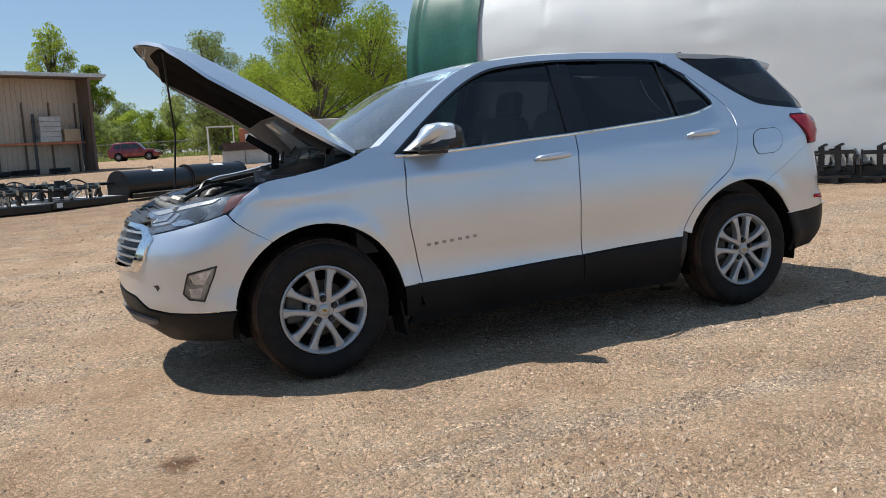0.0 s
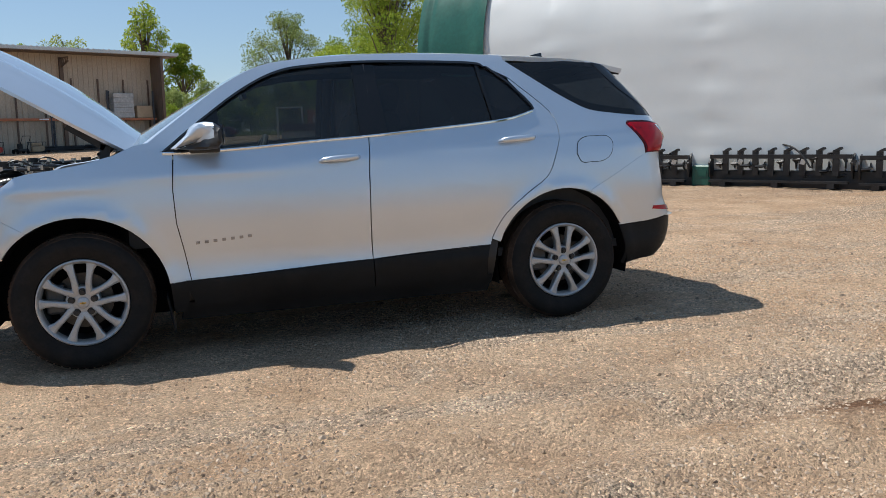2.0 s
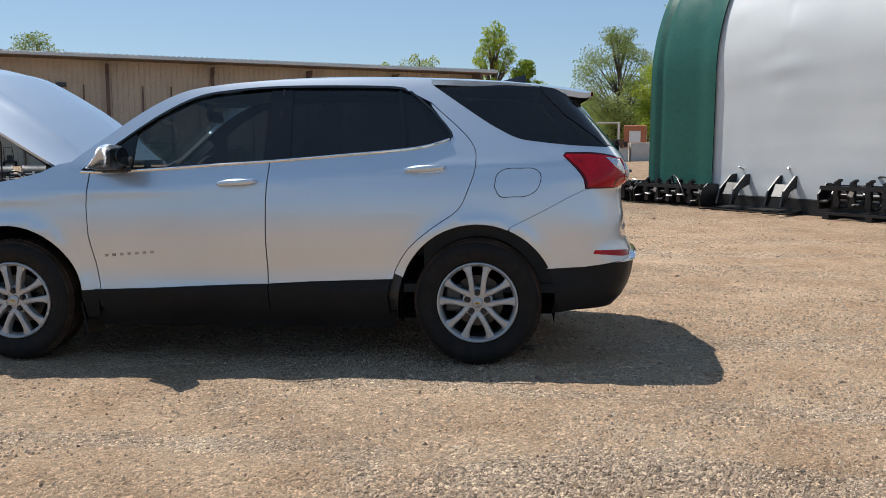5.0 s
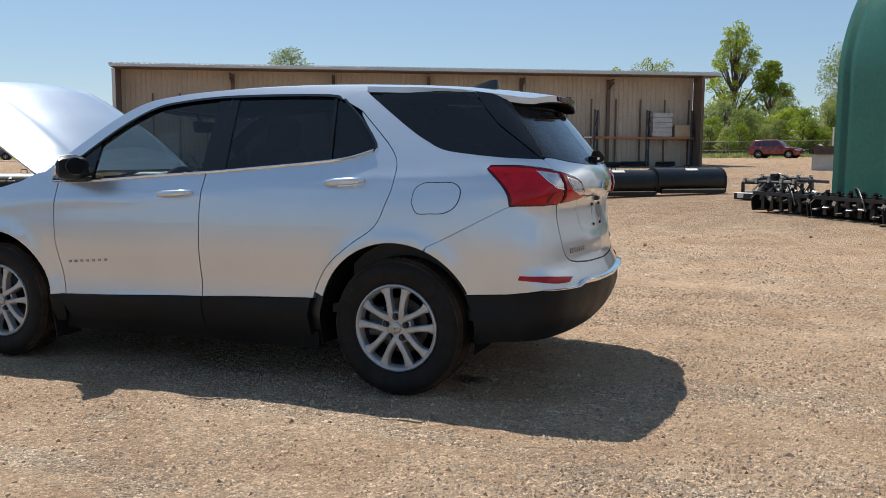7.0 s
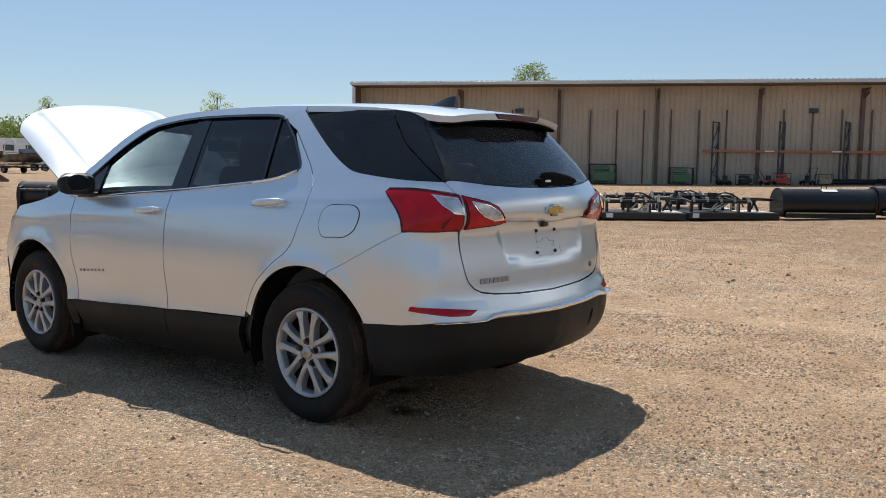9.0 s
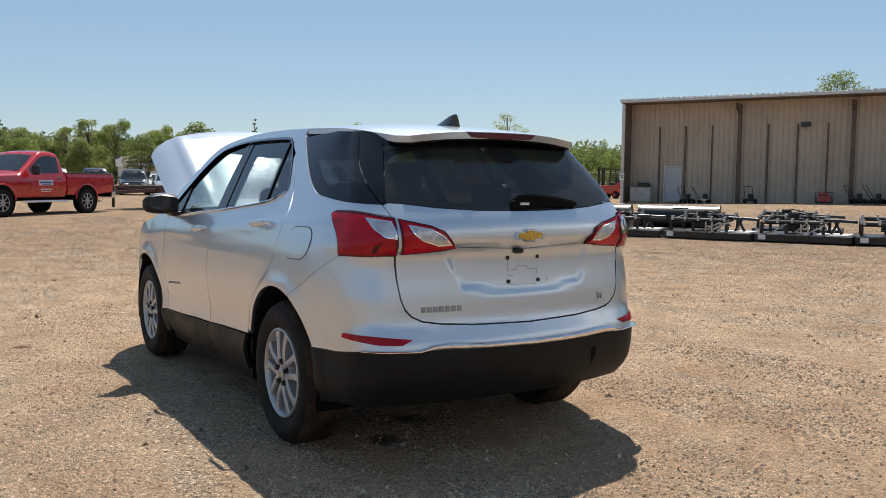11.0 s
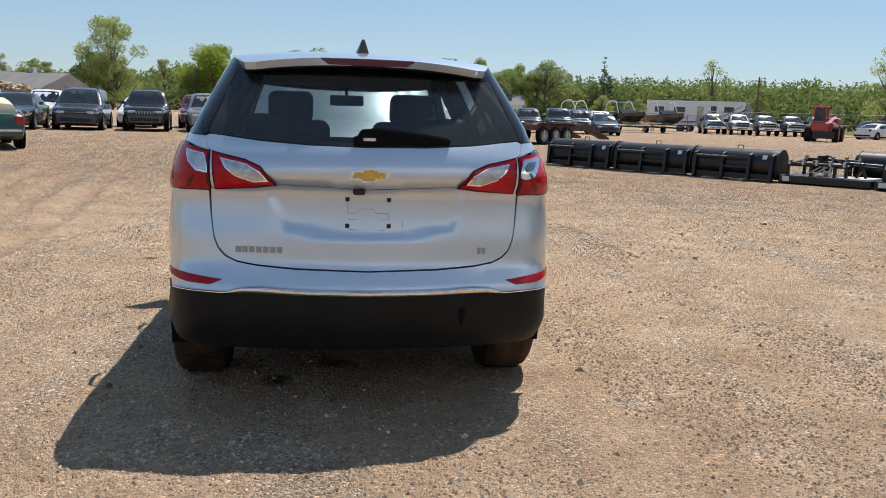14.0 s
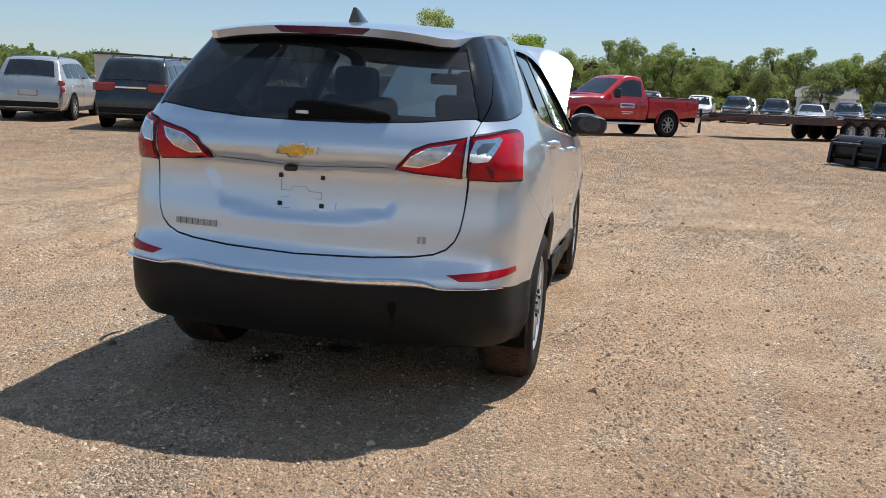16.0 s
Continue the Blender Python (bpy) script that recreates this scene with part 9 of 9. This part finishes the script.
# single trees beyond the fence and behind the shed
tree((-4.2, 149.0, 1.2), 23.0, 4.4, "broad", 11, "tall slender leafy tree behind the shed", 0.22, 95, 110, low=0.03, open_=0.3)
tree((1.6, 151.0, 1.2), 16.0, 3.6, "broad", 35, "slender tree beside a taller one behind the shed", 0.24, 130, 70, low=0.03)
tree((17.5, 68.0, gz(17, 68)), 16.5, 5.0, "broad", 12, "large bright green spreading tree near the fence", 0.125, 260, 84, low=0.06)
tree((11.0, 84.0, gz(11, 84)), 12.0, 4.4, "pale", 13, "pale airy tree in young leaf by the fence", 0.105, 260, 64, open_=0.3, low=0.2)
tree((15.5, 80.0, gz(15, 80)), 8.5, 3.6, "broad", 31, "bushy bright green tree by the fence", 0.12, 240, 44, low=0.04)
tree((19.8, 76.0, gz(20, 76)), 10.0, 3.8, "broad", 32, "bushy yellow-green tree by the fence", 0.12, 240, 44, low=0.04)
tree((27.5, 80.0, gz(27, 80)), 12.0, 4.8, "broad", 33, "broad yellow-green tree by the fence", 0.13, 230, 50, low=0.05)
tree((12.0, 82.0, gz(12, 82)), 6.5, 3.2, "pale", 34, "pale green shrubby tree by the fence", 0.11, 240, 34, low=0.04)
tree((24.5, 74.0, gz(24, 74)), 13.5, 5.0, "broad", 14, "bright green tree beside the fence", 0.13, 230, 46, low=0.1, open_=0.2)
tree((21.0, 92.0, gz(21, 92)), 12.5, 5.0, "broad", 15, "green tree behind the fence", 0.15, 190, 42, low=0.1)
tree((-61.0, 100.0, 0.3), 15.2, 4.6, "pale", 16, "tree top showing above the shed roof", 0.17, 120, 32, open_=0.3, low=0.2)
tree((-14.0, 120.0, 1.3), 14.2, 4.4, "pale", 17, "pale tree behind the shed roof", 0.17, 150, 32, open_=0.4, low=0.2)
tree((-19.5, 121.0, 1.3), 13.6, 2.6, "broad", 18, "small tree behind the shed roof", 0.17, 130, 18, low=0.2)
tree((-132.0, 99.0, 0.3), 15.0, 4.6, "pale", 19, "slender cluster of pale trees beyond the lot", 0.19, 100, 38, open_=0.6, low=0.1)
tree((-156.0, -18.5, 0.3), 11.8, 5.6, "broad", 20, "round-crowned dark green oak beyond the parked cars", 0.22, 120, 54, low=0.12)
tree((-150.0, -35.0, 0.3), 15.8, 5.2, "pale", 36, "tall airy willow beyond the parked cars", 0.20, 190, 60, low=0.08, open_=0.3)
tree((-146.0, 73.0, 0.3), 12.5, 4.4, "pale", 21, "open-branched tree on the skyline", 0.18, 80, 24, open_=0.8, low=0.4)
tree((-155.0, 55.0, 0.3), 13.0, 4.6, "conifer", 22, "tall dark pine among green trees", 0.22, 70, 16)
for _k, (_x, _y) in enumerate(((-158.0, -7.0), (-160.0, -12.0))):
    tree((_x, _y, 0.3), 7.5, 3.0, "maroon", 37 + _k, "round maroon-leaved tree beyond the parked cars", 0.20, 110, 26, low=0.06)


def woods():
    """Belt of trees round the yard: a few grown trees, copied."""
    protos = []
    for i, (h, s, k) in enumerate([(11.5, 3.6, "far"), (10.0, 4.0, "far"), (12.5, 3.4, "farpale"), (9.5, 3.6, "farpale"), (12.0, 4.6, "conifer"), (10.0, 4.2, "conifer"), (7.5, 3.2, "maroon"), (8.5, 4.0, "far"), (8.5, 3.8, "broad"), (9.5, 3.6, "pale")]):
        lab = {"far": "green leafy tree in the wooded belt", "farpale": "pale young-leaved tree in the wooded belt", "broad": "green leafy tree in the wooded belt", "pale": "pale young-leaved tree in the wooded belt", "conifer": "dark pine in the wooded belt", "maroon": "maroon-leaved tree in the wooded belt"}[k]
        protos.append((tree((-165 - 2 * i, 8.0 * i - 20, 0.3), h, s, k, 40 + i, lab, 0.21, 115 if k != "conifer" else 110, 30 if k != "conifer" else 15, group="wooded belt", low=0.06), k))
    rng = np.random.default_rng(5)

    def put(x, y, kinds, lo=0.8, hi=1.2):
        pick = [p for p, k in protos if k in kinds]
        p = pick[int(rng.integers(len(pick)))]
        s = rng.uniform(lo, hi)
        m = pose(x, y, gz(x, y), 0, 0, float(rng.uniform(0, 360)))
        c = copy_thing(p, m)
        c.scale = (s * rng.uniform(0.9, 1.2), s * rng.uniform(0.9, 1.2), s)
    # belt ahead of the lot, from one end of the shed round to the far side of the car rows
    for i in range(150):
        a = radians(128 + i * 0.78 + rng.uniform(-0.5, 0.5))
        d = rng.uniform(155, 182)
        x, y = 5 + d * math.cos(a), d * math.sin(a)
        deg = math.degrees(a)
        kinds = ("far", "farpale", "conifer", "conifer") if 163 < deg < 182 else ("far", "farpale")
        if deg < 163:
            if i % 3:
                continue
            sc = (0.42, 0.66)
        elif deg < 182:
            sc = (0.80, 1.15)
        elif deg < 200:
            sc = (0.50, 0.75)
        else:
            sc = (0.28, 0.46)
        put(x, y, kinds, *sc)
    # behind the red car and the fence
    for i in range(34):
        x = -30 + i * 2.6 + rng.uniform(-1, 1)
        y = 104 + rng.uniform(0, 16) - max(0, x - 20) * 0.5
        lo = 0.50 + 0.35 * smooth01(8, 26, x)
        put(x, y, ("broad", "broad", "pale"), lo, lo + 0.22)
    # shrubs along the fence
    for i in range(46):
        x = -14 + i * 1.15 + rng.uniform(-0.6, 0.6)
        put(x, 92 + rng.uniform(0, 7), ("broad", "broad", "pale"), 0.30, 0.60)
    # unseen trees round the rest of the yard, behind the walk, added for reflections
    for i in range(20):
        a = radians(250 + i * 9.0 + rng.uniform(-1, 1))
        d = rng.uniform(120, 160)
        put(5 + d * math.cos(a), d * math.sin(a), ("broad", "pale", "conifer"), 0.75, 1.1)
    # dense backdrop of far woodland
    n = 190000
    deg = rng.uniform(95, 262, n)
    d = rng.uniform(195, 250, n)
    grid = np.arange(90, 266, 0.1)
    line = np.array([(10.8 - 5.0 * smooth01(182, 206, g)) + 1.9 * noise.noise((g * 0.4, 2, 0)) + 1.6 * noise.noise((g * 1.9, 4, 0)) + 0.9 * noise.noise((g * 6.0, 6, 0)) for g in grid])
    z = np.interp(deg, grid, line) * rng.uniform(0, 1, n) ** 0.62
    p = np.stack([5 + d * np.cos(np.radians(deg)), d * np.sin(np.radians(deg)), z], 1)
    u = rng.normal(0, 1, (n, 3))
    u /= np.linalg.norm(u, axis=1)[:, None]
    v = np.cross(u, rng.normal(0, 1, (n, 3)))
    v /= np.linalg.norm(v, axis=1)[:, None]
    s = rng.uniform(0.24, 0.52, n)[:, None]
    # coarse inner growth behind the leaves, a little below their line
    k = n // 5
    p[:k] *= (1.12, 1.12, 0.86)
    s[:k] *= 4.0
    verts = np.stack([p - u * s, p + v * s, p + u * s], 1).reshape(-1, 3).tolist()
    faces = np.arange(3 * n).reshape(-1, 3).tolist()
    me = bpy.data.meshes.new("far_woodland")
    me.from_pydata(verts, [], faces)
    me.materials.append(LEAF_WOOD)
    tagged(new("far_woodland", me), "dense green woodland on the skyline", "woodland", kind="stuff")


woods()


# ---- grass strip along the fences ----
def grass_strip(p, q, width, n, seed, label):
    rng = np.random.default_rng(seed)
    verts, faces = [], []
    p, q = np.array(p), np.array(q)
    d = (q - p) / np.linalg.norm(q - p)
    nn = np.array([-d[1], d[0]])
    for _ in range(n):
        c = p + (q - p) * rng.uniform() + nn * rng.uniform(-width, width)
        z = gz(*c)
        h = rng.uniform(0.15, 0.55)
        a = rng.uniform(0, 6.28)
        w = rng.uniform(0.06, 0.18)
        k = len(verts)
        dx, dy = w * math.cos(a), w * math.sin(a)
        verts += [(c[0] - dx, c[1] - dy, z), (c[0] + dx, c[1] + dy, z), (c[0] + dx * 0.3 + rng.normal(0, 0.1), c[1] + dy * 0.3, z + h)]
        faces.append((k, k + 1, k + 2))
    me = bpy.data.meshes.new("grass")
    me.from_pydata(verts, [], faces)
    me.materials.append(LEAF_PALE)
    tagged(new("grass", me), label, "grass", kind="stuff")


grass_strip((-22, 90), (45, 86), 3.5, 9000, 3, "rough green grass along the far fence")
grass_strip((-110, 118), (-95, 70), 6.0, 7000, 4, "pale grass beyond the lot fence")


# ---- chain-link fences ----
M_GALV = surface("galvanised_wire", (0.20, 0.20, 0.195), (0.27, 0.27, 0.265), 1.0, 0.7, 0.2, 0.05)


def fence(p, q, h, step, label):
    L = math.dist(p, q)
    t = thing("chain_link_fence", (*p, gz(*p)), math.degrees(math.atan2(q[1] - p[1], q[0] - p[0])), label, "fence")
    n = int(L / step)
    z1 = gz(*q) - gz(*p)
    for i in range(n + 1):
        bm = bmesh.new()
        x = L * i / n
        rod(bm, (x, 0, z1 * i / n - 0.1), (x, 0, z1 * i / n + h + 0.08), 0.04, 8)
        part("post", bm, M_GALV, t)
    for z in (0.12, h * 0.55, h):
        bm = bmesh.new()
        rod(bm, (0, 0, z), (L, 0, z1 + z), 0.026 if z < h else 0.032, 6)
        part("rail", bm, M_GALV, t)
    verts, faces = [], []
    k = int(L / 0.28)
    for i in range(k):
        for sgn in (-1, 1):
            x0 = L * i / k
            x1 = x0 + sgn * h * 0.7
            if not 0 <= x1 <= L:
                continue
            za, zb = z1 * x0 / L + 0.1, z1 * x1 / L + h
            j = len(verts)
            verts += [(x0 - 0.006, 0, za), (x0 + 0.006, 0, za), (x1 + 0.006, 0, zb), (x1 - 0.006, 0, zb)]
            faces.append((j, j + 1, j + 2, j + 3))
    me = bpy.data.meshes.new("wire_mesh")
    me.from_pydata(verts, [], faces)
    me.materials.append(M_GALV)
    ob = new("wire_mesh", me)
    ob.parent = t
    ob["kind"] = "stuff"


fence((-24, 89), (40, 86), 2.0, 3.1, "galvanised chain-link fence beside the grass")
fence((-78, 40), (-58, 60), 2.2, 3.0, "galvanised chain-link fence round the vehicle lot")
fence((-58, 60), (-46, 74), 2.2, 3.0, "galvanised chain-link fence running behind the forklift")
fence((-68, 22), (-78, 40), 1.8, 3.0, "galvanised chain-link fence before the boats")


# ---- far houses and poles ----
M_HOUSE = surface("grey_house_siding", (0.40, 0.41, 0.41), (0.48, 0.48, 0.48), 0.4, 0.7)
M_SHINGLE = surface("grey_roof_shingle", (0.13, 0.125, 0.12), (0.19, 0.18, 0.17), 0.5, 0.85)


def house(loc, rz, w, d, h, roof_h, label, wall):
    t = thing("house", (*loc, gz(*loc)), rz, label, "house")
    bm = bmesh.new()
    box(bm, (w, d, h), (0, 0, h / 2))
    part("wall", bm, wall, t)
    bm = bmesh.new()
    prism(bm, [(-d / 2 - 0.5, h - 0.1), (d / 2 + 0.5, h - 0.1), (0, h + roof_h)], -w / 2 - 0.4, w / 2 + 0.4, "x")
    part("roof", bm, M_SHINGLE, t)
    for k in range(3):
        bm = bmesh.new()
        box(bm, (1.2, 0.08, 1.1), (-w * 0.3 + w * 0.3 * k, -d / 2 - 0.02, h * 0.55))
        wn = part("window", bm, M_VGLASS, t)
        bm = bmesh.new()
        for sx_ in (-0.65, 0.65):
            box(bm, (0.1, 0.1, 1.3), (-w * 0.3 + w * 0.3 * k + sx_, -d / 2 - 0.04, h * 0.55))
        part("window_frame", bm, M_WHITEPAINT, wn)
    bm = bmesh.new()
    box(bm, (0.6, 0.6, 1.6), (w * 0.25, 0.4, h + roof_h * 0.9))
    part("chimney", bm, M_CONCRETE, t)


house((-5.5, 122.0), 15, 9, 7, 3.0, 2.2, "grey house with a gabled shingle roof", M_HOUSE)
house((-100.0, -36.5), 75, 17, 12, 2.3, 2.0, "low grey building with a wide shingle roof", M_HOUSE)
house((-150.0, 33.0), 80, 9, 7, 3.2, 1.8, "small white house among the trees", M_WHITEPAINT)
house((-36.0, 158.0), 10, 9, 7, 3.0, 2.2, "white house far behind the trees", M_WHITEPAINT)


def pole(loc, h, label):
    t = thing("utility_pole", (*loc, gz(*loc)), 60, label, "pole")
    bm = bmesh.new()
    rod(bm, (0, 0, -0.3), (0, 0, h), 0.16, 8, 0.11)
    part("post", bm, M_BARK, t)
    bm = bmesh.new()
    box(bm, (2.0, 0.1, 0.12), (0, 0, h - 0.6))
    part("crossarm", bm, M_BARK, t)


pole((-118.0, 67.0), 8.2, "wooden utility pole with a crossarm")
pole((13.0, 100.0), 9.0, "bare wooden pole among the trees")


# ---- loose stones and clods on the yard ----
def scatter(name, n, seed, lo, hi, mat, label, area, power=2.2, patch=0.0):
    """Angular stones bedded in the yard, denser in drifts that run along the wheel tracks."""
    rng = np.random.default_rng(seed)
    base = np.array([(1, 0, 0), (-0.4, 0.9, 0), (-0.5, -0.85, 0), (0.1, 0.1, 0.9), (0.6, 0.5, 0.45), (-0.75, 0.0, 0.4)], float)
    tris = np.array([(3, 4, 1), (3, 1, 5), (3, 5, 2), (3, 2, 0), (3, 0, 4), (4, 0, 1), (5, 1, 2), (1, 0, 2)])
    x0, x1, y0, y1 = area
    allp, made = [], 0
    while made < n:
        x, y = rng.uniform(x0, x1), rng.uniform(y0, y1)
        dens = max(0.10, 0.30 + patch * 1.1 * noise.noise((x * 0.22, y * 0.22, 0)) + patch * 1.5 * noise.noise((x * 0.55, y * 1.7, 3)))
        if rng.uniform() > dens * (0.15 if abs(x) < 2.5 and abs(y) < 1.15 else 1.0):
            continue
        made += 1
        s = lo * (hi / lo) ** (rng.uniform() ** power)
        z = ground_at(x, y)
        a = rng.uniform(0, 6.28)
        sc = np.array([1, rng.uniform(0.6, 1.0), rng.uniform(0.65, 1.1)]) * s
        pts = base * rng.uniform(0.7, 1.25, (6, 1)) * sc
        c, si = math.cos(a), math.sin(a)
        allp.append(np.stack([pts[:, 0] * c - pts[:, 1] * si + x, pts[:, 0] * si + pts[:, 1] * c + y, pts[:, 2] + z - sc[2] * 0.12], 1))
    verts = np.concatenate(allp)
    faces = (tris[None] + 6 * np.arange(n)[:, None, None]).reshape(-1, 3)
    me = bpy.data.meshes.new(name)
    me.from_pydata(verts.tolist(), [], faces.tolist())
    me.materials.append(mat)
    tagged(new(name, me), label, "stones", kind="stuff")


def island_stone():
    m, nt, b = nodes_of("gravel_stones")
    geo = nt.nodes.new("ShaderNodeNewGeometry")
    c1 = ramp(nt, geo.outputs["Random Per Island"], (0.24, 0.17, 0.115), (0.58, 0.455, 0.335), 0.0, 1.0).outputs[0]
    n = noise_node(nt, 60, 3)
    col = mixc(nt, 1.0, c1, ramp(nt, n.outputs[0], (0.8, 0.8, 0.8), (1.1, 1.1, 1.1)).outputs[0], "MULTIPLY")
    nt.links.new(col, b.inputs["Base Color"])
    b.inputs["Roughness"].default_value = 0.9
    b.inputs["Specular IOR Level"].default_value = 0.2
    return m


M_GRAVEL = island_stone()
scatter("gravel", 88000, 1, 0.005, 0.014, M_GRAVEL, "loose grey and tan gravel on the yard", (-4.5, 8.5, -6.6, 3.0), 1.5, 1.0)
scatter("pebbles", 2600, 4, 0.009, 0.017, M_GRAVEL, "scattered pebbles lying on the yard", (-5.5, 9.5, -7.0, 6.0), 2.4, 1.0)
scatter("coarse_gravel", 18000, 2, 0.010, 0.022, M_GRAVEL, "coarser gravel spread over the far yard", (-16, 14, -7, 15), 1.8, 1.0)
scatter("earth_clods", 420, 3, 0.012, 0.04, M_CLOD, "dark lumps of earth and stone on the yard", (-9, 11, -7, 10), 2.2, 1.0)
